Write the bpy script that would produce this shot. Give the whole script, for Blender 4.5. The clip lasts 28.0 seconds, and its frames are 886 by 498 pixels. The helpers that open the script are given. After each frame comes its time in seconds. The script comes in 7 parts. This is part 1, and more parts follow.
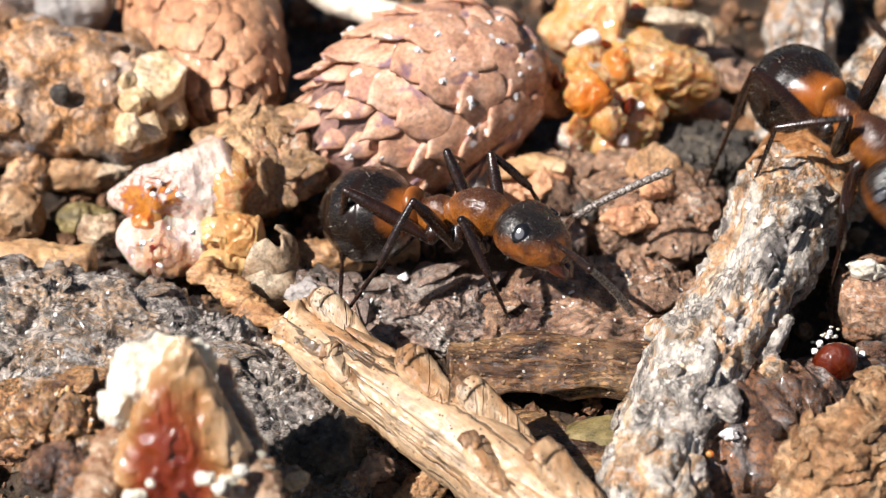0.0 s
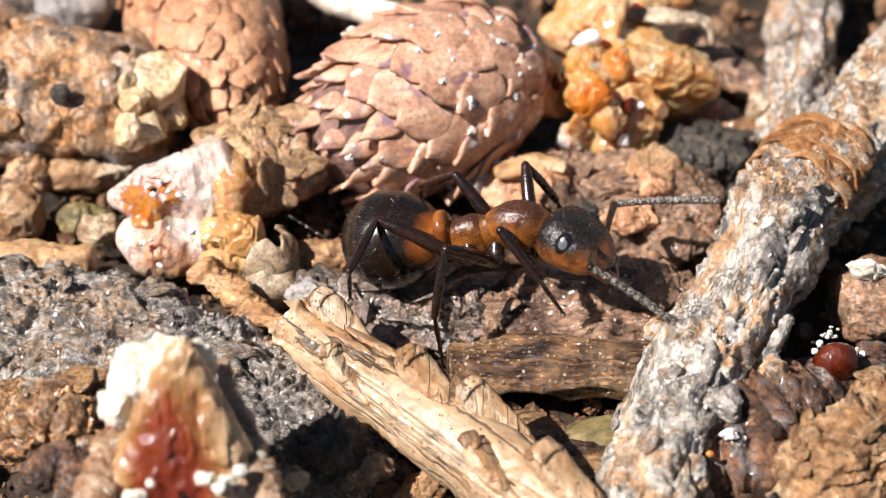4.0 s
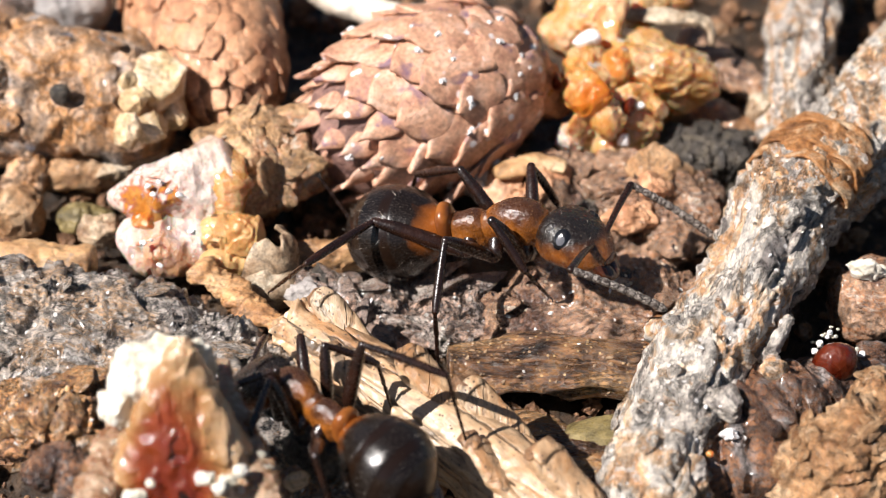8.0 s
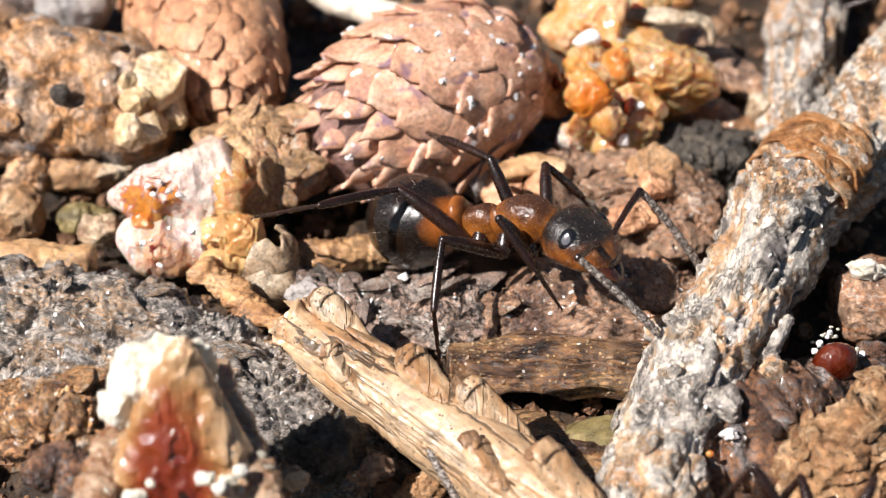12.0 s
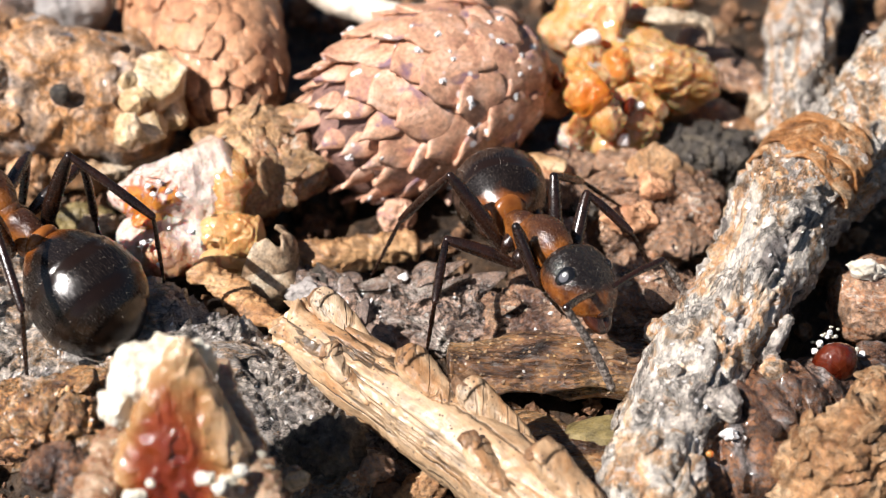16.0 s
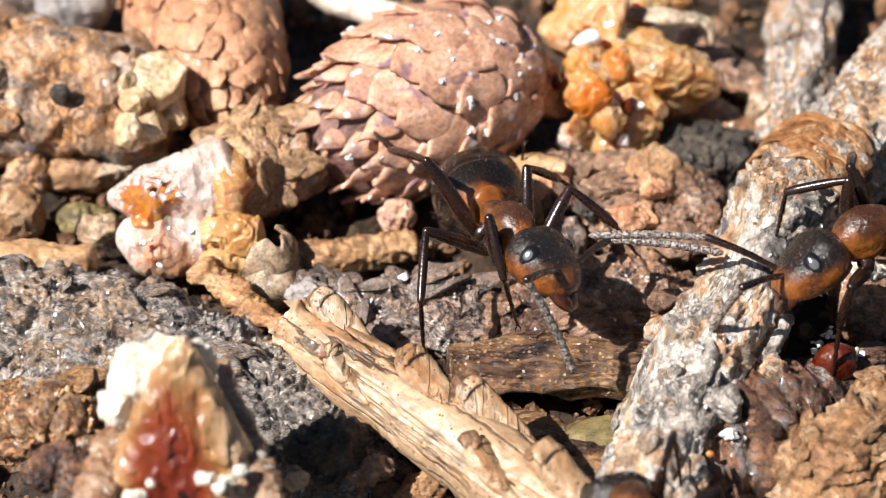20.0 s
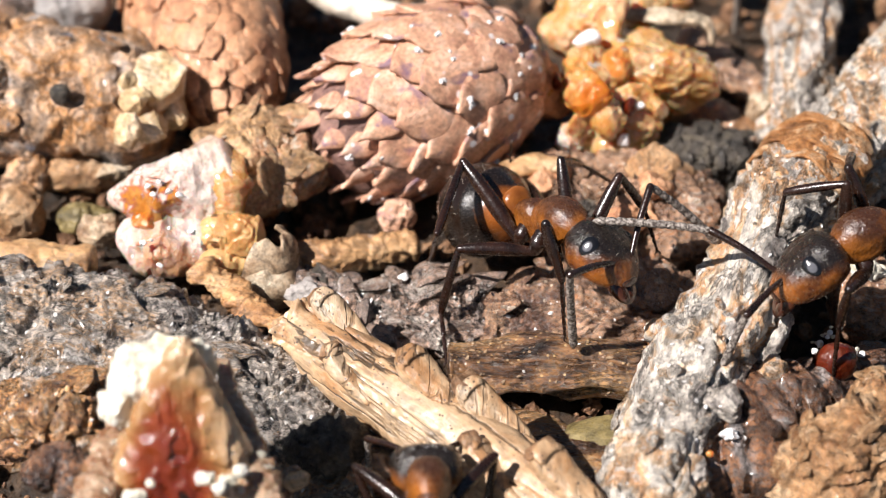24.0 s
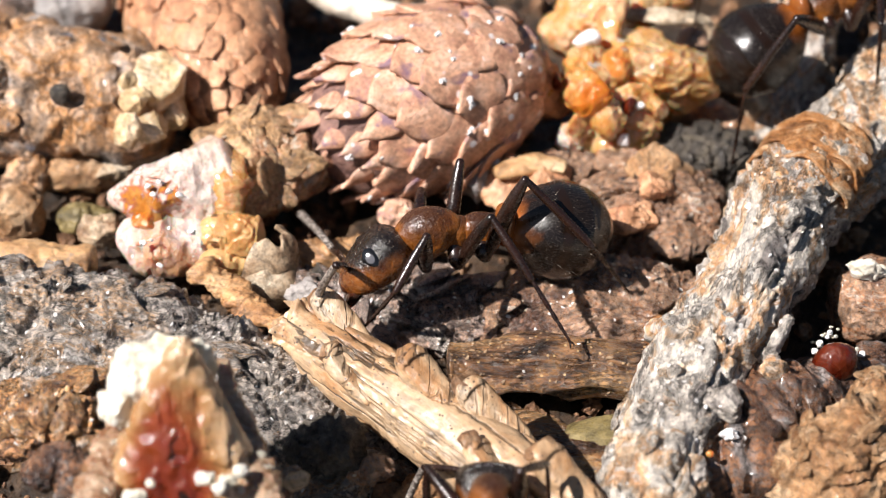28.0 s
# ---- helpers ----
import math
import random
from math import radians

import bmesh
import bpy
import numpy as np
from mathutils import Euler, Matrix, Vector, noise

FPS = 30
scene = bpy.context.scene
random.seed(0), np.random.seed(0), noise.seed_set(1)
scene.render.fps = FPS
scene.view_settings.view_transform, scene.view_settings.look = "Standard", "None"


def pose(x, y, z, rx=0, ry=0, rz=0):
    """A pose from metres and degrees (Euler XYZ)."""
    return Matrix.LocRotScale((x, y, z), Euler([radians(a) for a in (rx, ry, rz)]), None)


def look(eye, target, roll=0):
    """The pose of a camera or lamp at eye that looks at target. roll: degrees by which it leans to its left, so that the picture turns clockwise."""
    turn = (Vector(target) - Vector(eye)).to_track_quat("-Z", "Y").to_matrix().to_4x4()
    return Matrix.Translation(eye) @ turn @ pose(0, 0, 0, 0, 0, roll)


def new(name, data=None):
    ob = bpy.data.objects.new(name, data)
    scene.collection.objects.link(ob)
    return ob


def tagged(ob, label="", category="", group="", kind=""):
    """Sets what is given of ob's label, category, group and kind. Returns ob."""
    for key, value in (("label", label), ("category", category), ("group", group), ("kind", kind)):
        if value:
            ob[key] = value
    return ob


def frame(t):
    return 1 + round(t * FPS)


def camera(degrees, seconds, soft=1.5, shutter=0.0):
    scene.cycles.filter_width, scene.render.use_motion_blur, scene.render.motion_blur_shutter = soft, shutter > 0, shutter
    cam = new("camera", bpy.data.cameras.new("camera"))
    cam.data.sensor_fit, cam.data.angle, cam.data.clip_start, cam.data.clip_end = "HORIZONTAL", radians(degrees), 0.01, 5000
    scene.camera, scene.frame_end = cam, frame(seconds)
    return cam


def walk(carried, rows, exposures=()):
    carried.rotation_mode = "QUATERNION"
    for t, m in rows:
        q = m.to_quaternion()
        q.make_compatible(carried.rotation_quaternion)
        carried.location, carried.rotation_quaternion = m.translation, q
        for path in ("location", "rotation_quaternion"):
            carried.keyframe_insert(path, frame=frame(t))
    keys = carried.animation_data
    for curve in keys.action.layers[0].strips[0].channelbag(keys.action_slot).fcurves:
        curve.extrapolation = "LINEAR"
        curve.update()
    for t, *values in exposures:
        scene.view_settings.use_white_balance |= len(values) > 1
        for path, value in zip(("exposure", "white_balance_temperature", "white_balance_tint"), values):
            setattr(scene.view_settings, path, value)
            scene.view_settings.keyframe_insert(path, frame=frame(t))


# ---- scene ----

# ---- camera: a still macro camera, looking down on the litter ----
MM = 0.001
cam = camera(27.0, 28.0, soft=0.5, shutter=0.4)
EYE, AIM = (0.0, -0.03715724, 0.03495653), (0.0, 0.0, 0.0015)
walk(cam, [(0.0, look(EYE, AIM)), (28.0, look(EYE, AIM))], exposures=[(0.0, 0.78), (28.0, 0.78)])
cam.data.dof.use_dof = True
cam.data.dof.focus_distance = 0.0464
cam.data.dof.aperture_fstop = 100.0

# ---- light: high hard sun from the left and a little from the front, blue sky ----
SUN_FROM = Vector((-0.80, -0.38, 1.05)).normalized()
world = bpy.data.worlds.new("sky")
scene.world = world
world.use_nodes = True
wn = world.node_tree.nodes
sky = wn.new("ShaderNodeTexSky")
sky.sky_type, sky.sun_disc = "NISHITA", False
sky.sun_elevation = math.asin(SUN_FROM.z)
sky.sun_rotation = math.atan2(SUN_FROM.x, SUN_FROM.y)
wn["Background"].inputs["Strength"].default_value = 0.029
world.node_tree.links.new(sky.outputs[0], wn["Background"].inputs["Color"])
lamp = bpy.data.lights.new("sun", "SUN")
lamp.energy, lamp.angle, lamp.color = 5.0, radians(0.5), (1.0, 0.935, 0.90)
sun = new("sun", lamp)
sun.matrix_world = look(SUN_FROM * 0.5, (0, 0, 0))


# ---- materials ----
class Graph:
    """Short hand for one material's nodes."""

    def __init__(self, name):
        self.mat = bpy.data.materials.new(name)
        self.mat.use_nodes = True
        self.nt = self.mat.node_tree
        self.bsdf = self.nt.nodes["Principled BSDF"]
        tc = self.add("ShaderNodeTexCoord")
        mp = self.add("ShaderNodeMapping")
        mp.inputs["Scale"].default_value = (1000, 1000, 1000)
        self.link(tc.outputs["Object"], mp.inputs[0])
        info = self.add("ShaderNodeObjectInfo")
        off = self.add("ShaderNodeVectorMath")
        off.operation = "SCALE"
        off.inputs[0].default_value = (37, 23, 51)
        self.link(info.outputs["Random"], off.inputs["Scale"])
        plus = self.add("ShaderNodeVectorMath")
        self.link(mp.outputs[0], plus.inputs[0])
        self.link(off.outputs[0], plus.inputs[1])
        self.raw, self.co, self.random = mp.outputs[0], plus.outputs[0], info.outputs["Random"]

    def add(self, kind):
        return self.nt.nodes.new(kind)

    def link(self, a, b):
        self.nt.links.new(a, b)

    def noise(self, scale, detail=6, rough=0.6, distort=0.0, stretch=None, raw=False):
        n = self.add("ShaderNodeTexNoise")
        n.inputs["Scale"].default_value = scale
        n.inputs["Detail"].default_value = detail
        n.inputs["Roughness"].default_value = rough
        n.inputs["Distortion"].default_value = distort
        co = self.raw if raw else self.co
        if stretch:
            if len(stretch) > 3:
                m = self.add("ShaderNodeMapping")
                m.inputs["Rotation"].default_value = (0, 0, radians(stretch[3]))
                self.link(co, m.inputs[0])
                co = m.outputs[0]
            m = self.add("ShaderNodeMapping")
            m.inputs["Scale"].default_value = stretch[:3]
            self.link(co, m.inputs[0])
            co = m.outputs[0]
        self.link(co, n.inputs["Vector"])
        return n.outputs["Fac"]

    def cells(self, scale, feature="F1", out="Distance"):
        n = self.add("ShaderNodeTexVoronoi")
        n.feature = feature
        n.inputs["Scale"].default_value = scale
        self.link(self.co, n.inputs["Vector"])
        return n.outputs[out]

    def ramp(self, fac, stops, hard=False):
        r = self.add("ShaderNodeValToRGB")
        e = r.color_ramp.elements
        while len(e) < len(stops):
            e.new(0.5)
        for el, (p, c) in zip(e, stops):
            el.position = p
            el.color = (c, c, c, 1) if isinstance(c, (int, float)) else (*c, 1)
        if hard:
            r.color_ramp.interpolation = "CONSTANT"
        self.link(fac, r.inputs[0])
        return r.outputs[0]

    def mix(self, fac, a, b, how="MIX"):
        m = self.add("ShaderNodeMix")
        m.data_type, m.blend_type = "RGBA", how
        for v, s in ((fac, m.inputs[0]), (a, m.inputs[6]), (b, m.inputs[7])):
            if isinstance(v, (int, float)):
                s.default_value = v
            elif isinstance(v, tuple):
                s.default_value = (*v, 1)
            else:
                self.link(v, s)
        return m.outputs[2]

    def bump(self, height, mm, strength=1.0, normal=None):
        b = self.add("ShaderNodeBump")
        b.inputs["Strength"].default_value = strength
        b.inputs["Distance"].default_value = mm * MM
        self.link(height, b.inputs["Height"])
        if normal is not None:
            self.link(normal, b.inputs["Normal"])
        return b.outputs[0]

    def finish(self, colour, rough, normal=None, **more):
        for v, key in ((colour, "Base Color"), (rough, "Roughness"), (normal, "Normal")):
            if v is None:
                continue
            s = self.bsdf.inputs[key]
            if isinstance(v, (int, float)):
                s.default_value = v
            elif isinstance(v, tuple):
                s.default_value = (*v, 1)
            else:
                self.link(v, s)
        for key, v in more.items():
            s = self.bsdf.inputs[key.replace("_", " ")]
            s.default_value = v
        return self.mat


def litter_mat(name, stops, scale=0.8, fine=5.0, contrast=0.85, spots=None, specks=None, rough=(0.18, 0.75),
               bump=0.12, stretch=None, split=None, veins=0.6, vein_dark=0.5, spec=0.55, distort=0.9, glint=0.22, crev=0.0, **more):
    """Weathered organic matter: blotches of several colours, grain at two sizes, dark veins, spots and bright specks."""
    g = Graph(name)
    big = g.noise(scale, 9, 0.66, distort, stretch)
    col = g.ramp(big, [(0.5 + (p - 0.5) * 0.68, c) for p, c in stops])
    mid = g.noise(fine * 0.55, 7, 0.72, 0.6, stretch)
    grain = g.noise(fine * 2.2, 7, 0.75, 0.2, stretch)
    col = g.mix(contrast, col, g.ramp(mid, [(0.34, 0.28), (0.43, 0.84), (0.53, 1.10), (0.66, 1.28)]), "MULTIPLY")
    col = g.mix(contrast * 0.9, col, g.ramp(grain, [(0.42, 0.30), (0.49, 1.0), (0.58, 1.36)]), "MULTIPLY")
    height = mid
    if veins:
        wob = g.add("ShaderNodeVectorMath")
        wob.operation = "MULTIPLY_ADD"
        n = g.add("ShaderNodeTexNoise")
        n.inputs["Scale"].default_value = veins * 1.7
        n.inputs["Detail"].default_value = 5
        g.link(g.co, n.inputs["Vector"])
        g.link(n.outputs["Color"], wob.inputs[0])
        wob.inputs[1].default_value = (1.6, 1.6, 1.6)
        g.link(g.co, wob.inputs[2])
        v = g.add("ShaderNodeTexVoronoi")
        v.feature = "DISTANCE_TO_EDGE"
        v.inputs["Scale"].default_value = veins
        g.link(wob.outputs[0], v.inputs["Vector"])
        line = g.ramp(v.outputs["Distance"], [(0.0, 0.0), (0.035, 0.35), (0.09, 1.0)])
        col = g.mix(vein_dark, col, g.mix(g.ramp(big, [(0.35, 0.0), (0.65, 0.6)]), line, (1.0, 1.0, 1.0)), "MULTIPLY")
        height = g.mix(0.25, height, line)
    if split:
        lines = g.ramp(g.noise(1.3, 5, 0.5, 0.5, split), [(0.470, 1.0), (0.492, 0.12), (0.508, 0.12), (0.53, 1.0)])
        col = g.mix(g.ramp(g.noise(0.7, 2), [(0.42, 0.15), (0.56, 0.9)]), col, g.mix(1.0, col, lines, "MULTIPLY"))
        height = g.mix(0.5, height, lines)
    if crev:
        thin = g.ramp(g.noise(fine * 0.42, 8, 0.68, 1.6, stretch), [(0.455, 1.0), (0.49, 0.06), (0.51, 0.06), (0.545, 1.0)])
        deep = g.mix(g.ramp(g.noise(fine * 0.2, 3), [(0.40, 0.0), (0.56, crev)]), (1.0, 1.0, 1.0), thin)
        col = g.mix(1.0, col, deep, "MULTIPLY")
        height = g.mix(0.45, height, deep)
    if spots:
        c, s, lo, hi = spots
        col = g.mix(g.ramp(g.noise(s, 4, 0.6, 0.4), [(lo, 0), (hi, 1)]), col, c)
    if specks:
        c, s, size = specks
        keep = g.ramp(g.noise(0.9, 2), [(0.36, 0), (0.48, 1)])
        dot = g.ramp(g.cells(s), [(size * 0.7, 1), (size, 0)])
        col = g.mix(g.mix(1.0, dot, keep, "MULTIPLY"), col, c)
    r = g.ramp(grain, [(0.40, rough[1]), (0.60, rough[0])])
    return g.finish(col, r, g.bump(grain, bump * glint * 1.35, 1.0, g.bump(height, bump * 1.1)), **{"Specular_IOR_Level": spec, "Coat_Weight": 0.22 if glint > 0.3 else 0.05, "Coat_Roughness": 0.12, **more})


M = {}
M["ground"] = litter_mat("dark_humus", [(0.3, (0.02, 0.013, 0.008)), (0.5, (0.06, 0.036, 0.02)), (0.7, (0.13, 0.08, 0.045))], 0.9, 6, 0.6, bump=0.2)
M["crumb"] = litter_mat("litter_crumbs", [(0.3, (0.06, 0.03, 0.015)), (0.45, (0.2, 0.1, 0.05)), (0.6, (0.36, 0.2, 0.1)), (0.75, (0.4, 0.34, 0.26))], 0.35, 6, 0.6)
M["grey_bark"] = litter_mat("grey_bark", [(0.28, (0.20, 0.165, 0.145)), (0.37, (0.48, 0.42, 0.37)), (0.47, (0.66, 0.58, 0.505)), (0.55, (0.64, 0.53, 0.43)), (0.61, (0.62, 0.39, 0.22)), (0.66, (0.68, 0.58, 0.49)), (0.78, (0.74, 0.68, 0.62))],
                            0.45, 6.0, 1.0, stretch=(0.6, 1.0, 1.0), veins=0.8, vein_dark=0.85, spots=((0.02, 0.018, 0.02), 1.3, 0.61, 0.67), specks=((0.82, 0.79, 0.74), 2.6, 0.18), bump=0.22, spec=1.0, rough=(0.10, 0.42), glint=0.42, crev=0.75)
M["cone"] = litter_mat("cone_scale", [(0.3, (0.40, 0.19, 0.12)), (0.5, (0.60, 0.33, 0.205)), (0.7, (0.70, 0.46, 0.34))], 0.9, 4, 0.45, veins=0,
                       spots=((0.20, 0.11, 0.15), 1.3, 0.56, 0.68), specks=((0.8, 0.75, 0.74), 1.5, 0.17), bump=0.06, rough=(0.28, 0.6))
M["cone_core"] = litter_mat("cone_core", [(0.3, (0.16, 0.085, 0.075)), (0.6, (0.32, 0.18, 0.14))], 1.2, 5, 0.4)
M["tan_core"] = litter_mat("tan_core", [(0.3, (0.18, 0.09, 0.05)), (0.6, (0.30, 0.16, 0.09))], 1.2, 5, 0.5)
M["tan_cone"] = litter_mat("tan_cone", [(0.3, (0.42, 0.19, 0.10)), (0.5, (0.55, 0.28, 0.145)), (0.7, (0.62, 0.36, 0.21))], 0.6, 4, 0.4, bump=0.06, veins=0.9, vein_dark=0.5)
M["rust_twig"] = litter_mat("rust_twig", [(0.30, (0.44, 0.38, 0.34)), (0.38, (0.60, 0.42, 0.30)), (0.47, (0.60, 0.36, 0.20)), (0.57, (0.52, 0.24, 0.08)), (0.65, (0.58, 0.38, 0.25)), (0.76, (0.36, 0.16, 0.06))],
                            0.42, 4, 0.55, spots=((0.15, 0.15, 0.18), 0.9, 0.64, 0.73), veins=0.6, vein_dark=0.7, bump=0.12, crev=0.6)
M["straw"] = litter_mat("pale_straw", [(0.34, (0.36, 0.19, 0.085)), (0.47, (0.44, 0.29, 0.165)), (0.7, (0.52, 0.40, 0.275))], 0.6, 3.5, 0.42, veins=0, stretch=(0.25, 1, 1, 44),
                        split=(0.07, 1, 1, 44), specks=((0.06, 0.04, 0.03), 5.0, 0.18), bump=0.06, rough=(0.22, 0.5), spec=0.7)
M["peg"] = litter_mat("leaf_peg", [(0.3, (0.18, 0.085, 0.04)), (0.55, (0.31, 0.17, 0.085)), (0.7, (0.42, 0.28, 0.165))], 1.2, 5, 0.4)
M["lichen_twig"] = litter_mat("lichen_twig", [(0.33, (0.30, 0.26, 0.235)), (0.39, (0.66, 0.585, 0.50)), (0.48, (0.86, 0.79, 0.70)), (0.54, (0.74, 0.54, 0.36)), (0.60, (0.64, 0.33, 0.14)), (0.65, (0.78, 0.69, 0.60)), (0.76, (0.57, 0.51, 0.46))],
                              0.50, 4.0, 0.6, stretch=(0.4, 1, 1, -70), spots=((0.10, 0.09, 0.09), 2.0, 0.65, 0.71), specks=((0.84, 0.81, 0.77), 2.2, 0.16), bump=0.22, spec=0.9, rough=(0.12, 0.5), glint=0.36, crev=0.7)
M["rusty_bark"] = litter_mat("rusty_bark", [(0.3, (0.201, 0.101, 0.0604)), (0.43, (0.591, 0.282, 0.121)), (0.55, (0.779, 0.429, 0.175)), (0.7, (0.779, 0.63, 0.51))], 0.7, 5, 0.9, bump=0.22, spec=0.9, rough=(0.12, 0.6), crev=0.8)
M["peel"] = litter_mat("bark_peel", [(0.3, (0.20, 0.075, 0.022)), (0.5, (0.45, 0.20, 0.065)), (0.7, (0.58, 0.40, 0.24))], 1.4, 6, 0.5, bump=0.12)
# pale specks of the next two barks: lichen, and glints painted in
M["brown_bark"] = litter_mat("brown_bark", [(0.3, (0.17, 0.09, 0.06)), (0.42, (0.46, 0.265, 0.165)), (0.54, (0.62, 0.39, 0.25)), (0.60, (0.46, 0.21, 0.10)), (0.70, (0.68, 0.54, 0.42))], 0.55, 4.0, 0.75,
                             spots=((0.03, 0.025, 0.03), 1.5, 0.63, 0.7), specks=((0.80, 0.68, 0.52), 3.0, 0.17), bump=0.22, spec=1.0, rough=(0.09, 0.45), glint=0.42, crev=0.5)
M["pink_bark"] = litter_mat("pinkish_grey_bark", [(0.3, (0.17, 0.13, 0.115)), (0.42, (0.43, 0.33, 0.28)), (0.53, (0.60, 0.40, 0.295)), (0.60, (0.52, 0.42, 0.36)), (0.70, (0.70, 0.62, 0.54))], 0.6, 4.5, 0.95,
                            spots=((0.05, 0.05, 0.06), 1.1, 0.62, 0.69), specks=((0.78, 0.74, 0.68), 2.5, 0.17), bump=0.20, spec=1.0, rough=(0.09, 0.45), glint=0.42, crev=0.85)
M["chip"] = litter_mat("dark_wood_chip", [(0.3, (0.055, 0.028, 0.016)), (0.46, (0.15, 0.075, 0.038)), (0.58, (0.29, 0.15, 0.066)), (0.72, (0.42, 0.25, 0.115))], 0.8, 4.5, 0.95,
                       specks=((0.62, 0.42, 0.20), 4.2, 0.18), stretch=(0.4, 1.0, 1.0), bump=0.15, spec=1.0, rough=(0.10, 0.45), glint=0.4, crev=0.7)
M["tan_stick"] = litter_mat("tan_stick", [(0.3, (0.34, 0.17, 0.07)), (0.5, (0.54, 0.32, 0.15)), (0.7, (0.62, 0.44, 0.26))], 0.8, 5, 0.4,
                            spots=((0.22, 0.18, 0.16), 1.4, 0.62, 0.72), stretch=(0.35, 1, 1), bump=0.08)
M["white_stick"] = litter_mat("bleached_stick", [(0.3, (0.62, 0.50, 0.38)), (0.6, (0.78, 0.70, 0.58))], 0.6, 4, 0.15, stretch=(0.2, 1, 1), bump=0.05)
M["dark_lump"] = litter_mat("dark_lump", [(0.3, (0.04, 0.035, 0.032)), (0.5, (0.10, 0.085, 0.07)), (0.68, (0.17, 0.14, 0.10))], 1.2, 6, 0.5, bump=0.2)
M["ochre"] = litter_mat("ochre_debris", [(0.3, (0.31, 0.145, 0.06)), (0.5, (0.49, 0.275, 0.13)), (0.7, (0.60, 0.41, 0.245))], 0.8, 5, 0.6, bump=0.14, rough=(0.2, 0.6), glint=0.3)
M["grey_stone"] = litter_mat("grey_stone", [(0.3, (0.30, 0.28, 0.27)), (0.6, (0.45, 0.41, 0.38))], 0.8, 4, 0.3, bump=0.1)
M["moss"] = litter_mat("olive_bud", [(0.3, (0.17, 0.13, 0.05)), (0.6, (0.30, 0.235, 0.10))], 1.2, 4, 0.4, bump=0.08)
M["coil"] = litter_mat("wrinkled_brown", [(0.3, (0.077, 0.0374, 0.0242)), (0.43, (0.231, 0.105, 0.0528)), (0.54, (0.363, 0.176, 0.088)), (0.62, (0.264, 0.209, 0.187)), (0.72, (0.418, 0.374, 0.352))], 0.8, 4.5, 1.0, bump=0.2, spec=1.0, rough=(0.14, 0.5), glint=0.4, crev=0.8)


def resin_mat(name, clear, cloudy, rough, weight, where=(0.4, 0.6), scale=0.7, bump=0.1, sub=0.5):
    """Tree resin: glassy amber that turns cloudy and crystalline in places."""
    g = Graph(name)
    big = g.noise(scale, 6, 0.6, 0.5)
    col = g.ramp(big, [(where[0], clear), (where[1], cloudy)])
    fine = g.noise(5, 4, 0.6)
    col = g.mix(0.3, col, g.ramp(fine, [(0.35, 0.4), (0.6, 1.0)]), "MULTIPLY")
    r = g.ramp(big, [(where[0], rough), (where[1], 0.42)])
    return g.finish(col, r, g.bump(fine, bump * 0.9), Transmission_Weight=weight, Subsurface_Weight=sub, Subsurface_Scale=0.0006,
                    Coat_Weight=0.8, Coat_Roughness=0.06, IOR=1.5)


def shard_amber():
    """Dark red and clear in the heart of the shard, tawny and cloudy towards its edges."""
    g = Graph("shard_amber")
    off = g.add("ShaderNodeVectorMath")
    off.operation = "MULTIPLY_ADD"
    g.link(g.raw, off.inputs[0])
    off.inputs[1].default_value = (0.85, 0.2, 0.40)
    off.inputs[2].default_value = (0.0, 0.0, 0.22)
    ln = g.add("ShaderNodeVectorMath")
    ln.operation = "LENGTH"
    g.link(off.outputs[0], ln.inputs[0])
    fac = g.mix(0.42, ln.outputs["Value"], g.noise(1.1, 6, 0.65, 0.8, None, True))
    col = g.ramp(fac, [(0.42, (0.13, 0.015, 0.003)), (0.58, (0.20, 0.034, 0.006)), (0.66, (0.24, 0.085, 0.025)), (0.75, (0.36, 0.19, 0.075)), (0.88, (0.50, 0.33, 0.19))])
    fine = g.noise(3.0, 5, 0.65)
    return g.finish(col, g.ramp(fac, [(0.5, 0.10), (0.8, 0.28)]), g.bump(fine, 0.07), Subsurface_Weight=0.08, Subsurface_Scale=0.0004, Coat_Weight=1.0, Coat_Roughness=0.05, IOR=1.5)


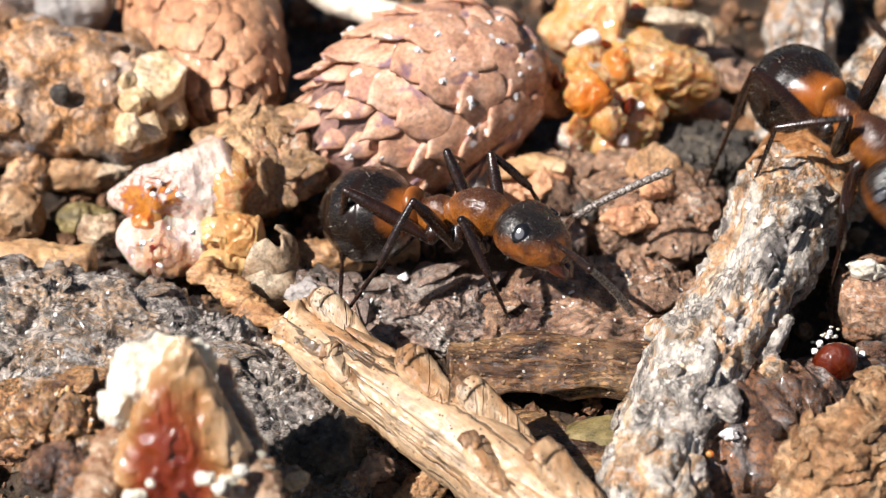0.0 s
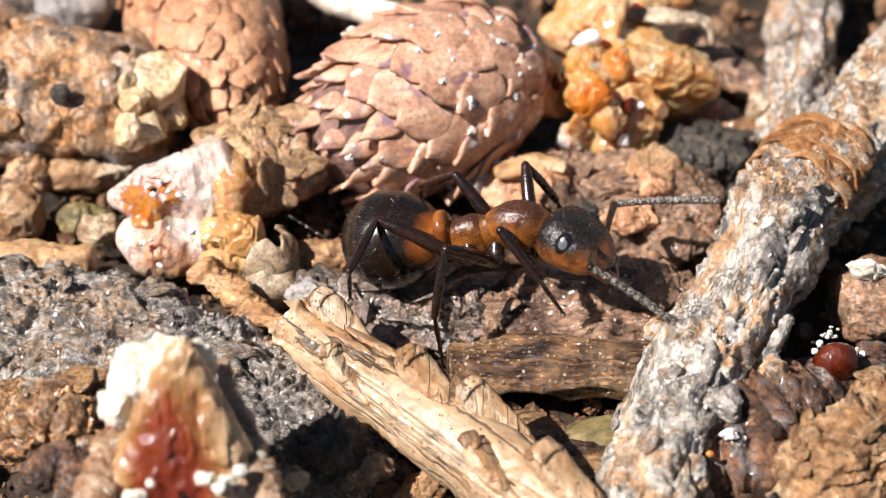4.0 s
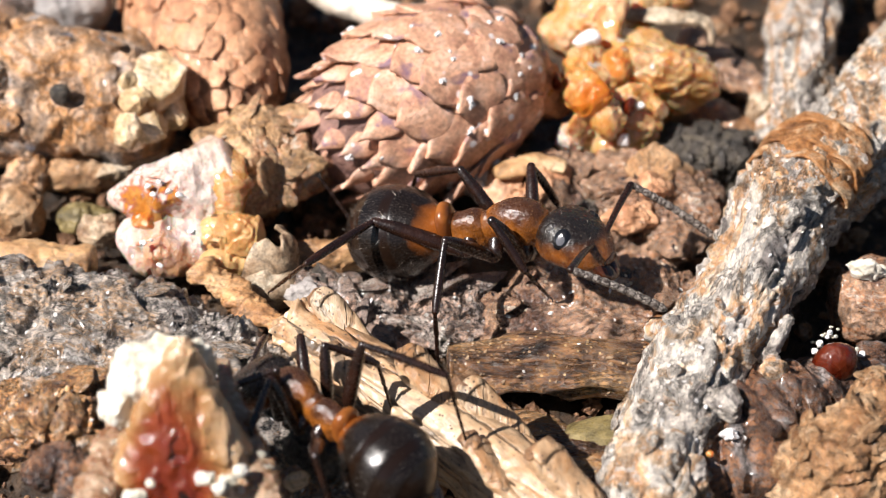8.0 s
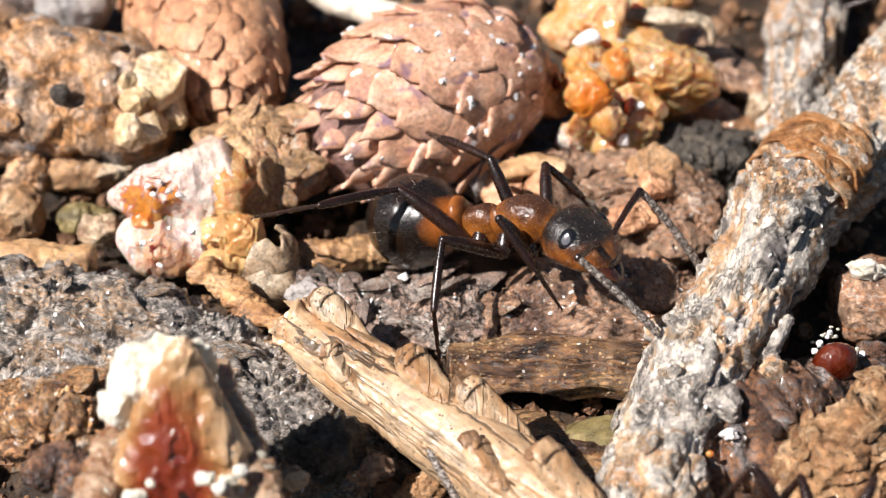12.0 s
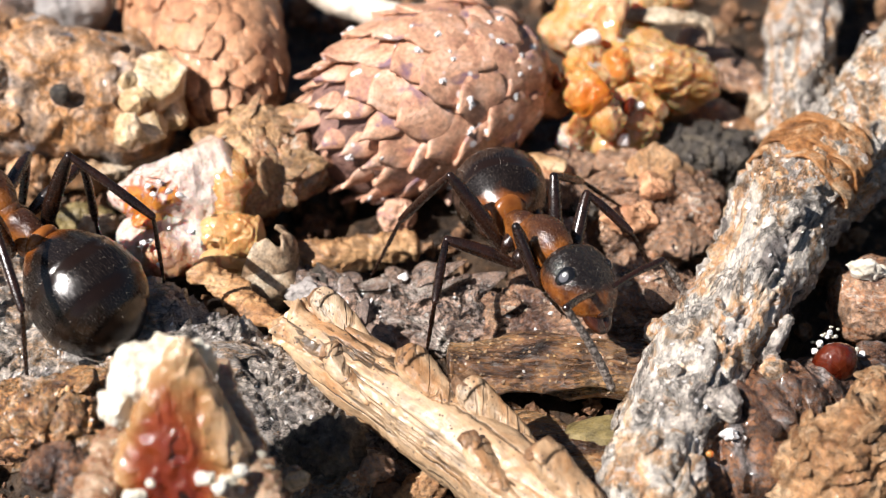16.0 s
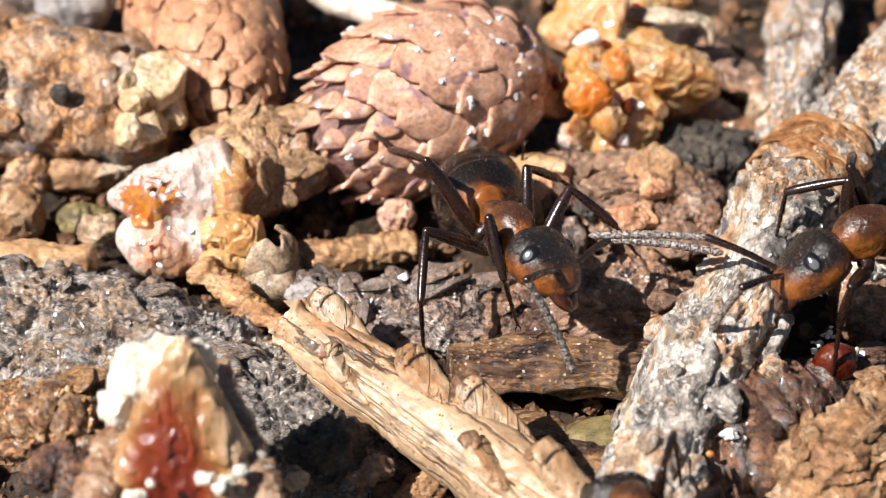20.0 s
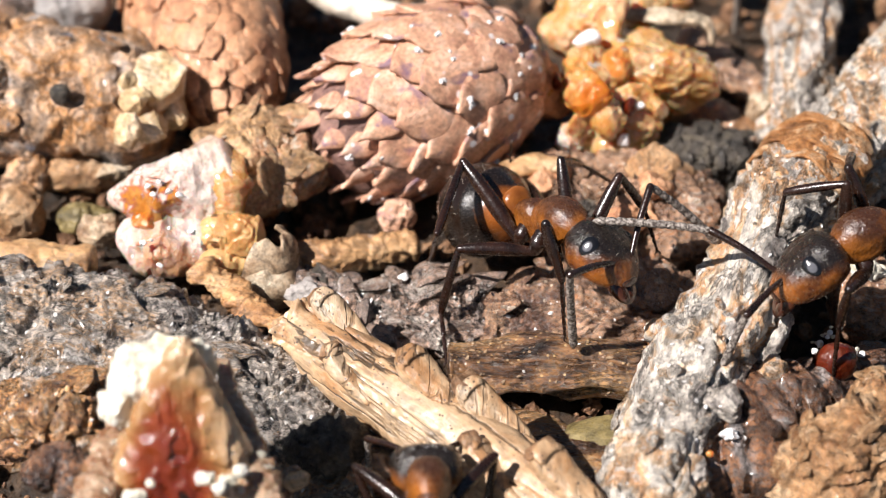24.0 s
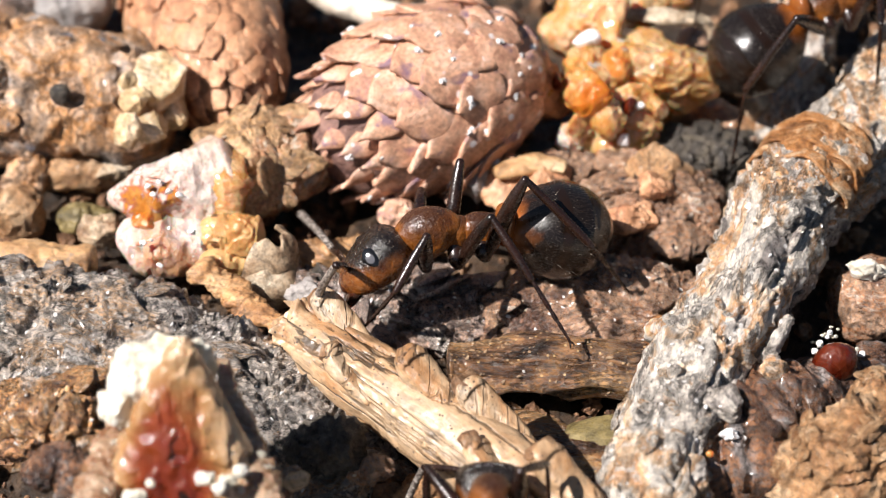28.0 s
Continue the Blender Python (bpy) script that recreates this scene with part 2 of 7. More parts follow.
M["amber_orange"] = resin_mat("orange_amber", (0.58, 0.17, 0.012), (0.64, 0.34, 0.12), 0.14, 0.15, (0.42, 0.6), 0.8, 0.07)
M["resin_tan"] = resin_mat("honey_resin", (0.68, 0.32, 0.085), (0.82, 0.57, 0.34), 0.16, 0.22, (0.42, 0.66), 0.8, 0.12)
M["resin_white"] = resin_mat("cloudy_resin", (0.56, 0.30, 0.17), (0.72, 0.60, 0.53), 0.18, 0.05, (0.36, 0.56), 0.75, 0.13)
def capped_resin():
    """Cloudy pinkish white crust that opens on one side to wet glassy amber."""
    g = Graph("capped_resin")
    off = g.add("ShaderNodeVectorMath")
    off.operation = "SUBTRACT"
    g.link(g.raw, off.inputs[0])
    off.inputs[1].default_value = AMBER_SIDE
    ln = g.add("ShaderNodeVectorMath")
    ln.operation = "LENGTH"
    g.link(off.outputs[0], ln.inputs[0])
    near = g.add("ShaderNodeMath")
    near.operation = "MULTIPLY"
    g.link(ln.outputs["Value"], near.inputs[0])
    near.inputs[1].default_value = 0.37
    fac = g.mix(0.6, near.outputs[0], g.noise(1.9, 7, 0.72, 1.4, None, True))
    col = g.ramp(fac, [(0.30, (0.42, 0.12, 0.008)), (0.42, (0.52, 0.21, 0.03)), (0.46, (0.40, 0.10, 0.05)), (0.50, (0.66, 0.50, 0.42)), (0.60, (0.74, 0.62, 0.55)), (0.72, (0.68, 0.50, 0.40))])
    fine = g.noise(3.6, 6, 0.65)
    col = g.mix(0.5, col, g.ramp(fine, [(0.36, 0.45), (0.55, 1.1)]), "MULTIPLY")
    return g.finish(col, g.ramp(fac, [(0.40, 0.08), (0.55, 0.32)]), g.bump(fine, 0.16), Subsurface_Weight=0.15, Subsurface_Scale=0.0004, Coat_Weight=0.7, Coat_Roughness=0.05, IOR=1.5)


AMBER_SIDE = tuple(np.array((-8.29, 0.39, 2.30)) - np.array((-7.42, 3.16, 0.00)))
M["capped_resin"] = capped_resin()
M["amber_rim"] = resin_mat("amber_rim", (0.26, 0.12, 0.05), (0.55, 0.39, 0.26), 0.25, 0.0, (0.42, 0.66), 1.4, 0.25, 0.15)
M["amber_heart"] = shard_amber()
M["seed_red"] = resin_mat("dark_red_seed", (0.075, 0.007, 0.002), (0.13, 0.022, 0.006), 0.14, 0.1, (0.4, 0.7), 0.8, 0.03, 0.2)
M["cream"] = litter_mat("cream_wood", [(0.3, (0.38, 0.22, 0.10)), (0.45, (0.56, 0.39, 0.20)), (0.55, (0.70, 0.53, 0.34)), (0.68, (0.84, 0.73, 0.56))], 0.8, 4, 0.5, veins=0, bump=0.08)
M["orange_stick"] = litter_mat("orange_splinter", [(0.3, (0.26, 0.12, 0.05)), (0.5, (0.46, 0.24, 0.10)), (0.7, (0.58, 0.38, 0.20))], 0.8, 5, 0.7, spots=((0.14, 0.10, 0.08), 1.4, 0.64, 0.72), stretch=(0.5, 1, 1), bump=0.08)
M["chalk"] = litter_mat("chalky_crust", [(0.3, (0.74, 0.64, 0.44)), (0.5, (0.84, 0.79, 0.66)), (0.7, (0.86, 0.83, 0.74))], 1.0, 4, 0.2, veins=0, bump=0.10)
M["fragment"] = litter_mat("mottled_fragment", [(0.3, (0.22, 0.13, 0.07)), (0.42, (0.54, 0.31, 0.14)), (0.52, (0.62, 0.42, 0.24)), (0.6, (0.56, 0.26, 0.12)), (0.7, (0.66, 0.56, 0.43))], 0.7, 4.5, 0.7, bump=0.12)
M["white_crystal"] = litter_mat("white_crystals", [(0.3, (0.82, 0.80, 0.78)), (0.6, (0.88, 0.87, 0.86))], 2.0, 6, 0.05, veins=0, bump=0.03, rough=(0.25, 0.5))
M["caramel"] = resin_mat("caramel_bud", (0.46, 0.20, 0.055), (0.68, 0.42, 0.18), 0.3, 0.0, (0.35, 0.65), 0.7, 0.06, 0.2)
M["bract"] = litter_mat("pale_bract", [(0.3, (0.26, 0.16, 0.09)), (0.5, (0.46, 0.34, 0.22)), (0.7, (0.60, 0.51, 0.38))], 0.9, 4, 0.6, bump=0.08)


# ---- noise on arrays ----
_rs = np.random.RandomState(7)
_perm = np.concatenate([_rs.permutation(256)] * 3)
_val = _rs.rand(256) * 2 - 1
_jit = _rs.rand(256, 3)


def vnoise(p):
    i = np.floor(p).astype(int)
    f = p - i
    f = f * f * f * (f * (f * 6 - 15) + 10)
    i &= 255
    out = 0
    for dx in (0, 1):
        for dy in (0, 1):
            for dz in (0, 1):
                h = _perm[_perm[_perm[(i[:, 0] + dx) & 255] + ((i[:, 1] + dy) & 255)] + ((i[:, 2] + dz) & 255)]
                w = (f[:, 0] if dx else 1 - f[:, 0]) * (f[:, 1] if dy else 1 - f[:, 1]) * (f[:, 2] if dz else 1 - f[:, 2])
                out = out + w * _val[h]
    return out


def fbm(p, freq, octaves=4, seed=0, gain=0.5):
    out, a, q = 0, 1.0, p * freq + seed * 17.31 + 100
    for _ in range(octaves):
        out = out + a * vnoise(q)
        q, a = q * 2.03 + 5.7, a * gain
    return out


def ridged(p, freq, octaves=3, seed=0):
    out, a, q = 0, 1.0, p * freq + seed * 11.7 + 100
    for _ in range(octaves):
        out = out + a * (1 - 2 * np.abs(vnoise(q)))
        q, a = q * 2.1 + 3.1, a * 0.5
    return out


def worley(p, freq, seed=0):
    """Distances to the nearest and second nearest cell centre."""
    q = p * freq + seed * 13.7 + 100
    i = np.floor(q).astype(int)
    d1 = np.full(len(p), 9.0)
    d2 = np.full(len(p), 9.0)
    for dx in (-1, 0, 1):
        for dy in (-1, 0, 1):
            for dz in (-1, 0, 1):
                c = i + (dx, dy, dz)
                k = c & 255
                h = _perm[_perm[_perm[k[:, 0]] + k[:, 1]] + k[:, 2]]
                d = np.linalg.norm(c + _jit[h] - q, axis=1)
                d2 = np.where(d < d1, d1, np.minimum(d2, d))
                d1 = np.minimum(d1, d)
    return d1, d2


# ---- mesh helpers; all lengths in millimetres ----
def to_mesh(name, v, f, material, smooth=True):
    me = bpy.data.meshes.new(name)
    me.from_pydata((np.asarray(v, float) * MM).tolist(), [], f.tolist() if isinstance(f, np.ndarray) else f)
    me.polygons.foreach_set("use_smooth", [smooth] * len(me.polygons))
    me.materials.append(material)
    me.update()
    return me


def mm_pose(at, rot=(0, 0, 0)):
    return pose(at[0] * MM, at[1] * MM, at[2] * MM, *rot)


def part(name, me, parent, m=None, label="", scale=None):
    ob = new(name, me)
    ob.parent = parent
    if m is not None:
        ob.matrix_basis = m
    if scale is not None:
        ob.scale = scale if isinstance(scale, tuple) else (scale,) * 3
    return tagged(ob, label)


def thing(name, label, category, at, rot=(0, 0, 0), me=None, group="", kind=""):
    ob = new(name, me)
    ob.matrix_basis = mm_pose(at, rot)
    return tagged(ob, label, category, group, kind)


_balls = {}


def ball(n):
    """A unit sphere of quads, made from a cube with n squares to an edge."""
    if n not in _balls:
        s = np.tan(np.linspace(-1, 1, n + 1) * math.pi / 4)
        a, b = np.meshgrid(s, s, indexing="ij")
        o = np.ones_like(a)
        sides = [(o, a, b), (-o, b, a), (b, o, a), (a, -o, b), (a, b, o), (b, a, -o)]
        pts = np.concatenate([np.stack(q, -1).reshape(-1, 3) for q in sides])
        k = np.arange((n + 1) ** 2).reshape(n + 1, n + 1)
        quad = np.stack([k[:-1, :-1], k[1:, :-1], k[1:, 1:], k[:-1, 1:]], -1).reshape(-1, 4)
        faces = np.concatenate([quad + i * (n + 1) ** 2 for i in range(6)])
        _, first, back = np.unique(np.round(pts, 5), axis=0, return_index=True, return_inverse=True)
        pts = pts[first]
        _balls[n] = (pts / np.linalg.norm(pts, axis=1, keepdims=True), back.reshape(-1)[faces])
    return _balls[n]


def lump(size, n=32, k=2.3, disp=None, shape=None):
    """A rounded lump of the given half sizes; k above 2 makes it boxier; disp pushes it out, shape remaps it."""
    u, f = ball(n)
    size = np.array(size, float)
    r = (np.abs(u) ** k).sum(1) ** (-1.0 / k)
    v = u * r[:, None] * size
    nor = u / size
    nor /= np.linalg.norm(nor, axis=1, keepdims=True)
    if shape is not None:
        v = shape(v)
    if disp is not None:
        v = v + nor * disp(v)[:, None]
    return v, f


def faceted(size, seed, n=30, planes=15, sharp=22.0, disp=None):
    """A broken fragment with softly rounded flat faces."""
    rs = np.random.RandomState(seed)
    u, f = ball(n)
    nor = rs.randn(planes, 3)
    nor /= np.linalg.norm(nor, axis=1, keepdims=True)
    d = rs.uniform(0.70, 1.0, planes)
    q = np.clip(u @ nor.T / d, 0, None)
    r = ((q ** sharp).sum(1) + 1e-9) ** (-1.0 / sharp)
    v = u * np.clip(r, 0, 1.45)[:, None] * np.array(size, float)
    if disp is not None:
        v = v + u * disp(v)[:, None]
    return v, f


def spline(pts, n):
    p = np.array(pts, float)
    q = np.vstack([2 * p[0] - p[1], p, 2 * p[-1] - p[-2]])
    t = np.linspace(0, len(p) - 1 - 1e-6, n)
    i = t.astype(int)
    s = (t - i)[:, None]
    a, b, c, d = q[i], q[i + 1], q[i + 2], q[i + 3]
    return 0.5 * (2 * b + (c - a) * s + (2 * a - 5 * b + 4 * c - d) * s ** 2 + (3 * b - a - 3 * c + d) * s ** 3)


def tube(pts, radii, ring=48, seg=80, disp=None, flat=1.0, cap=0.35):
    """A solid stem along a line of points, with rounded, broken ends. disp(p, u, a) pushes the skin outwards."""
    c = spline(pts, seg)
    rad = np.interp(np.linspace(0, len(radii) - 1, seg), range(len(radii)), radii)
    t = np.gradient(c, axis=0)
    t /= np.linalg.norm(t, axis=1, keepdims=True)
    e = rad[0] * cap
    e2 = rad[-1] * cap
    extra0 = [(0.0, 0.02), (0.10, 0.45), (0.45, 0.80), (0.8, 0.95)]
    c = np.vstack([[c[0] - t[0] * e * (1 - s) for s, _ in extra0], c, [c[-1] + t[-1] * e2 * (1 - s) for s, _ in extra0[::-1]]])
    rad = np.concatenate([[rad[0] * k for _, k in extra0], rad, [rad[-1] * k for _, k in extra0[::-1]]])
    t = np.vstack([[t[0]] * 4, t, [t[-1]] * 4])
    up = np.array([0.0, 0.0, 1.0]) if abs(t[0][2]) < 0.9 else np.array([0.0, 1.0, 0.0])
    ns = []
    nrm = up
    for k in range(len(c)):
        nrm = nrm - t[k] * (nrm @ t[k])
        nrm = nrm / np.linalg.norm(nrm)
        ns.append(nrm)
    ns = np.array(ns)
    bs = np.cross(t, ns)
    ang = np.linspace(0, 2 * math.pi, ring, endpoint=False)
    d = np.cos(ang)[None, :, None] * ns[:, None, :] * flat + np.sin(ang)[None, :, None] * bs[:, None, :]
    v = c[:, None, :] + d * rad[:, None, None]
    m = len(c)
    if disp is not None:
        u = np.repeat(np.linspace(0, 1, m), ring)
        push = disp(v.reshape(-1, 3), u, np.tile(ang, m)).reshape(m, ring, 1)
        v = v + d * push * np.clip(rad / rad.max() * 1.5, 0, 1)[:, None, None]
    k = np.arange(m * ring).reshape(m, ring)
    f = np.stack([k[:-1], np.roll(k[:-1], -1, 1), np.roll(k[1:], -1, 1), k[1:]], -1).reshape(-1, 4).tolist()
    f.append(k[0][::-1].tolist())
    f.append(k[-1].tolist())
    return v.reshape(-1, 3), f


def shard(size, seed, n=14, bevel=0.06):
    """A broken, flat-faced fragment."""
    rs = np.random.RandomState(seed)
    bm = bmesh.new()
    p = rs.randn(n, 3)
    p /= np.linalg.norm(p, axis=1, keepdims=True)
    p *= np.array(size) * (0.8 + 0.3 * rs.rand(n, 1))
    for q in p:
        bm.verts.new(q)
    bmesh.ops.convex_hull(bm, input=bm.verts)
    bmesh.ops.delete(bm, geom=[v for v in bm.verts if not v.link_faces], context="VERTS")
    bmesh.ops.bevel(bm, geom=bm.edges[:], offset=bevel, segments=2, affect="EDGES", profile=0.5)
    bm.verts.index_update()
    v = np.array([q.co[:] for q in bm.verts])
    f = [[q.index for q in face.verts] for face in bm.faces]
    bm.free()
    return v, f


def based(v, at):
    """Moves a mesh so that its lowest point is the origin's height; returns the mesh and its place."""
    z = v[:, 2].min()
    return v - (0, 0, z), (at[0], at[1], at[2] + z)


def rot(v, rx=0, ry=0, rz=0):
    return v @ np.array(Euler([radians(a) for a in (rx, ry, rz)]).to_matrix()).T


def ledges(p, step, freq, seed):
    """Torn layers: a height that climbs slowly and drops at ragged edges."""
    h = step * fbm(p, freq, 4, seed + 31) + 0.5
    return h - np.floor(h)


def rough_lump(name, label, category, at, size, mat, turn=(0, 0, 0), seed=0, n=36, k=2.4, amp=0.18, freq=0.7, fine=0.05,
               crack=0.0, crack_freq=0.8, group="", me_shape=None, planes=0):
    """One weathered piece of litter, a thing of a single mesh, with its middle at the given place."""
    def disp(p):
        d = amp * fbm(p, freq, 4, seed) + 1.3 * fine * ridged(p, freq * 3.5, 3, seed + 3)
        if crack:
            a, b = worley(p + 0.25 * np.stack([fbm(p, 1.3, 2, seed + 5)] * 3, -1), crack_freq, seed)
            d = d - crack * np.clip(1 - (b - a) / 0.14, 0, 1) + 0.16 * ledges(p * (0.6, 1, 1), 3.0, 0.7, seed) - 0.08
        return d
    v, f = faceted(size, seed, n, planes, 18.0, disp) if planes else lump(size, n, k, disp, me_shape)
    v, place = based(rot(v, *turn), at)
    return thing(name, label, category, place, me=to_mesh(name, v, f, M[mat]), group=group)


def bark_skin(seed, big=0.2, fine=0.07, crack=0.12, freq=0.6, cfreq=0.55, squeeze=1.0, grit=0.0, ledge=0.0):
    def disp(p, u, a):
        w = p + 0.4 * np.stack([fbm(p, 0.8, 3, seed + 9), fbm(p, 0.8, 3, seed + 19), fbm(p, 0.8, 3, seed + 29)], -1)
        d1, d2 = worley(w * (1, squeeze, squeeze), cfreq, seed)
        return (big * fbm(p, freq, 3, seed) + 1.5 * fine * ridged(w * (0.3, 1.0, 1.3), freq * 3.2, 4, seed + 2) + 0.6 * fine * fbm(p, freq * 12, 2, seed + 4) + grit * ridged(w * (0.5, 1, 1.2), 5.0, 2, seed + 6)
                - crack * np.clip(1 - (d2 - d1) / 0.16, 0, 1) + (ledge * ledges(w * (0.5, 1, 1.2), 3.4, 0.6, seed) if ledge else 0.0))
    return disp


def stem(name, label, category, pts, radii, mat, ring=56, seg=100, disp=None, flat=1.0, group="", cap=0.35, n_parts=None):
    """A stick, twig or log, a thing of one mesh whose origin is under its middle."""
    p = np.array(pts, float)
    v, f = tube(p, radii, ring, seg, disp, flat, cap)
    mid = (v.min(0) + v.max(0)) / 2
    mid[2] = v[:, 2].min()
    return thing(name, label, category, mid, me=to_mesh(name, v - mid, f, M[mat]), group=group), mid


def groove_skin(seed, big=0.2, groove=0.12, fine=0.04, crack=0.1):
    """Old twig bark: swellings, lengthwise grooves and a few cracks."""
    def disp(p, u, a):
        q = np.stack([u * 3.2, 1.7 * np.cos(a), 1.7 * np.sin(a)], -1) + 0.25 * np.stack([fbm(p, 0.6, 3, seed + 5)] * 3, -1)
        d1, d2 = worley(q * (1.4, 1, 1), 0.9, seed)
        return (big * fbm(p, 0.6, 3, seed) + groove * (ridged(q, 0.8, 3, seed + 1) - 0.4) + fine * ridged(p, 2.4, 4, seed + 2) + 0.5 * fine * fbm(p, 7, 2, seed + 3)
                - crack * np.clip(1 - (d2 - d1) / 0.10, 0, 1))
    return disp


_plates = {}


def crust(ob, name, mat, count, size, seed, flat=0.28, long=1.0, label="", box=None, sink=0.05, face=0.15):
    """Flakes that sit on a thing's upper skin, each a part of its own; box limits them to a stretch of the plan."""
    if (name, mat, flat, long) not in _plates:
        made = []
        for i in range(4):
            v, f = faceted((long, 0.8, flat), 300 + i, 9, 12, 12.0, lambda p: 0.10 * fbm(p, 1.3, 3, i) + 0.05 * ridged(p, 3.0, 2, i))
            made.append(to_mesh(name, v, f, M[mat]))
        _plates[name, mat, flat, long] = made
    me = ob.data
    rs = random.Random(seed)
    n = len(me.vertices)
    base = ob.matrix_basis
    done = 0
    for _ in range(count * 40):
        if done >= count:
            break
        vt = me.vertices[rs.randrange(n)]
        nor = vt.normal
        w = base @ vt.co / MM
        if nor.z < face or nor.dot(Vector((0, -0.74, 0.67))) < 0.1 or not (-14 < w.x < 14 and -9 < w.y < 16):
            continue
        if box and not (box[0] < w.x < box[1] and box[2] < w.y < box[3]):
            continue
        s = size * rs.uniform(0.45, 1.25)
        q = nor.to_track_quat("Z", "X").to_matrix().to_4x4() @ pose(0, 0, 0, rs.uniform(-7, 7), rs.uniform(-7, 7), rs.uniform(0, 360) if long < 1.6 else rs.gauss(0, 12))
        part(name, rs.choice(_plates[name, mat, flat, long]), ob, Matrix.Translation(vt.co - nor * sink * MM) @ q, label, scale=(s, s * rs.uniform(0.6, 1.0), s * rs.uniform(0.7, 1.2)))
        done += 1


# ---- the ground: one sheet, fine under the camera, on to the horizon ----
def build_ground():
    s = np.linspace(-1, 1, 241)
    g = 20 * s + 60 * np.abs(s) ** 9 * np.sign(s)
    x, y = np.meshgrid(g, g + 3, indexing="ij")
    p = np.stack([x.ravel(), y.ravel(), np.zeros(x.size)], -1)
    near = np.exp(-((p[:, 0] / 30) ** 2 + ((p[:, 1] - 3) / 30) ** 2))
    p[:, 2] = near * (0.35 * fbm(p, 0.25, 5, 3) + 0.12 * ridged(p, 1.2, 3, 4)) - 0.45
    k = np.arange(x.size).reshape(x.shape)
    f = np.stack([k[:-1, :-1], k[1:, :-1], k[1:, 1:], k[:-1, 1:]], -1).reshape(-1, 4)
    ob = new("ground", to_mesh("ground", p, f, M["ground"]))
    tagged(ob, "dark humus floor under loose conifer litter", "ground", kind="structure")


build_ground()


# ---- cones ----
def scale_mesh(name, length, width, thick, mat, tip=1.0, seed=0):
    """One cone scale: a thick tongue from its root at the origin along x, domed upwards."""
    ns, nv = 12, 9
    s = np.linspace(0, 1, ns)
    w = np.linspace(-1, 1, nv)
    ss, ww = np.meshgrid(s, w, indexing="ij")
    wide = width / 2 * np.clip(np.sin(math.pi * np.clip(ss * 0.80 + 0.20, 0, 1)), 0, 1) ** (0.55 * tip)
    wide = np.where(ss > 0.999, width * 0.05, wide)
    x = ss * length * (1 - 0.10 * ww ** 2)
    top = thick * (1 - 0.75 * ww ** 2) * (1 - 0.55 * ss ** 3) + 0.18 * thick * np.sin(ss * 5 + seed)
    p = np.stack([x, ww * wide, top], -1)
    b = np.stack([x * 0.97, ww * wide * 0.94, np.full_like(x, -thick * 0.25) + 0.35 * thick * ww ** 2], -1)
    v = np.concatenate([p.reshape(-1, 3), b.reshape(-1, 3)])
    v[:, 2] += 0.10 * thick * fbm(v, 2.5, 2, seed)
    k = np.arange(ns * nv).reshape(ns, nv)
    quad = np.stack([k[:-1, :-1], k[1:, :-1], k[1:, 1:], k[:-1, 1:]], -1).reshape(-1, 4)
    o = ns * nv
    f = quad.tolist() + (quad[:, ::-1] + o).tolist()
    rim = list(k[:, 0]) + list(k[-1, 1:]) + list(k[::-1, -1][1:]) + list(k[0, ::-1][1:-1])
    for a, c in zip(rim, rim[1:] + rim[:1]):
        f.append([int(c), int(a), int(a + o), int(c + o)])
    return to_mesh(name, v, f, M[mat])


def cone(name, label, at, axis, length, radius, count, scale_len, scale_wid, thick, mat, core, tilt=12, tip=1.0, seed=0, fat=0.62, spiky=False):
    """A conifer cone lying along an axis that points to its tip: a core with overlapping scales in a spiral."""
    ax = Vector(axis).normalized()
    ob = thing(name, label, "cone", (at[0], at[1], at[2] - radius))
    q = ax.to_track_quat("X", "Z").to_matrix().to_4x4()
    centre = Matrix.Translation((0, 0, radius * MM)) @ q
    v, f = lump((length / 2, radius * 0.90, radius * 0.90), 20, 2.2, lambda p: 0.05 * fbm(p, 2, 3, seed))
    part("core", to_mesh("core", v, f, M[core]), ob, centre)
    meshes = [scale_mesh("scale", scale_len, scale_wid, thick, mat, tip, i) for i in range(3)]
    narrow = [scale_mesh("scale", scale_len * 0.95, scale_wid * 0.62, thick * 0.9, mat, 1.7, i) for i in range(3)]
    rs = random.Random(seed)
    for i in range(count):
        u = (i + 0.5) / count
        x = (u - 0.5) * 0.97
        r = radius * math.sqrt(max(0.0, 1 - (abs(2 * x) ** (1 / fat * 1.5)))) * 0.90
        ang = math.radians(137.508) * i
        place = Vector((x * length - 0.35 * scale_len, r * math.cos(ang), r * math.sin(ang)))
        out = Vector((0, math.cos(ang), math.sin(ang)))
        slope = -math.degrees(math.atan2(-2.2 * x, 1.0)) * 0.55
        # x forward along the cone, z outwards
        m = Matrix.Translation(place * MM) @ Matrix(((1, 0, 0, 0), (0, out.z, out.y, 0), (0, -out.y, out.z, 0), (0, 0, 0, 1)))
        m = m @ pose(0, 0, 0, rs.uniform(-6, 6), -(tilt - slope * 0.9) + rs.uniform(-5, 5), rs.uniform(-9, 9))
        s = (0.70 + 0.42 * math.sin(math.pi * min(1, u * 0.9 + 0.1))) * rs.uniform(0.92, 1.1)
        free = spiky and u > 0.70
        if free:
            m = m @ pose(0, 0, 0, rs.uniform(-12, 12), -rs.uniform(0, 16), rs.uniform(-14, 14))
        part("scale", rs.choice(narrow if free else meshes), ob, centre @ m, scale=s)
    return ob


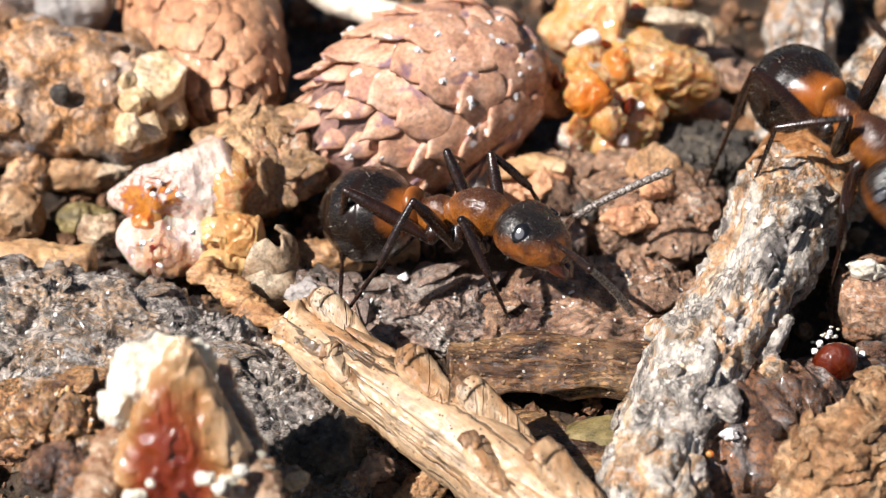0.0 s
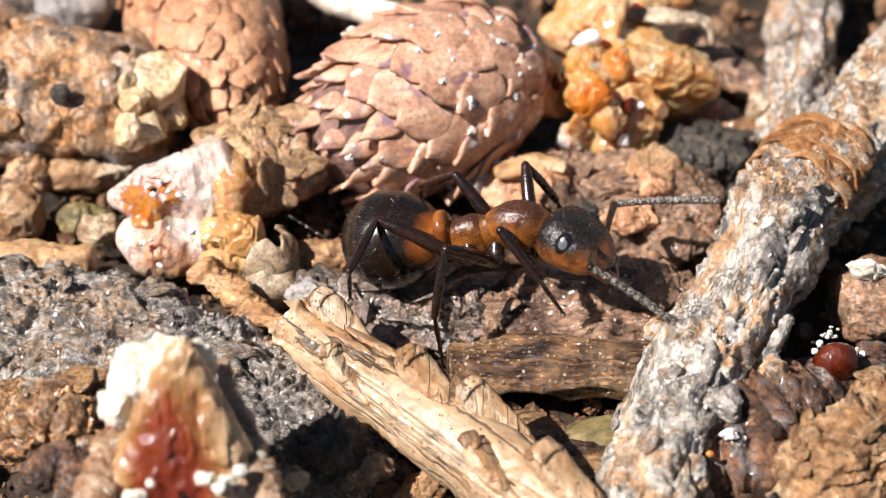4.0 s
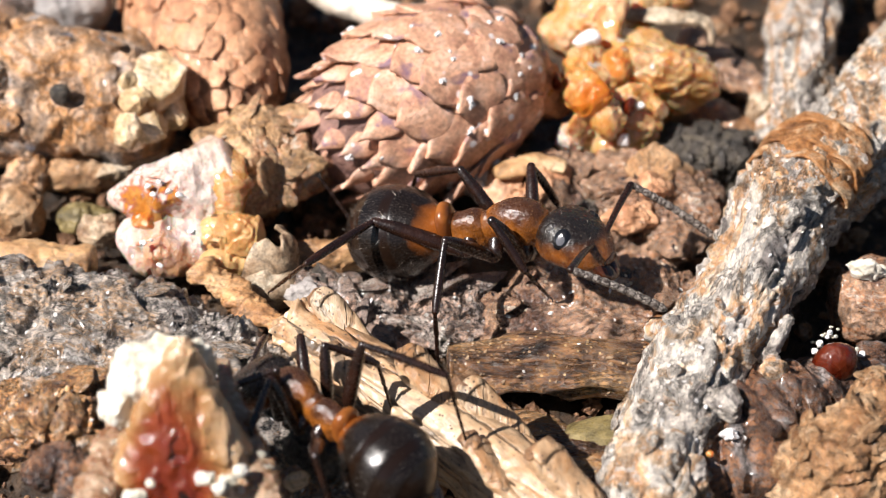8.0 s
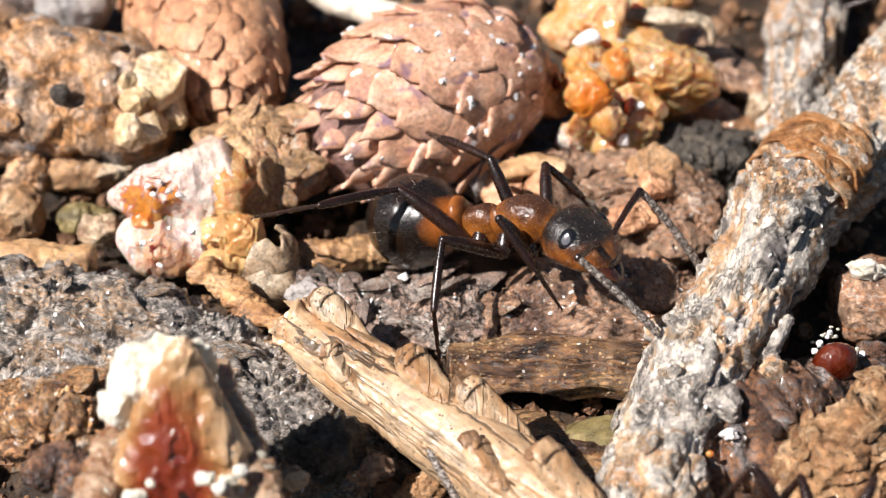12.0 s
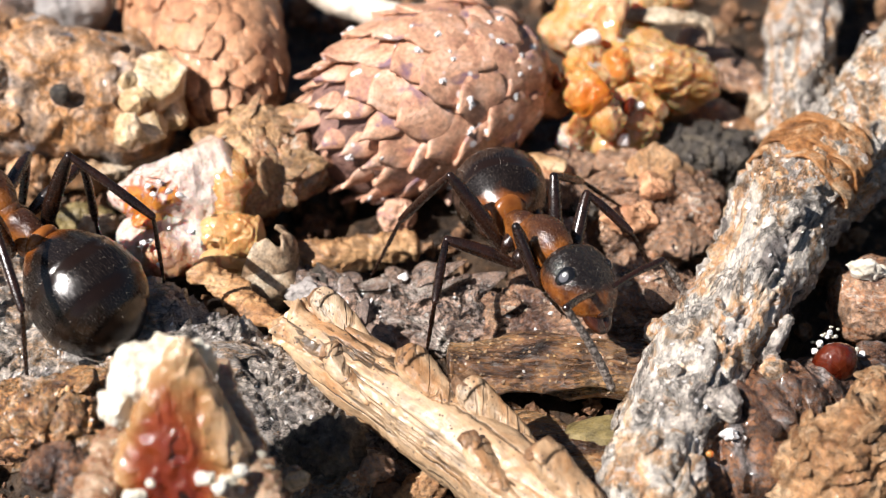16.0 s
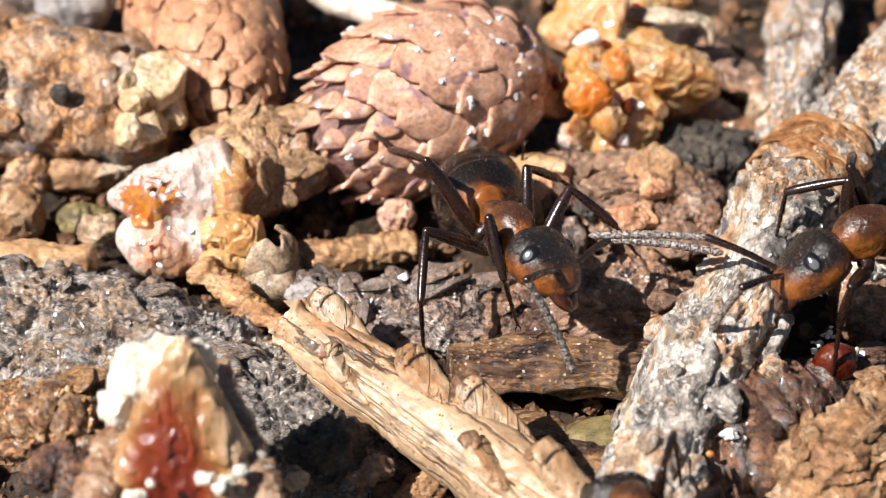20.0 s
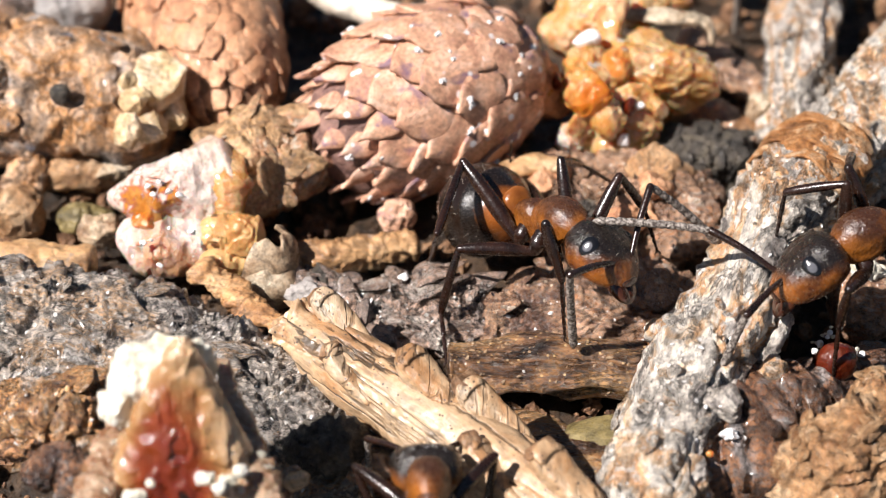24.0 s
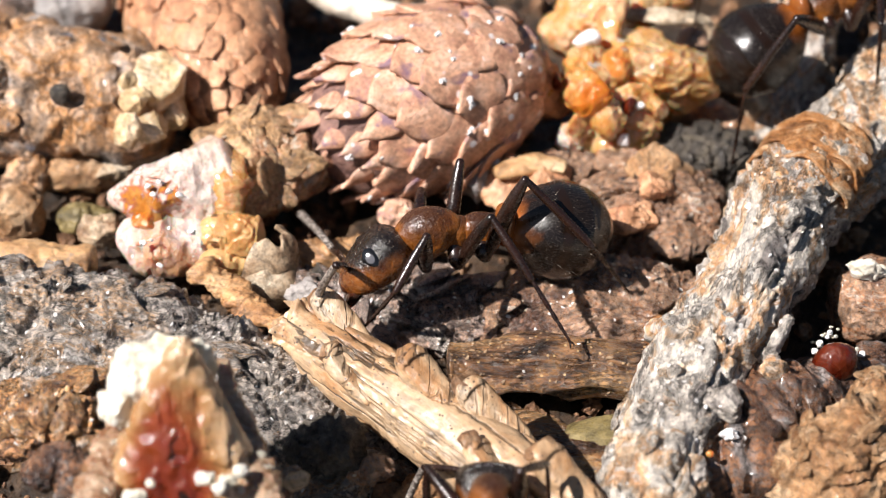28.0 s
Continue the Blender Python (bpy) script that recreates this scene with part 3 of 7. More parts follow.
cone("larch_cone", "pinkish-brown closed cone with overlapping pointed scales and white resin dots", (-0.75, 5.20, 2.40), (-0.88, -0.44, -0.18),
     6.7, 2.45, 100, 1.75, 1.60, 0.26, "cone", "cone_core", 10, 0.75, 3, spiky=True)


cone("pine_cone_stub", "smooth tan cone with flat rounded worn scales", (-7.30, 9.76, 2.00), (0.32, -0.93, -0.12),
     9.0, 2.2, 190, 1.25, 1.15, 0.20, "tan_cone", "tan_core", 7, 0.7, 4, 0.55)

# ---- rust-coloured twig with broken cream wood at its end ----
ob, mid = stem("rusty_twig", "cracked orange-brown twig stub with grey patches and splintered cream end", "twig",
               [(-17.48, 6.72, 2.00), (-14.05, 6.31, 2.00), (-11.53, 6.17, 2.00), (-9.17, 5.83, 1.95), (-8.16, 5.63, 1.90)], [2.2, 2.2, 2.15, 1.85, 1.35], "rust_twig", 110, 170, bark_skin(11, 0.22, 0.035, 0.14, 0.7, 0.45), cap=0.3)


def glue_bits(ob, mid, name, specs, mat):
    """Fragments stuck to a thing: place, half sizes, turn, seed."""
    for at, size, turn, seed in specs:
        v, f = faceted(size, seed, 30, 9, 40.0, lambda p: 0.05 * fbm(p, 1.6, 3, seed) + 0.03 * ridged(p, 3.0, 2, seed))
        part(name, to_mesh(name, v, f, M[mat], True), ob, Matrix.Translation([(a - b) * MM for a, b in zip(at, mid)]) @ pose(0, 0, 0, *turn))


glue_bits(ob, mid, "wood_chip", [((-8.04, 5.53, 2.90), (0.66, 0.58, 0.74), (0, 20, 10), 1), ((-8.70, 4.46, 3.10), (0.34, 0.3, 0.26), (20, 0, 30), 2),
                                 ((-8.87, 3.43, 2.70), (0.28, 0.26, 0.50), (0, 15, 20), 3), ((-8.27, 4.06, 2.50), (0.36, 0.36, 0.32), (0, 10, 0), 4),
                                 ((-7.79, 5.24, 2.20), (0.36, 0.45, 0.45), (0, 30, 0), 5), ((-8.89, 5.13, 3.30), (0.30, 0.24, 0.22), (0, 0, 50), 6)], "cream")
v, f = lump((0.28, 0.22, 0.33), 14, 2.2, lambda p: 0.04 * fbm(p, 3, 2, 1))
part("knot", to_mesh("knot", v, f, M["dark_lump"]), ob, Matrix.Translation([(a - b) * MM for a, b in zip((-10.80, 4.36, 3.42), mid)]), "small black knot")

# ---- resin-soaked bits behind the ants ----
ob = thing("resin_cluster", "cluster of shiny orange and honey-coloured resin lumps", "resin", (5.64, 9.65, -0.20))
base = (5.64, 9.65, -0.20)


def resin_bits(ob, base, specs, name="resin_lump"):
    """Lumps that run into one another, wrinkled and wet."""
    for at, size, turn, mat, seed in specs:
        v, f = faceted(size, seed, 44, 13, 9.0, lambda p: min(0.28, 0.4 * max(size)) * (fbm(p, 0.8, 4, seed) + 0.15 * ridged(p, 1.5, 3, seed) + 0.3 * ledges(p, 2.0, 0.6, seed)))
        one = part(name, to_mesh(name, v, f, M[mat]), ob, Matrix.Translation([(a - b) * MM for a, b in zip(at, base)]) @ pose(0, 0, 0, *turn))
        if max(size) > 0.7:
            crust(one, "resin_crumb", "resin_white" if seed % 3 else "amber_orange", 2, 0.14, 70 + seed, 0.5, 1.2, sink=0.04, face=-0.2)


resin_bits(ob, base, [((4.34, 8.17, 2.60), (1.0, 0.85, 1.5), (0, 6, 20), "resin_tan", 1),
                      ((6.09, 6.61, 2.40), (1.15, 0.9, 1.25), (0, 20, -20), "resin_tan", 2),
                      ((4.12, 4.71, 2.95), (0.52, 0.42, 0.46), (0, -20, 15), "amber_orange", 3),
                      ((4.14, 6.41, 2.75), (0.75, 0.6, 0.75), (0, 0, 0), "resin_tan", 4),
                      ((5.07, 6.14, 2.75), (0.28, 0.36, 1.0), (0, 10, 0), "amber_orange", 5),
                      ((5.67, 5.23, 2.00), (0.75, 0.6, 0.75), (0, 0, 0), "resin_tan", 6),
                      ((4.34, 4.83, 1.90), (0.8, 0.65, 0.85), (0, 20, 0), "resin_tan", 7),
                      ((5.03, 4.79, 1.30), (0.75, 0.55, 0.75), (0, 0, 0), "resin_tan", 8),
                      ((2.60, 6.31, 2.00), (0.95, 0.75, 1.25), (0, 0, 0), "tan_cone", 9),
                      ((4.25, 6.90, 3.55), (0.26, 0.12, 0.1), (20, 0, 10), "white_crystal", 10),
                      ((5.29, 4.66, 2.75), (0.13, 0.12, 0.24), (0, 15, 0), "seed_red", 12),
                      ((5.99, 9.80, 2.60), (1.0, 0.7, 0.8), (0, 0, 30), "resin_tan", 13),
                      ((7.21, 6.75, 2.60), (0.22, 0.25, 0.4), (0, 10, 0), "resin_white", 14),
                      ((3.29, 5.79, 2.80), (0.16, 0.15, 0.28), (0, 10, 0), "seed_red", 15),
                      ((5.61, 4.71, 2.75), (0.11, 0.09, 0.1), (0, 0, 0), "white_crystal", 16),
                      ((6.05, 5.95, 3.25), (0.07, 0.06, 0.06), (0, 0, 0), "white_crystal", 17),
                      ((3.74, 4.80, 1.40), (0.32, 0.28, 0.5), (0, 0, 0), "resin_white", 18),
                      ((5.16, 4.17, 1.90), (0.14, 0.08, 0.16), (0, 30, 0), "white_crystal", 19),
                      ((4.77, 4.45, 2.50), (0.45, 0.4, 0.45), (0, 0, 0), "resin_tan", 20)])

# ---- whitish resin lump with caramel bud, in the middle distance ----
def skin(mid):
    return lambda p, u, a: 0.16 * fbm(p, 0.9, 3, mid) + 0.06 * ridged(p, 2.2, 3, mid + 1)


def resin_capped_cone():
    base = np.array((-7.42, 3.16, 0.00))
    ob = thing("resin_lump", "pinkish white crusted resin lump with glassy orange face", "resin", base)
    v, f = tube([(-9.23, 1.91, 1.70), (-8.37, 1.84, 1.80), (-7.13, 2.04, 1.90), (-6.14, 2.46, 1.90)], [0.20, 0.72, 1.12, 1.20], 64, 90, skin(21), cap=0.4)
    cap = part("resin_cap", to_mesh("resin_cap", v - base, f, M["capped_resin"]), ob, None, "pinkish white crust around wet orange resin")
    # white bits added for the glints on the wet resin, here and on its foot
    crust(cap, "crystal", "white_crystal", 14, 0.045, 61, 0.5, 1.1, sink=0.01, face=0.3)
    v, f = faceted((0.42, 0.30, 0.30), 23, 30, 12, 16.0, lambda p: 0.05 * fbm(p, 2.0, 3, 23))
    part("amber_face", to_mesh("amber_face", v, f, M["amber_orange"]), ob, Matrix.Translation((np.array((-8.06, 0.76, 1.75)) - base) * MM) @ pose(0, 0, 0, 20, 0, -20), "glassy orange resin")
    v, f = tube([(-8.71, 0.94, 1.20), (-7.73, 0.47, 1.10), (-6.76, 0.69, 1.00)], [0.45, 0.85, 0.7], 48, 60, skin(25), cap=0.6)
    foot = part("resin_foot", to_mesh("resin_foot", v - base, f, M["resin_white"]), ob)
    crust(foot, "crystal", "white_crystal", 6, 0.045, 62, 0.5, 1.1, sink=0.01, face=0.3)
    v, f = tube([(-6.47, 2.81, 2.75), (-6.02, 2.24, 2.55), (-5.81, 1.63, 2.25), (-5.88, 1.20, 1.80)], [0.30, 0.55, 0.62, 0.35], 48, 60, skin(27), flat=0.7, cap=0.8)
    part("honey_patch", to_mesh("honey_patch", v - base, f, M["resin_tan"]), ob, None, "smooth honey-brown patch")
    # larger white bits, also modelled glints of the wet crust
    rs = random.Random(2)
    for at in ((-7.83, -0.19, 2.00), (-8.08, -0.19, 1.90), (-7.57, -0.77, 1.60), (-7.30, -0.19, 2.40), (-8.01, 1.21, 2.70), (-7.70, 1.28, 2.80), (-7.84, 0.86, 2.70), (-7.33, 0.62, 3.00), (-7.02, 0.39, 3.10), (-6.73, -0.08, 2.20)):
        v, f = shard((0.12, 0.10, 0.11), rs.randint(0, 99), 10, 0.02)
        part("crystal", to_mesh("crystal", v, f, M["white_crystal"]), ob, Matrix.Translation((np.array(at) - base) * MM), scale=rs.uniform(0.6, 1.3))


resin_capped_cone()
stem("cone_fragment", "mottled brown cone fragment behind white resin", "cone", [(-6.14, 2.94, 1.50), (-5.38, 3.52, 1.50), (-4.44, 3.83, 1.45), (-3.47, 3.89, 1.30)], [1.25, 1.45, 1.35, 0.75], "fragment", 80, 100, bark_skin(45, 0.2, 0.07, 0.12, 0.7, 0.6), cap=0.5)
ob = thing("brown_bud", "caramel-brown bud of folded lobes beside white resin", "bud", (-5.80, 0.59, 0.35))
for at, size, turn, sd in (((-6.05, 0.75, 1.25), (0.62, 0.55, 0.72), (0, -18, 10), 4), ((-5.50, 0.55, 1.30), (0.50, 0.45, 0.85), (0, 14, -10), 6), ((-5.85, 0.15, 0.85), (0.75, 0.45, 0.45), (0, 5, 5), 8)):
    v, f = lump(size, 30, 2.4, lambda p: 0.14 * fbm(p, 0.9, 3, sd) + 0.03 * ridged(p, 2.0, 3, sd) + 0.08 * ledges(p, 2.2, 0.7, sd))
    part("lobe", to_mesh("lobe", v, f, M["caramel"]), ob, Matrix.Translation([(a - b) * MM for a, b in zip(at, (-5.80, 0.59, 0.35))]) @ pose(0, 0, 0, *turn))


def cup(name, label, at, size, a0, a1, turn, mat, seed):
    """A thin curled scale: a stretch of a hollow egg with a ragged rim."""
    na, nb = 26, 16
    aa, bb = np.meshgrid(np.radians(np.linspace(a0, a1, na)), np.radians(np.linspace(-55, 62, nb)), indexing="ij")
    bb = bb + 0.12 * np.sin(aa * 5 + seed) * (bb > 0.6)
    d = np.stack([np.cos(aa) * np.cos(bb), np.sin(aa) * np.cos(bb), np.sin(bb)], -1).reshape(-1, 3)
    w = 1 + 0.06 * fbm(d, 2.0, 3, seed)[:, None]
    out, inn = d * w * size, d * (w - 0.10) * size
    k = np.arange(na * nb).reshape(na, nb)
    quad = np.stack([k[:-1, :-1], k[1:, :-1], k[1:, 1:], k[:-1, 1:]], -1).reshape(-1, 4)
    f = quad.tolist() + (quad[:, ::-1] + na * nb).tolist()
    rim = list(k[:, 0]) + list(k[-1, 1:]) + list(k[::-1, -1][1:]) + list(k[0, ::-1][1:-1])
    f += [[int(q), int(p), int(p + na * nb), int(q + na * nb)] for p, q in zip(rim, rim[1:] + rim[:1])]
    v, place = based(rot(np.concatenate([out, inn]), *turn), at)
    return thing(name, label, "bract", place, me=to_mesh(name, v, f, M[mat]))


cup("bract", "pale curled bract with thin whitish rim beside a bud", (-4.95, 0.10, 1.10), (1.15, 0.95, 1.25), -95, 75, (0, 12, -25), "bract", 1)
cup("bract", "pale curled bract with thin whitish rim beside a bud", (-4.75, -0.35, 0.70), (0.95, 0.75, 0.95), -110, 40, (0, -10, -20), "bract", 2)

# ---- sticks and needles ----
stem("tan_stick", "short tan stick with blackened broken end", "stick", [(-13.53, 0.18, 0.90), (-11.50, 0.13, 0.95), (-9.63, 0.03, 0.95)], [0.52, 0.54, 0.5], "tan_stick", 32, 60, bark_skin(31, 0.08, 0.03, 0.04, 1.0, 0.9))
stem("tan_stick", "splintered tan stick lying behind grey bark", "stick", [(-4.33, 0.29, 0.80), (-2.55, 0.51, 0.85), (-0.77, 0.88, 0.90)], [0.42, 0.46, 0.38], "tan_stick", 32, 60, bark_skin(32, 0.10, 0.05, 0.05, 1.0, 0.9))
stem("tan_stick", "flat orange-tan splinter leaning on bark", "stick", [(-6.57, -0.62, 1.30), (-5.38, -1.66, 1.20), (-3.89, -2.88, 1.10)], [0.42, 0.38, 0.34], "orange_stick", 40, 90, bark_skin(33, 0.14, 0.06, 0.06, 1.0, 0.9), flat=0.55)
stem("bleached_stick", "bleached whitish stick among brown cones", "stick", [(-5.07, 12.14, 2.60), (-3.21, 10.32, 2.60), (-1.44, 9.29, 2.60)], [0.48, 0.5, 0.42], "white_stick", 28, 50, bark_skin(34, 0.05, 0.02, 0.0, 1.0, 0.9))
stem("bleached_stick", "pale splinter beside brown bark", "stick", [(1.54, 3.14, 1.60), (2.66, 3.33, 1.80), (3.45, 3.13, 1.80)], [0.3, 0.32, 0.2], "tan_stick", 24, 40, bark_skin(35, 0.06, 0.02, 0.0, 1.0, 0.9), flat=0.6)

# ---- big grey bark in the foreground ----
stem("grey_bark", "weathered grey bark slab with cracks and rusty patches", "bark",
     [(-16.34, -4.01, 0.20), (-13.35, -3.39, 0.40), (-10.25, -3.28, 0.50), (-7.06, -4.20, 0.40), (-4.37, -5.41, 0.00), (-2.04, -6.76, -0.40)], [2.25, 2.32, 2.4, 2.45, 2.15, 1.5], "grey_bark", 170, 270,
     bark_skin(41, 0.28, 0.06, 0.28, 0.5, 0.42, 1.0, 0.02, 0.26), flat=0.85)
rough_lump("charred_crumb", "black charred crumb on grey bark", "debris", (-2.94, -7.05, 1.40), (0.85, 0.6, 0.55), "dark_lump", (0, 0, 20), 14, 28, 2.3, 0.2, 0.9, 0.08)

# ---- pale twig with leaf pegs ----
def peg_twig():
    pts = [(-3.70, -3.10, 1.45), (-2.04, -4.81, 1.60), (-0.33, -6.49, 1.70), (1.29, -8.04, 1.70), (3.40, -10.10, 1.65)]

    def disp(p, u, a):
        w = np.abs(np.sin(a * 2.5 + u * 2.2 + 0.9 * fbm(p, 0.35, 2, 3)))
        torn = np.clip(1 - u / 0.06, 0, 1)
        return 0.10 - 0.34 * np.exp(-w * 16) + 0.09 * fbm(p, 0.6, 3, 51) + 0.025 * ridged(p, 3, 3, 52) + torn * 0.25 * ridged(p, 1.6, 3, 55)
    ob, mid = stem("bare_twig", "pale straw-coloured bare twig with peg-like leaf bases and dark dots", "twig", pts, [0.82, 0.88, 0.94, 0.98, 1.0], "straw", 110, 230, disp, cap=0.12)
    along = Vector(pts[3]) - Vector(pts[1])
    turn = math.degrees(math.atan2(along.y, along.x))

    def shape(v):
        u = np.clip((v[:, 0] + 1.25) / 2.5, 0, 1)
        w = v.copy()
        w[:, 1] *= 1.0 - 0.62 * u ** 1.5
        w[:, 2] = w[:, 2] * (0.35 + 0.65 * (1 - u)) + 0.62 * (1 - u) ** 1.8
        w[:, 0] += 0.18 * w[:, 2] * (u < 0.2)
        return w
    for i, (at, s, roll) in enumerate((((-2.35, -5.60, 2.10), 0.80, -30), ((-0.22, -6.30, 2.55), 0.95, 0), ((1.28, -7.08, 2.40), 0.95, 14), ((1.15, -8.95, 2.35), 0.85, -26), ((2.95, -9.50, 2.60), 1.0, 0), ((-2.50, -3.75, 2.28), 0.85, 10))):
        v, f = lump((1.25, 0.52, 0.36), 20, 3.0, lambda p: 0.05 * fbm(p, 1.6, 3, i) + 0.02 * ridged(p, 4, 2, i), shape)
        m = Matrix.Translation([(a - b) * MM for a, b in zip(at, mid)]) @ pose(0, 0, 0, roll, 3, turn)
        part("leaf_peg", to_mesh("leaf_peg", v, f, M["straw"]), ob, m, scale=s)
        v, f = faceted((0.26, 0.33, 0.26), 60 + i, 16, 9, 20.0, lambda p: 0.03 * fbm(p, 3, 3, i))
        part("scar", to_mesh("scar", v, f, M["peg"]), ob, m @ pose(-1.06 * s * MM, 0, 0.50 * s * MM, 0, 20, 0), "brown broken tip", scale=s)
    # torn fibres at the broken end
    for i, (at, size, rz) in enumerate((((-4.05, -3.30, 1.75), (0.55, 0.22, 0.16), -50), ((-3.62, -2.75, 1.85), (0.6, 0.20, 0.14), -40), ((-4.15, -3.85, 1.35), (0.5, 0.25, 0.16), -48), ((-3.25, -2.62, 1.45), (0.55, 0.2, 0.2), -36))):
        v, f = faceted(size, 70 + i, 14, 10, 14.0, lambda p: 0.05 * fbm(p, 2, 3, i))
        part("torn_fibre", to_mesh("torn_fibre", v, f, M["straw"]), ob, Matrix.Translation([(a - b) * MM for a, b in zip(at, mid)]) @ pose(0, 0, 0, 0, -8, rz))


peg_twig()

# ---- bark and chips under the ants ----
stem("wood_chip", "dark brown layered wood chip with grainy surface", "wood chip", [(0.23, -4.02, 1.00), (1.68, -3.97, 1.10), (3.71, -4.03, 1.10), (6.00, -4.34, 1.00)], [0.55, 0.70, 0.74, 0.72], "chip", 60, 120,
     lambda p, u, a: 0.07 * np.sin(a * 5 + 2.0 * fbm(p, 0.3, 2, 60)) + 0.14 * fbm(p, 0.7, 3, 61) + 0.08 * ridged(p * (0.4, 1.4, 1.4), 1.8, 4, 62), flat=0.8, cap=0.25)
rough_lump("bark_flake", "reddish-brown rough bark flake", "bark", (4.15, -1.95, 0.75), (3.0, 1.45, 0.75), "brown_bark", (14, -3, 8), 62, 72, 2.6, 0.26, 0.45, 0.10, 0.10, 0.6)
rough_lump("bark_flake", "pinkish grey bark flake with pale lichen crust", "bark", (-0.59, -1.64, 0.55), (1.75, 1.3, 0.65), "pink_bark", (8, 0, -12), 63, 64, 2.6, 0.30, 0.5, 0.10, 0.12, 0.6)
rough_lump("bark_flake", "dull grey bark crumb", "bark", (-2.98, -0.71, 0.40), (0.95, 0.7, 0.5), "pink_bark", (0, 0, 0), 64, 32, 2.5, 0.2, 0.7, 0.06)
rough_lump("bark_mound", "rounded reddish-brown bark mound", "bark", (5.87, 2.34, 0.60), (2.1, 1.7, 1.1), "brown_bark", (0, 0, -15), 65, 72, 2.3, 0.3, 0.5, 0.08, 0.10, 0.6)
rough_lump("bark_mound", "rounded reddish-brown bark mound", "bark", (3.69, 3.58, 0.60), (1.8, 1.2, 0.9), "brown_bark", (0, 0, 10), 66, 56, 2.4, 0.3, 0.6, 0.08, 0.10, 0.7)
for i, (at, size, turn, mat, label) in enumerate((((3.05, 2.85, 1.50), (0.75, 0.5, 0.40), (0, 10, 20), "tan_cone", "smooth tan bark scrap on a mound"), ((4.65, 2.55, 1.65), (0.85, 0.55, 0.40), (10, -8, -25), "brown_bark", "rounded brown bark scrap on a mound"),
                                                 ((6.25, 3.00, 1.75), (0.80, 0.6, 0.45), (0, 12, 30), "ochre", "pale brown scrap on a mound"), ((7.05, 1.75, 1.35), (0.70, 0.5, 0.40), (0, 0, -10), "brown_bark", "rounded brown bark scrap on a mound"),
                                                 ((5.30, 1.25, 1.55), (0.75, 0.5, 0.35), (12, 5, 15), "tan_cone", "smooth tan bark scrap on a mound"), ((6.45, 0.70, 1.10), (0.90, 0.55, 0.35), (8, 0, -12), "brown_bark", "flat reddish bark scrap"),
                                                 ((2.25, 1.75, 0.95), (0.70, 0.5, 0.45), (0, 0, 40), "ochre", "pale brown scrap below a mound"), ((3.50, 1.05, 0.95), (0.65, 0.5, 0.40), (0, 8, 5), "pink_bark", "greyish bark scrap below a mound"))):
    rough_lump("bark_scrap", label, "bark", at, size, mat, turn, 250 + i, 26, 2.4, 0.16, 0.9, 0.04, planes=13)
rough_lump("dark_crumb", "dark grey-black soil lump", "soil lump", (7.70, 4.62, 0.70), (1.3, 1.0, 0.9), "dark_lump", (0, 0, 10), 67, 44, 2.4, 0.22, 0.8, 0.08)
stem("bark_strip", "brown bark strip under pale twig", "bark", [(1.39, -4.75, 0.30), (2.79, -5.92, 0.25), (4.55, -7.09, 0.20)], [0.40, 0.52, 0.55], "chip", 44, 80, bark_skin(71, 0.15, 0.06, 0.06), flat=0.5)
rough_lump("seed", "smooth yellowish-brown seed in a dark hollow", "seed", (4.35, -5.55, 0.10), (1.7, 0.62, 0.42), "moss", (0, 5, 15), 72, 28, 2.2, 0.04, 0.6, 0.01)

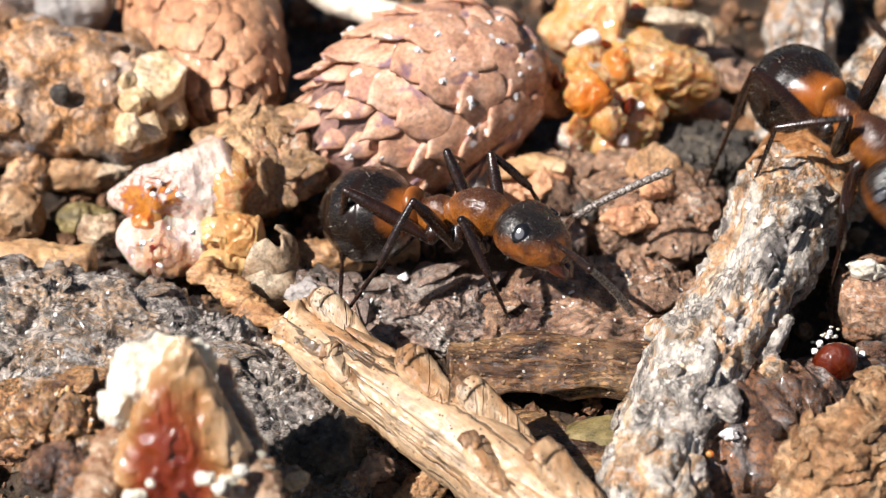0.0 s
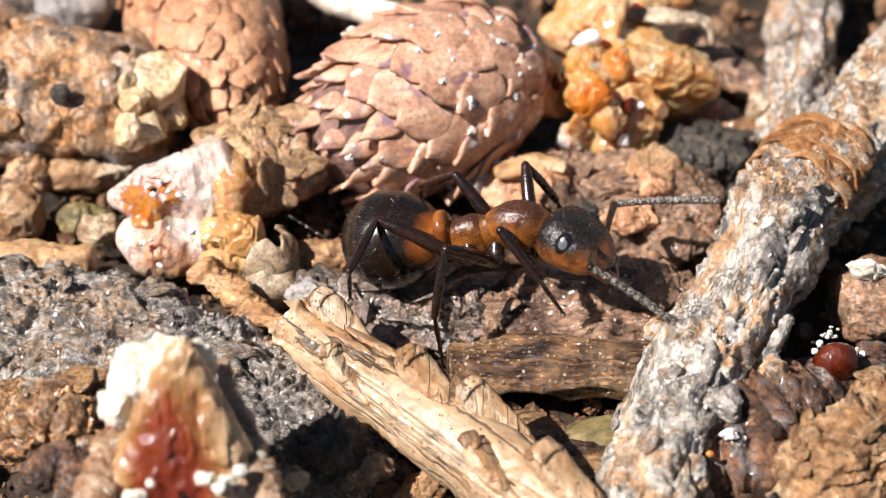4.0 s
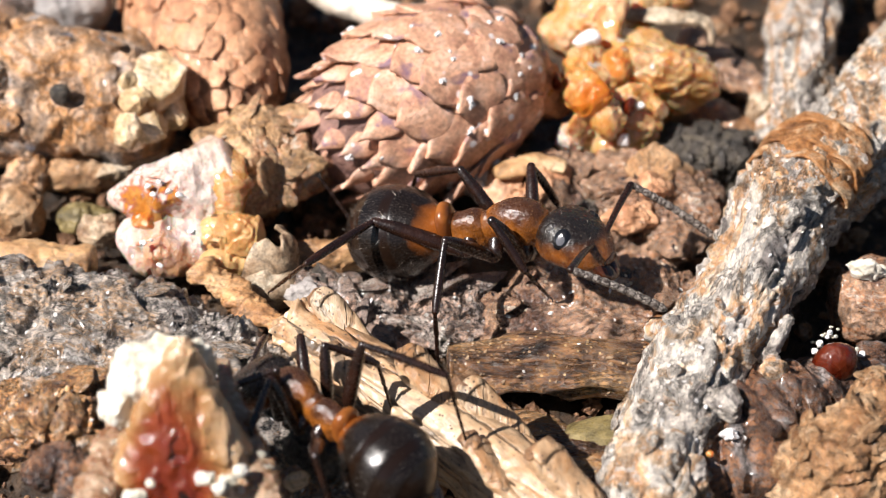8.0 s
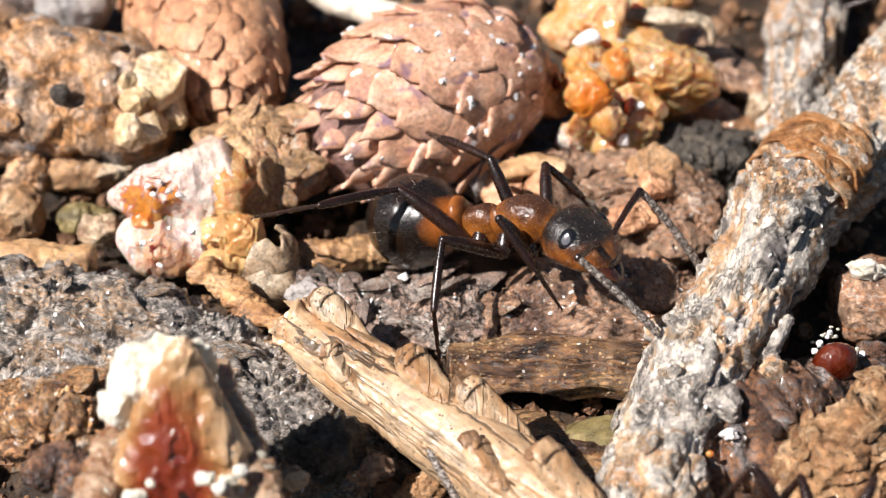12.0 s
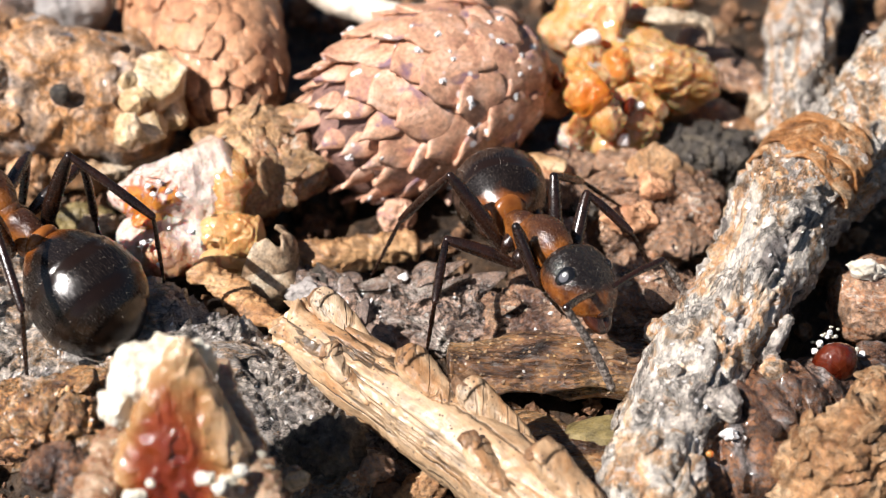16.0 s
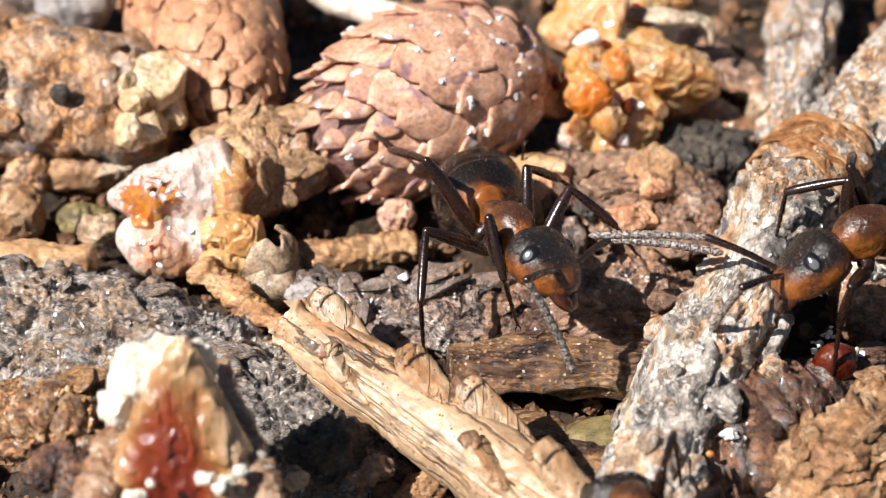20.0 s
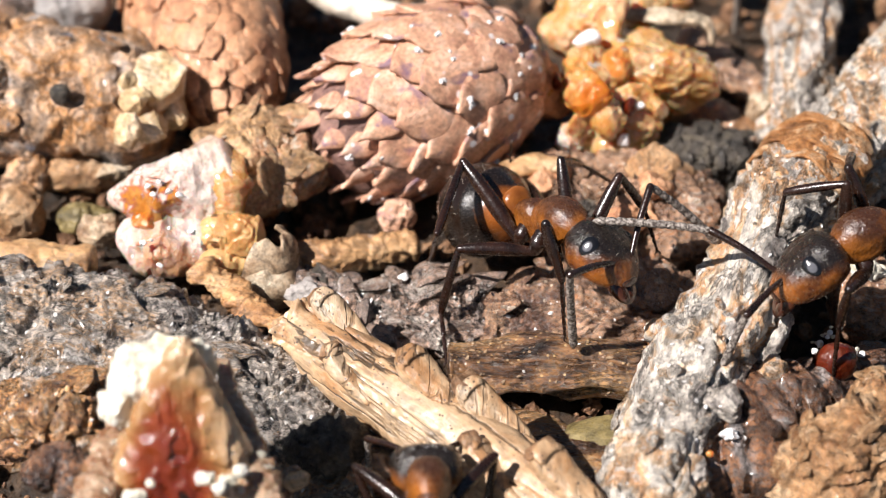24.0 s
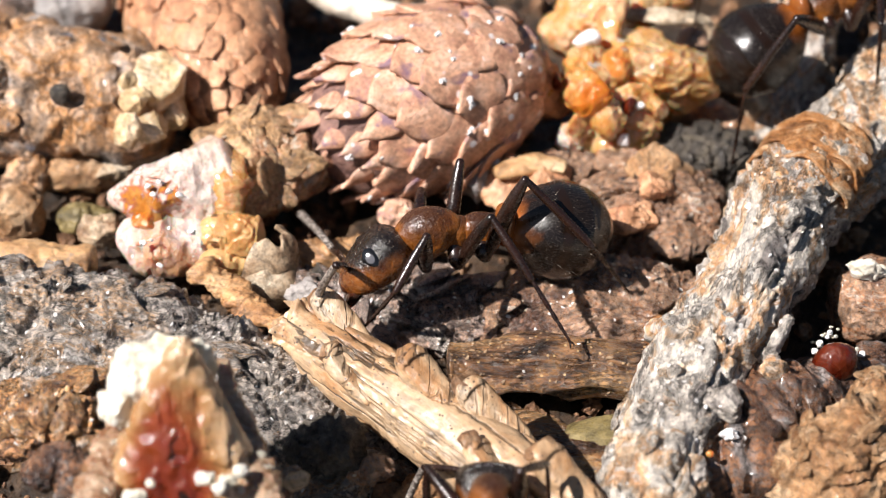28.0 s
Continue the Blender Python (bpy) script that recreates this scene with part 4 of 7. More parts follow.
# ---- lichen-covered grey twig ----
def grey_twig():
    low = [(4.48, -10.26, 1.70), (5.08, -8.48, 1.80), (5.84, -5.92, 2.00), (6.93, -3.95, 2.20), (8.29, -1.53, 2.40), (9.60, 1.09, 2.60)]
    ob, mid = stem("lichen_twig", "grey lichen-crusted twig with rust patches and peeling bark collar", "twig", low, [1.18, 1.2, 1.22, 1.25, 1.38, 1.45], "lichen_twig", 110, 250,
                   groove_skin(81, 0.22, 0.16, 0.06, 0.16), cap=0.25)
    high = [(9.35, 0.46, 2.50), (10.90, 2.54, 2.40), (12.80, 5.24, 2.30), (14.60, 8.01, 2.20), (17.30, 12.41, 2.00)]
    v, f = tube(high, [1.28, 1.46, 1.5, 1.4, 1.3], 100, 170, groove_skin(82, 0.18, 0.14, 0.06, 0.14))
    part("upper_stem", to_mesh("upper_stem", v - mid, f, M["lichen_twig"]), ob)
    # torn bark sheets round the joint
    for i, (a0, a1, r, w, c, lean) in enumerate(((-80, 140, 1.50, 0.75, (9.74, 1.20, 2.55), 0), (-70, 118, 1.60, 0.70, (10.03, 1.64, 2.50), 4), (-60, 130, 1.68, 0.60, (10.28, 1.94, 2.45), -3),
                                                 (-75, 60, 1.56, 0.45, (9.50, 0.80, 2.60), 6), (30, 150, 1.66, 1.5, (10.20, 1.06, 2.30), -6), (-50, 90, 1.74, 0.45, (10.48, 2.18, 2.40), 2))):
        na, nw = 46, 10
        ang = np.radians(np.linspace(a0, a1, na))
        wv = np.linspace(-0.5, 0.5, nw)
        aa, ww = np.meshgrid(ang, wv, indexing="ij")
        edge = 1 + 0.2 * np.sin(aa * 5 + i * 2) * np.abs(ww) * 2
        flare = 0.12 * np.clip((aa - ang[-1] + 0.7) / 0.7, 0, 1) ** 2
        rr = r + 0.06 * np.sin(aa * 7 + i) + flare
        outer = np.stack([ww * w * edge, np.sin(aa) * rr, np.cos(aa) * rr], -1).reshape(-1, 3)
        outer += 0.045 * np.stack([fbm(outer, 1.5, 3, 90 + i), fbm(outer, 1.5, 3, 95 + i), fbm(outer, 1.5, 3, 99 + i)], -1)
        inner = outer - np.stack([0 * aa, np.sin(aa), np.cos(aa)], -1).reshape(-1, 3) * 0.09
        k = np.arange(na * nw).reshape(na, nw)
        quad = np.stack([k[:-1, :-1], k[1:, :-1], k[1:, 1:], k[:-1, 1:]], -1).reshape(-1, 4)
        f = quad.tolist() + (quad[:, ::-1] + na * nw).tolist()
        ring = list(k[:, 0]) + list(k[-1, 1:]) + list(k[::-1, -1][1:]) + list(k[0, ::-1][1:-1])
        f += [[int(q), int(p), int(p + na * nw), int(q + na * nw)] for p, q in zip(ring, ring[1:] + ring[:1])]
        ax = Vector(high[1]) - Vector(high[0])
        turn = ax.to_track_quat("X", "Z").to_matrix().to_4x4()
        part("bark_peel", to_mesh("bark_peel", np.concatenate([outer, inner]), f, M["peel"]), ob, Matrix.Translation([(a - b) * MM for a, b in zip(c, mid)]) @ turn @ pose(0, 0, 0, 0, 0, lean), "curled orange-brown bark sheet")
    spur = [(7.64, -5.05, 2.30), (8.04, -5.09, 2.70), (8.60, -4.16, 2.90)]
    v, f = tube(spur, [0.22, 0.16, 0.15], 20, 40, bark_skin(83, 0.05, 0.03, 0.03, 1.5, 1.5))
    part("spur", to_mesh("spur", v - mid, f, M["lichen_twig"]), ob, None, "thin grey side spur")
    spur = [(8.08, -5.09, 2.70), (8.09, -5.40, 2.65), (8.08, -5.69, 2.60)]
    v, f = tube(spur, [0.11, 0.17, 0.31], 20, 40, bark_skin(84, 0.06, 0.04, 0.03, 1.5, 1.5), cap=0.9)
    part("spur", to_mesh("spur", v - mid, f, M["lichen_twig"]), ob, None, "thin grey side spur with knob")
    for at, s, sd in (((6.52, -7.05, 2.90), 0.5, 1), ((5.55, -3.65, 2.00), 0.5, 2), ((5.65, -8.91, 2.40), 0.55, 3), ((8.87, -1.29, 3.95), 0.45, 4)):
        v, f = lump((s, s * 0.8, s * 0.7), 18, 2.2, lambda p: 0.14 * fbm(p, 1.6, 3, sd) + 0.05 * fbm(p, 6, 2, sd))
        part("lichen_knob", to_mesh("lichen_knob", v, f, M["lichen_twig"]), ob, Matrix.Translation([(a - b) * MM for a, b in zip(at, mid)]))


grey_twig()
stem("grey_branch", "thick whitish grey branch behind the peeling twig", "twig", [(10.18, 5.42, 0.90), (10.81, 8.36, 1.20), (11.49, 11.39, 1.40), (12.41, 15.86, 1.50)], [0.85, 0.95, 1.0, 1.1], "lichen_twig", 80, 130, groove_skin(85, 0.16, 0.14, 0.05, 0.1))
rough_lump("pale_lump", "pale lump broken off grey branch", "bark", (9.45, 6.54, 1.30), (0.42, 0.4, 0.4), "bract", (0, 0, 0), 86, 20, 2.3, 0.1, 1.2, 0.03)

# ---- lower corner: wrinkled cone base, ochre lump, red seed ----
stem("wrinkled_husk", "wrinkled dark brown husk with ringed ridges", "husk", [(6.09, -7.44, 0.60), (7.49, -6.51, 0.80), (8.75, -5.47, 0.80), (10.06, -4.49, 0.70), (11.68, -3.69, 0.50)], [1.6, 1.75, 1.25, 0.85, 0.7], "coil", 100, 190,
     lambda p, u, a: 0.20 * np.abs(np.sin(u * 30 + 1.5 * np.sin(a) + 2.0 * fbm(p, 0.6, 2, 91))) + 0.16 * fbm(p, 0.8, 3, 92) + 0.07 * ridged(p, 2.4, 3, 93), cap=0.4)
rough_lump("ochre_lump", "crumbly ochre-brown debris lump", "debris", (10.18, -7.60, 1.20), (2.3, 1.5, 1.9), "ochre", (0, -20, 20), 94, 72, 2.4, 0.35, 0.55, 0.10, 0.08, 0.9)
rough_lump("red_seed", "glossy dark red seed beside wrinkled husk", "seed", (9.80, -4.72, 1.90), (0.54, 0.45, 0.60), "seed_red", (0, 30, 10), 95, 28, 2.2, 0.05, 0.8, 0.01)
ob = thing("mineral_crust", "tiny white crystals beside a red seed", "crystals", (10.13, -3.15, 1.20))
base = (10.13, -3.15, 1.20)
rs = random.Random(5)
for at, spread in (((9.85, -3.75, 1.90), 0.09), ((10.42, -4.20, 1.75), 0.13), ((9.50, -3.96, 1.80), 0.08)):
    for i in range(9):
        v, f = lump((0.09, 0.07, 0.08), 8, 2.2, lambda p: 0.05 * fbm(p, 5, 2, i))
        o = [rs.gauss(0, spread) for _ in range(3)]
        part("crystal", to_mesh("crystal", v, f, M["chalk" if i % 3 else "white_crystal"]), ob, Matrix.Translation([(a - b + c) * MM for a, b, c in zip(at, base, o)]), scale=rs.uniform(0.4, 0.85))

rough_lump("bark_lump", "brown bark lump in a hollow beside the twig", "bark", (11.55, -1.45, 1.00), (1.1, 0.9, 0.9), "brown_bark", (0, 0, 10), 96, 40, 2.4, 0.25, 0.7, 0.08)
# ---- foreground amber shard ----
def amber_shard():
    base = (-6.26, -9.17, 1.60)
    ob = thing("amber_shard", "pointed red amber shard with chalky cream crust", "resin", base)

    def local(q):
        return np.array(q) - np.array(base)

    def wedge(v):
        w = v.copy()
        u = np.clip((v[:, 2] + 2.45) / 4.9, 0, 1)
        w[:, 0] = w[:, 0] * (1.15 - 1.02 * u) + 0.25 * u
        w[:, 1] *= 1.0 - 0.80 * u
        return w
    v, f = lump((2.15, 1.1, 2.55), 60, 3.6, lambda p: 0.13 * fbm(p, 0.8, 3, 101) + 0.06 * ridged(p, 1.4, 3, 102) + 0.10 * ledges(p * (1, 1, 0.5), 2.0, 0.7, 5), wedge)
    v = rot(v, -22, 0, 0)
    c = local((-5.90, -9.83, 4.50))
    body = part("amber_body", to_mesh("amber_body", v, f, M["amber_heart"]), ob, Matrix.Translation(c * MM), "translucent red-brown amber")
    crust(body, "crystal", "chalk", 20, 0.08, 108, 0.5, 1.2, sink=0.03, face=-0.3)
    for at, s, mat, sd in (((-6.05, -8.55, 5.90), (0.62, 0.42, 0.70), "chalk", 103), ((-6.62, -8.85, 5.45), (0.74, 0.45, 0.72), "chalk", 104), ((-7.00, -9.15, 5.10), (0.45, 0.4, 0.42), "chalk", 105),
                           ((-5.45, -8.60, 5.75), (0.34, 0.35, 0.55), "chalk", 106), ((-5.12, -9.35, 5.00), (0.17, 0.2, 0.26), "chalk", 107), ((-4.85, -9.75, 4.75), (0.15, 0.15, 0.17), "chalk", 109)):
        v, f = faceted(s, sd, 26, 9, 26.0, lambda p: 0.10 * fbm(p, 1.2, 3, sd) + 0.05 * ridged(p, 3, 3, sd))
        part("crust", to_mesh("crust", v + local(at), f, M[mat]), ob, None, "chalky cream crust")
    for line, r, sd in (([(-5.00, -7.60, 4.90), (-4.85, -8.64, 4.60), (-4.40, -9.73, 4.20), (-3.90, -11.10, 3.90)], [0.16, 0.30, 0.42, 0.5], 111), ([(-7.35, -8.99, 4.30), (-7.45, -9.91, 4.30), (-7.55, -11.10, 3.90)], [0.22, 0.36, 0.5], 112)):
        v, f = tube(line, r, 40, 90, bark_skin(sd, 0.10, 0.05, 0.05, 1.0, 1.0, 1.0, 0.02), flat=0.6)
        rim = part("rim", to_mesh("rim", v - np.array(base), f, M["amber_rim"]), ob, None, "brown fibrous rim")
        crust(rim, "crystal", "chalk", 8, 0.11, sd, 0.5, 1.2, sink=0.03, face=-0.3)
    rs = random.Random(8)
    for at in ((-4.59, -11.07, 4.80), (-4.38, -10.74, 4.70), (-4.75, -11.31, 4.80), (-5.07, -11.08, 4.90), (-6.94, -9.46, 5.10), (-5.68, -9.55, 5.20), (-5.36, -9.67, 5.20), (-4.51, -10.09, 4.60), (-6.26, -11.24, 4.90), (-6.53, -11.54, 4.80)):
        sd = rs.randint(0, 99)
        v, f = lump((0.19, 0.13, 0.14), 12, 2.4, lambda p: 0.09 * fbm(p, 3.0, 3, sd))
        part("crystal", to_mesh("crystal", v, f, M["chalk"]), ob, Matrix.Translation([(a - b) * MM for a, b in zip(at, base)]), scale=rs.uniform(0.7, 1.4))


amber_shard()
stem("curled_husk", "small dark purple-brown curled husk", "husk", [(-9.40, -9.25, 2.60), (-9.08, -8.92, 2.90), (-8.54, -9.00, 3.00), (-8.27, -9.68, 2.80), (-8.48, -10.34, 2.40)], [0.35, 0.42, 0.42, 0.42, 0.4], "coil", 36, 80, bark_skin(121, 0.08, 0.04, 0.04, 1.0, 1.0))
stem("curled_husk", "reddish husk tip with pale seed end", "husk", [(-4.37, -10.34, 2.80), (-3.78, -9.59, 2.80), (-3.29, -9.17, 2.80)], [0.4, 0.33, 0.2], "coil", 30, 60, bark_skin(122, 0.08, 0.03, 0.04, 1.0, 1.0))
rough_lump("pale_seed", "small cream seed at the tip of a husk", "seed", (-3.36, -9.56, 3.00), (0.38, 0.2, 0.22), "cream", (0, -30, 10), 123, 16, 2.2, 0.04, 1.5, 0.01)
rough_lump("pale_seed", "small cream seed lying on rusty bark", "seed", (-8.50, -7.77, 2.60), (0.16, 0.14, 0.28), "cream", (0, 10, 0), 124, 14, 2.2, 0.03, 1.5, 0.01)

# ---- far bits along the upper edge ----
rough_lump("pebble", "grey rounded pebble behind rusty twig", "pebble", (-11.92, 12.35, 1.00), (1.2, 0.9, 0.8), "grey_stone", (0, 0, 0), 131, 32, 2.4, 0.12, 0.7, 0.02)
rough_lump("bark_flake", "dark reddish bark flake in shade", "bark", (-13.84, 12.74, 0.80), (1.1, 0.8, 0.6), "brown_bark", (0, 0, 0), 132, 28, 2.4, 0.2, 0.7, 0.05)
rough_lump("ochre_pebble", "rounded orange-brown debris pebble", "debris", (-12.07, 2.63, 0.50), (0.75, 0.6, 0.85), "ochre", (0, 0, 10), 133, 28, 2.4, 0.1, 0.8, 0.03)
rough_lump("olive_bud", "dull olive-green bud under resin lump", "bud", (-10.13, 2.50, 0.40), (0.8, 0.5, 0.45), "moss", (0, 20, 20), 134, 24, 2.3, 0.12, 0.9, 0.04)
rough_lump("debris_crumb", "pale brown debris crumb", "debris", (-10.77, 4.36, 0.70), (1.2, 0.7, 0.5), "ochre", (0, 0, 0), 135, 28, 2.4, 0.2, 0.8, 0.05)
rough_lump("debris_crumb", "small orange debris crumb beside grey branch", "debris", (9.24, 6.19, 0.50), (0.6, 0.5, 0.6), "ochre", (0, 0, 0), 136, 24, 2.3, 0.1, 0.9, 0.03)
stem("brown_stick", "shaded brown stick behind resin", "stick", [(7.80, 10.70, 0.80), (8.85, 8.90, 0.80), (10.05, 7.47, 0.80)], [0.55, 0.55, 0.5], "brown_bark", 30, 60, bark_skin(137, 0.1, 0.04, 0.04))
stem("brown_stick", "shaded brown stick behind resin", "stick", [(7.02, 7.71, 0.40), (8.33, 7.01, 0.40), (9.37, 5.78, 0.40)], [0.6, 0.6, 0.5], "brown_bark", 30, 60, bark_skin(138, 0.1, 0.04, 0.04))
stem("curled_bract", "pale curled bract arching over resin", "bract", [(5.38, 8.92, 3.00), (6.69, 8.49, 3.20), (7.89, 8.48, 3.00), (8.09, 8.02, 2.50)], [0.3, 0.36, 0.34, 0.15], "bract", 26, 60, bark_skin(139, 0.08, 0.03, 0.02), flat=0.5)
rough_lump("brown_cone_scale", "brown scale fragment at the cone's foot", "bark", (-1.35, 2.34, 0.60), (0.5, 0.5, 0.6), "cone", (0, 20, 0), 140, 24, 2.3, 0.14, 1.0, 0.04)


# ---- small loose bits ----
def dots():
    """Dried resin drops on the scales of the cone, thickest towards its base."""
    ob = by_name("larch_cone")[0]
    rs = random.Random(4)
    scales = [o for o in ob.children if o.name.split(".")[0] == "scale"]
    drops = [lump((1.0, 0.8, 0.35), 10, 2.2, lambda p: 0.30 * fbm(p, 1.2, 3, i)) for i in range(4)]
    drops = [to_mesh("resin_dot", v, f, M["white_crystal"]) for v, f in drops]
    for o in scales:
        x = o.matrix_basis.translation.x / MM
        for _ in range(rs.choice((1, 2, 3, 4)) if x > 1.2 else rs.choice((0, 0, 0, 1))):
            vt = o.data.vertices[rs.randrange(20, 100)]
            part("resin_dot", rs.choice(drops), ob, o.matrix_basis @ Matrix.Translation(vt.co), "dried white resin drop", scale=rs.uniform(0.05, 0.14))


def by_name(name):
    return [o for o in scene.objects if o.name.split(".")[0] == name and o.parent is None]


dots()
rough_lump("mineral_grain", "bright white mineral grain under an ant", "grain", (-1.05, -0.75, 1.15), (0.13, 0.1, 0.08), "white_crystal", (0, 0, 20), 201, 10, 2.4, 0.03, 3, 0.01, planes=9)
rough_lump("husk_disc", "tiny round brown seed husk with pale stalk", "husk", (2.50, -7.45, 1.60), (0.26, 0.16, 0.20), "peg", (0, 20, 20), 202, 14, 2.3, 0.03, 2, 0.01)
stem("pale_fibre", "thin bleached plant fibre", "fibre", [(2.27, -7.23, 1.40), (2.71, -7.84, 1.60), (3.15, -7.86, 1.70)], [0.05, 0.06, 0.03], "white_stick", 10, 20)
for i, (at, size, mat, label) in enumerate((((-1.77, -7.48, 0.90), (0.45, 0.3, 0.3), "brown_bark", "reddish bark crumb in a dark hollow"), ((-0.45, -7.31, 0.20), (0.6, 0.35, 0.4), "ochre", "yellowish splinter under the pale twig"),
                                            ((-1.19, -6.64, 0.00), (0.4, 0.35, 0.3), "pink_bark", "grey-pink crumb in a dark hollow"), ((-3.45, -0.36, 0.60), (0.5, 0.4, 0.35), "dark_lump", "dark crumb beside bark"),
                                            ((-3.64, -1.02, 0.70), (0.42, 0.4, 0.45), "grey_stone", "small grey crumb beside bark"), ((-9.45, 1.39, 0.80), (0.5, 0.3, 0.5), "bract", "pale curled husk scrap"),
                                            ((-8.96, 4.50, 0.80), (0.9, 0.5, 0.4), "bract", "dull grey-brown bark scrap"), ((-11.81, 3.86, 0.90), (0.8, 0.5, 0.45), "rust_twig", "rusty orange bark scrap beside a twig"),
                                            ((1.71, 3.38, 1.30), (0.7, 0.5, 0.45), "tan_cone", "dry tan cone scale scrap below the cone"), ((4.72, 3.75, 1.20), (0.6, 0.5, 0.5), "brown_bark", "rough reddish-brown bark scrap below resin"),
                                            ((5.91, 2.04, 1.80), (0.5, 0.4, 0.35), "tan_cone", "tan rounded scrap on bark"), ((4.03, 1.78, 1.40), (0.35, 0.3, 0.3), "dark_lump", "small black crumb on bark"),
                                            ((0.99, 3.61, 0.90), (0.4, 0.35, 0.4), "grey_stone", "dark grey crumb below a cone"), ((5.59, -3.45, 1.70), (0.5, 0.4, 0.35), "peel", "pinkish bark scrap against the twig"),
                                            # the last, white one is a glint on the husk, modelled as a bead
                                            ((11.26, -1.64, 2.20), (0.5, 0.25, 0.4), "chalk", "pale bark splinter edge"), ((6.74, -7.77, 2.60), (0.14, 0.12, 0.12), "white_crystal", "white bead in place of a glint on husk"))):
    rough_lump("debris_crumb", label, "debris", at, size, mat, (0, 10 * (i % 3), 37 * i), 210 + i, 20, 2.4, 0.14, 1.2, 0.05, planes=12)
rough_lump("amber_drop", "tiny orange amber drop on brown husk", "resin", (6.24, -8.35, 2.57), (0.10, 0.08, 0.09), "amber_orange", (0, 0, 0), 230, 14, 2.1, 0.02, 2, 0.0)
rough_lump("rusty_bark", "crumbly rust-orange bark patch on grey bark", "bark", (-9.33, -7.04, 2.30), (1.35, 1.0, 0.75), "rusty_bark", (0, -8, 10), 231, 44, 2.4, 0.25, 0.8, 0.10)

# ---- flakes and crusts on the large pieces ----
crust(by_name("grey_bark")[0], "bark_plate", "grey_bark", 26, 0.5, 1, 0.10, 1.3, sink=0.06)
for i, ob in enumerate(by_name("bark_flake")):
    crust(ob, "bark_plate", "brown_bark" if i == 0 else "pink_bark", 16, 0.5, 20 + i, 0.16, 1.3, sink=0.05)
for i, ob in enumerate(by_name("bark_mound")):
    crust(ob, "bark_plate", "brown_bark", 16, 0.45, 30 + i, 0.25, 1.2, sink=0.04)
crust(by_name("lichen_twig")[0], "lichen_flake", "lichen_twig", 36, 0.20, 40, 0.14, 1.3, sink=0.0)
crust(by_name("rusty_twig")[0], "bark_plate", "rust_twig", 14, 0.4, 41, 0.12, 1.3, sink=0.05)
crust(by_name("wrinkled_husk")[0], "husk_scale", "coil", 12, 0.36, 42, 0.25, 1.3, sink=0.02)
crust(by_name("ochre_lump")[0], "crumb", "ochre", 90, 0.24, 43, 0.5, 1.1, sink=0.04)
crust(by_name("charred_crumb")[0], "crumb", "dark_lump", 14, 0.26, 49, 0.5, 1.1, sink=0.04)
crust(by_name("dark_crumb")[0], "crumb", "dark_lump", 20, 0.34, 44, 0.5, 1.1, sink=0.04)
crust(by_name("cone_fragment")[0], "bark_plate", "fragment", 22, 0.55, 45, 0.20, 1.2, sink=0.06)
crust(by_name("grey_branch")[0], "lichen_flake", "lichen_twig", 26, 0.28, 47, 0.14, 1.3, sink=0.0)
crust(by_name("rusty_bark")[0], "bark_plate", "rusty_bark", 30, 0.36, 48, 0.30, 1.3, sink=0.02)
for ob in by_name("wood_chip"):
    crust(ob, "grit", "straw", 110, 0.045, 46, 0.6, 1.1, sink=0.0, face=-0.2)

# white mineral grains, strewn to serve as glints of the sun too
for name, count in (("grey_bark", 70), ("bark_flake", 34), ("lichen_twig", 50), ("wrinkled_husk", 24), ("wood_chip", 5), ("rusty_bark", 16)):
    for ob in by_name(name)[:3]:
        crust(ob, "mineral_grain", "white_crystal", count, 0.05, 80 + count, 0.6, 1.1, "tiny white mineral grain that doubles as a glint", sink=0.0, face=-0.1)


# ---- fine crumbs between the large pieces ----
def crumbs():
    rs = np.random.RandomState(3)
    vs, fs, n = [], [], 0
    u, f = ball(3)
    for i in range(2600):
        s = 0.06 + 0.30 * rs.rand() ** 3
        at = np.array([rs.uniform(-15, 15), rs.uniform(-9, 17), -0.35 + 0.25 * rs.rand() + s * 0.4])
        w = u * s * (0.6 + 0.8 * rs.rand(3))
        w = w * (1 + 0.35 * rs.randn(len(u), 1) * 0.5)
        vs.append(w + at)
        fs.append(f + n)
        n += len(u)
    ob = new("litter_crumbs", to_mesh("litter_crumbs", np.concatenate(vs), np.concatenate(fs), M["crumb"], False))
    tagged(ob, "fine brown crumbs of needle litter", "litter", kind="stuff")


crumbs()


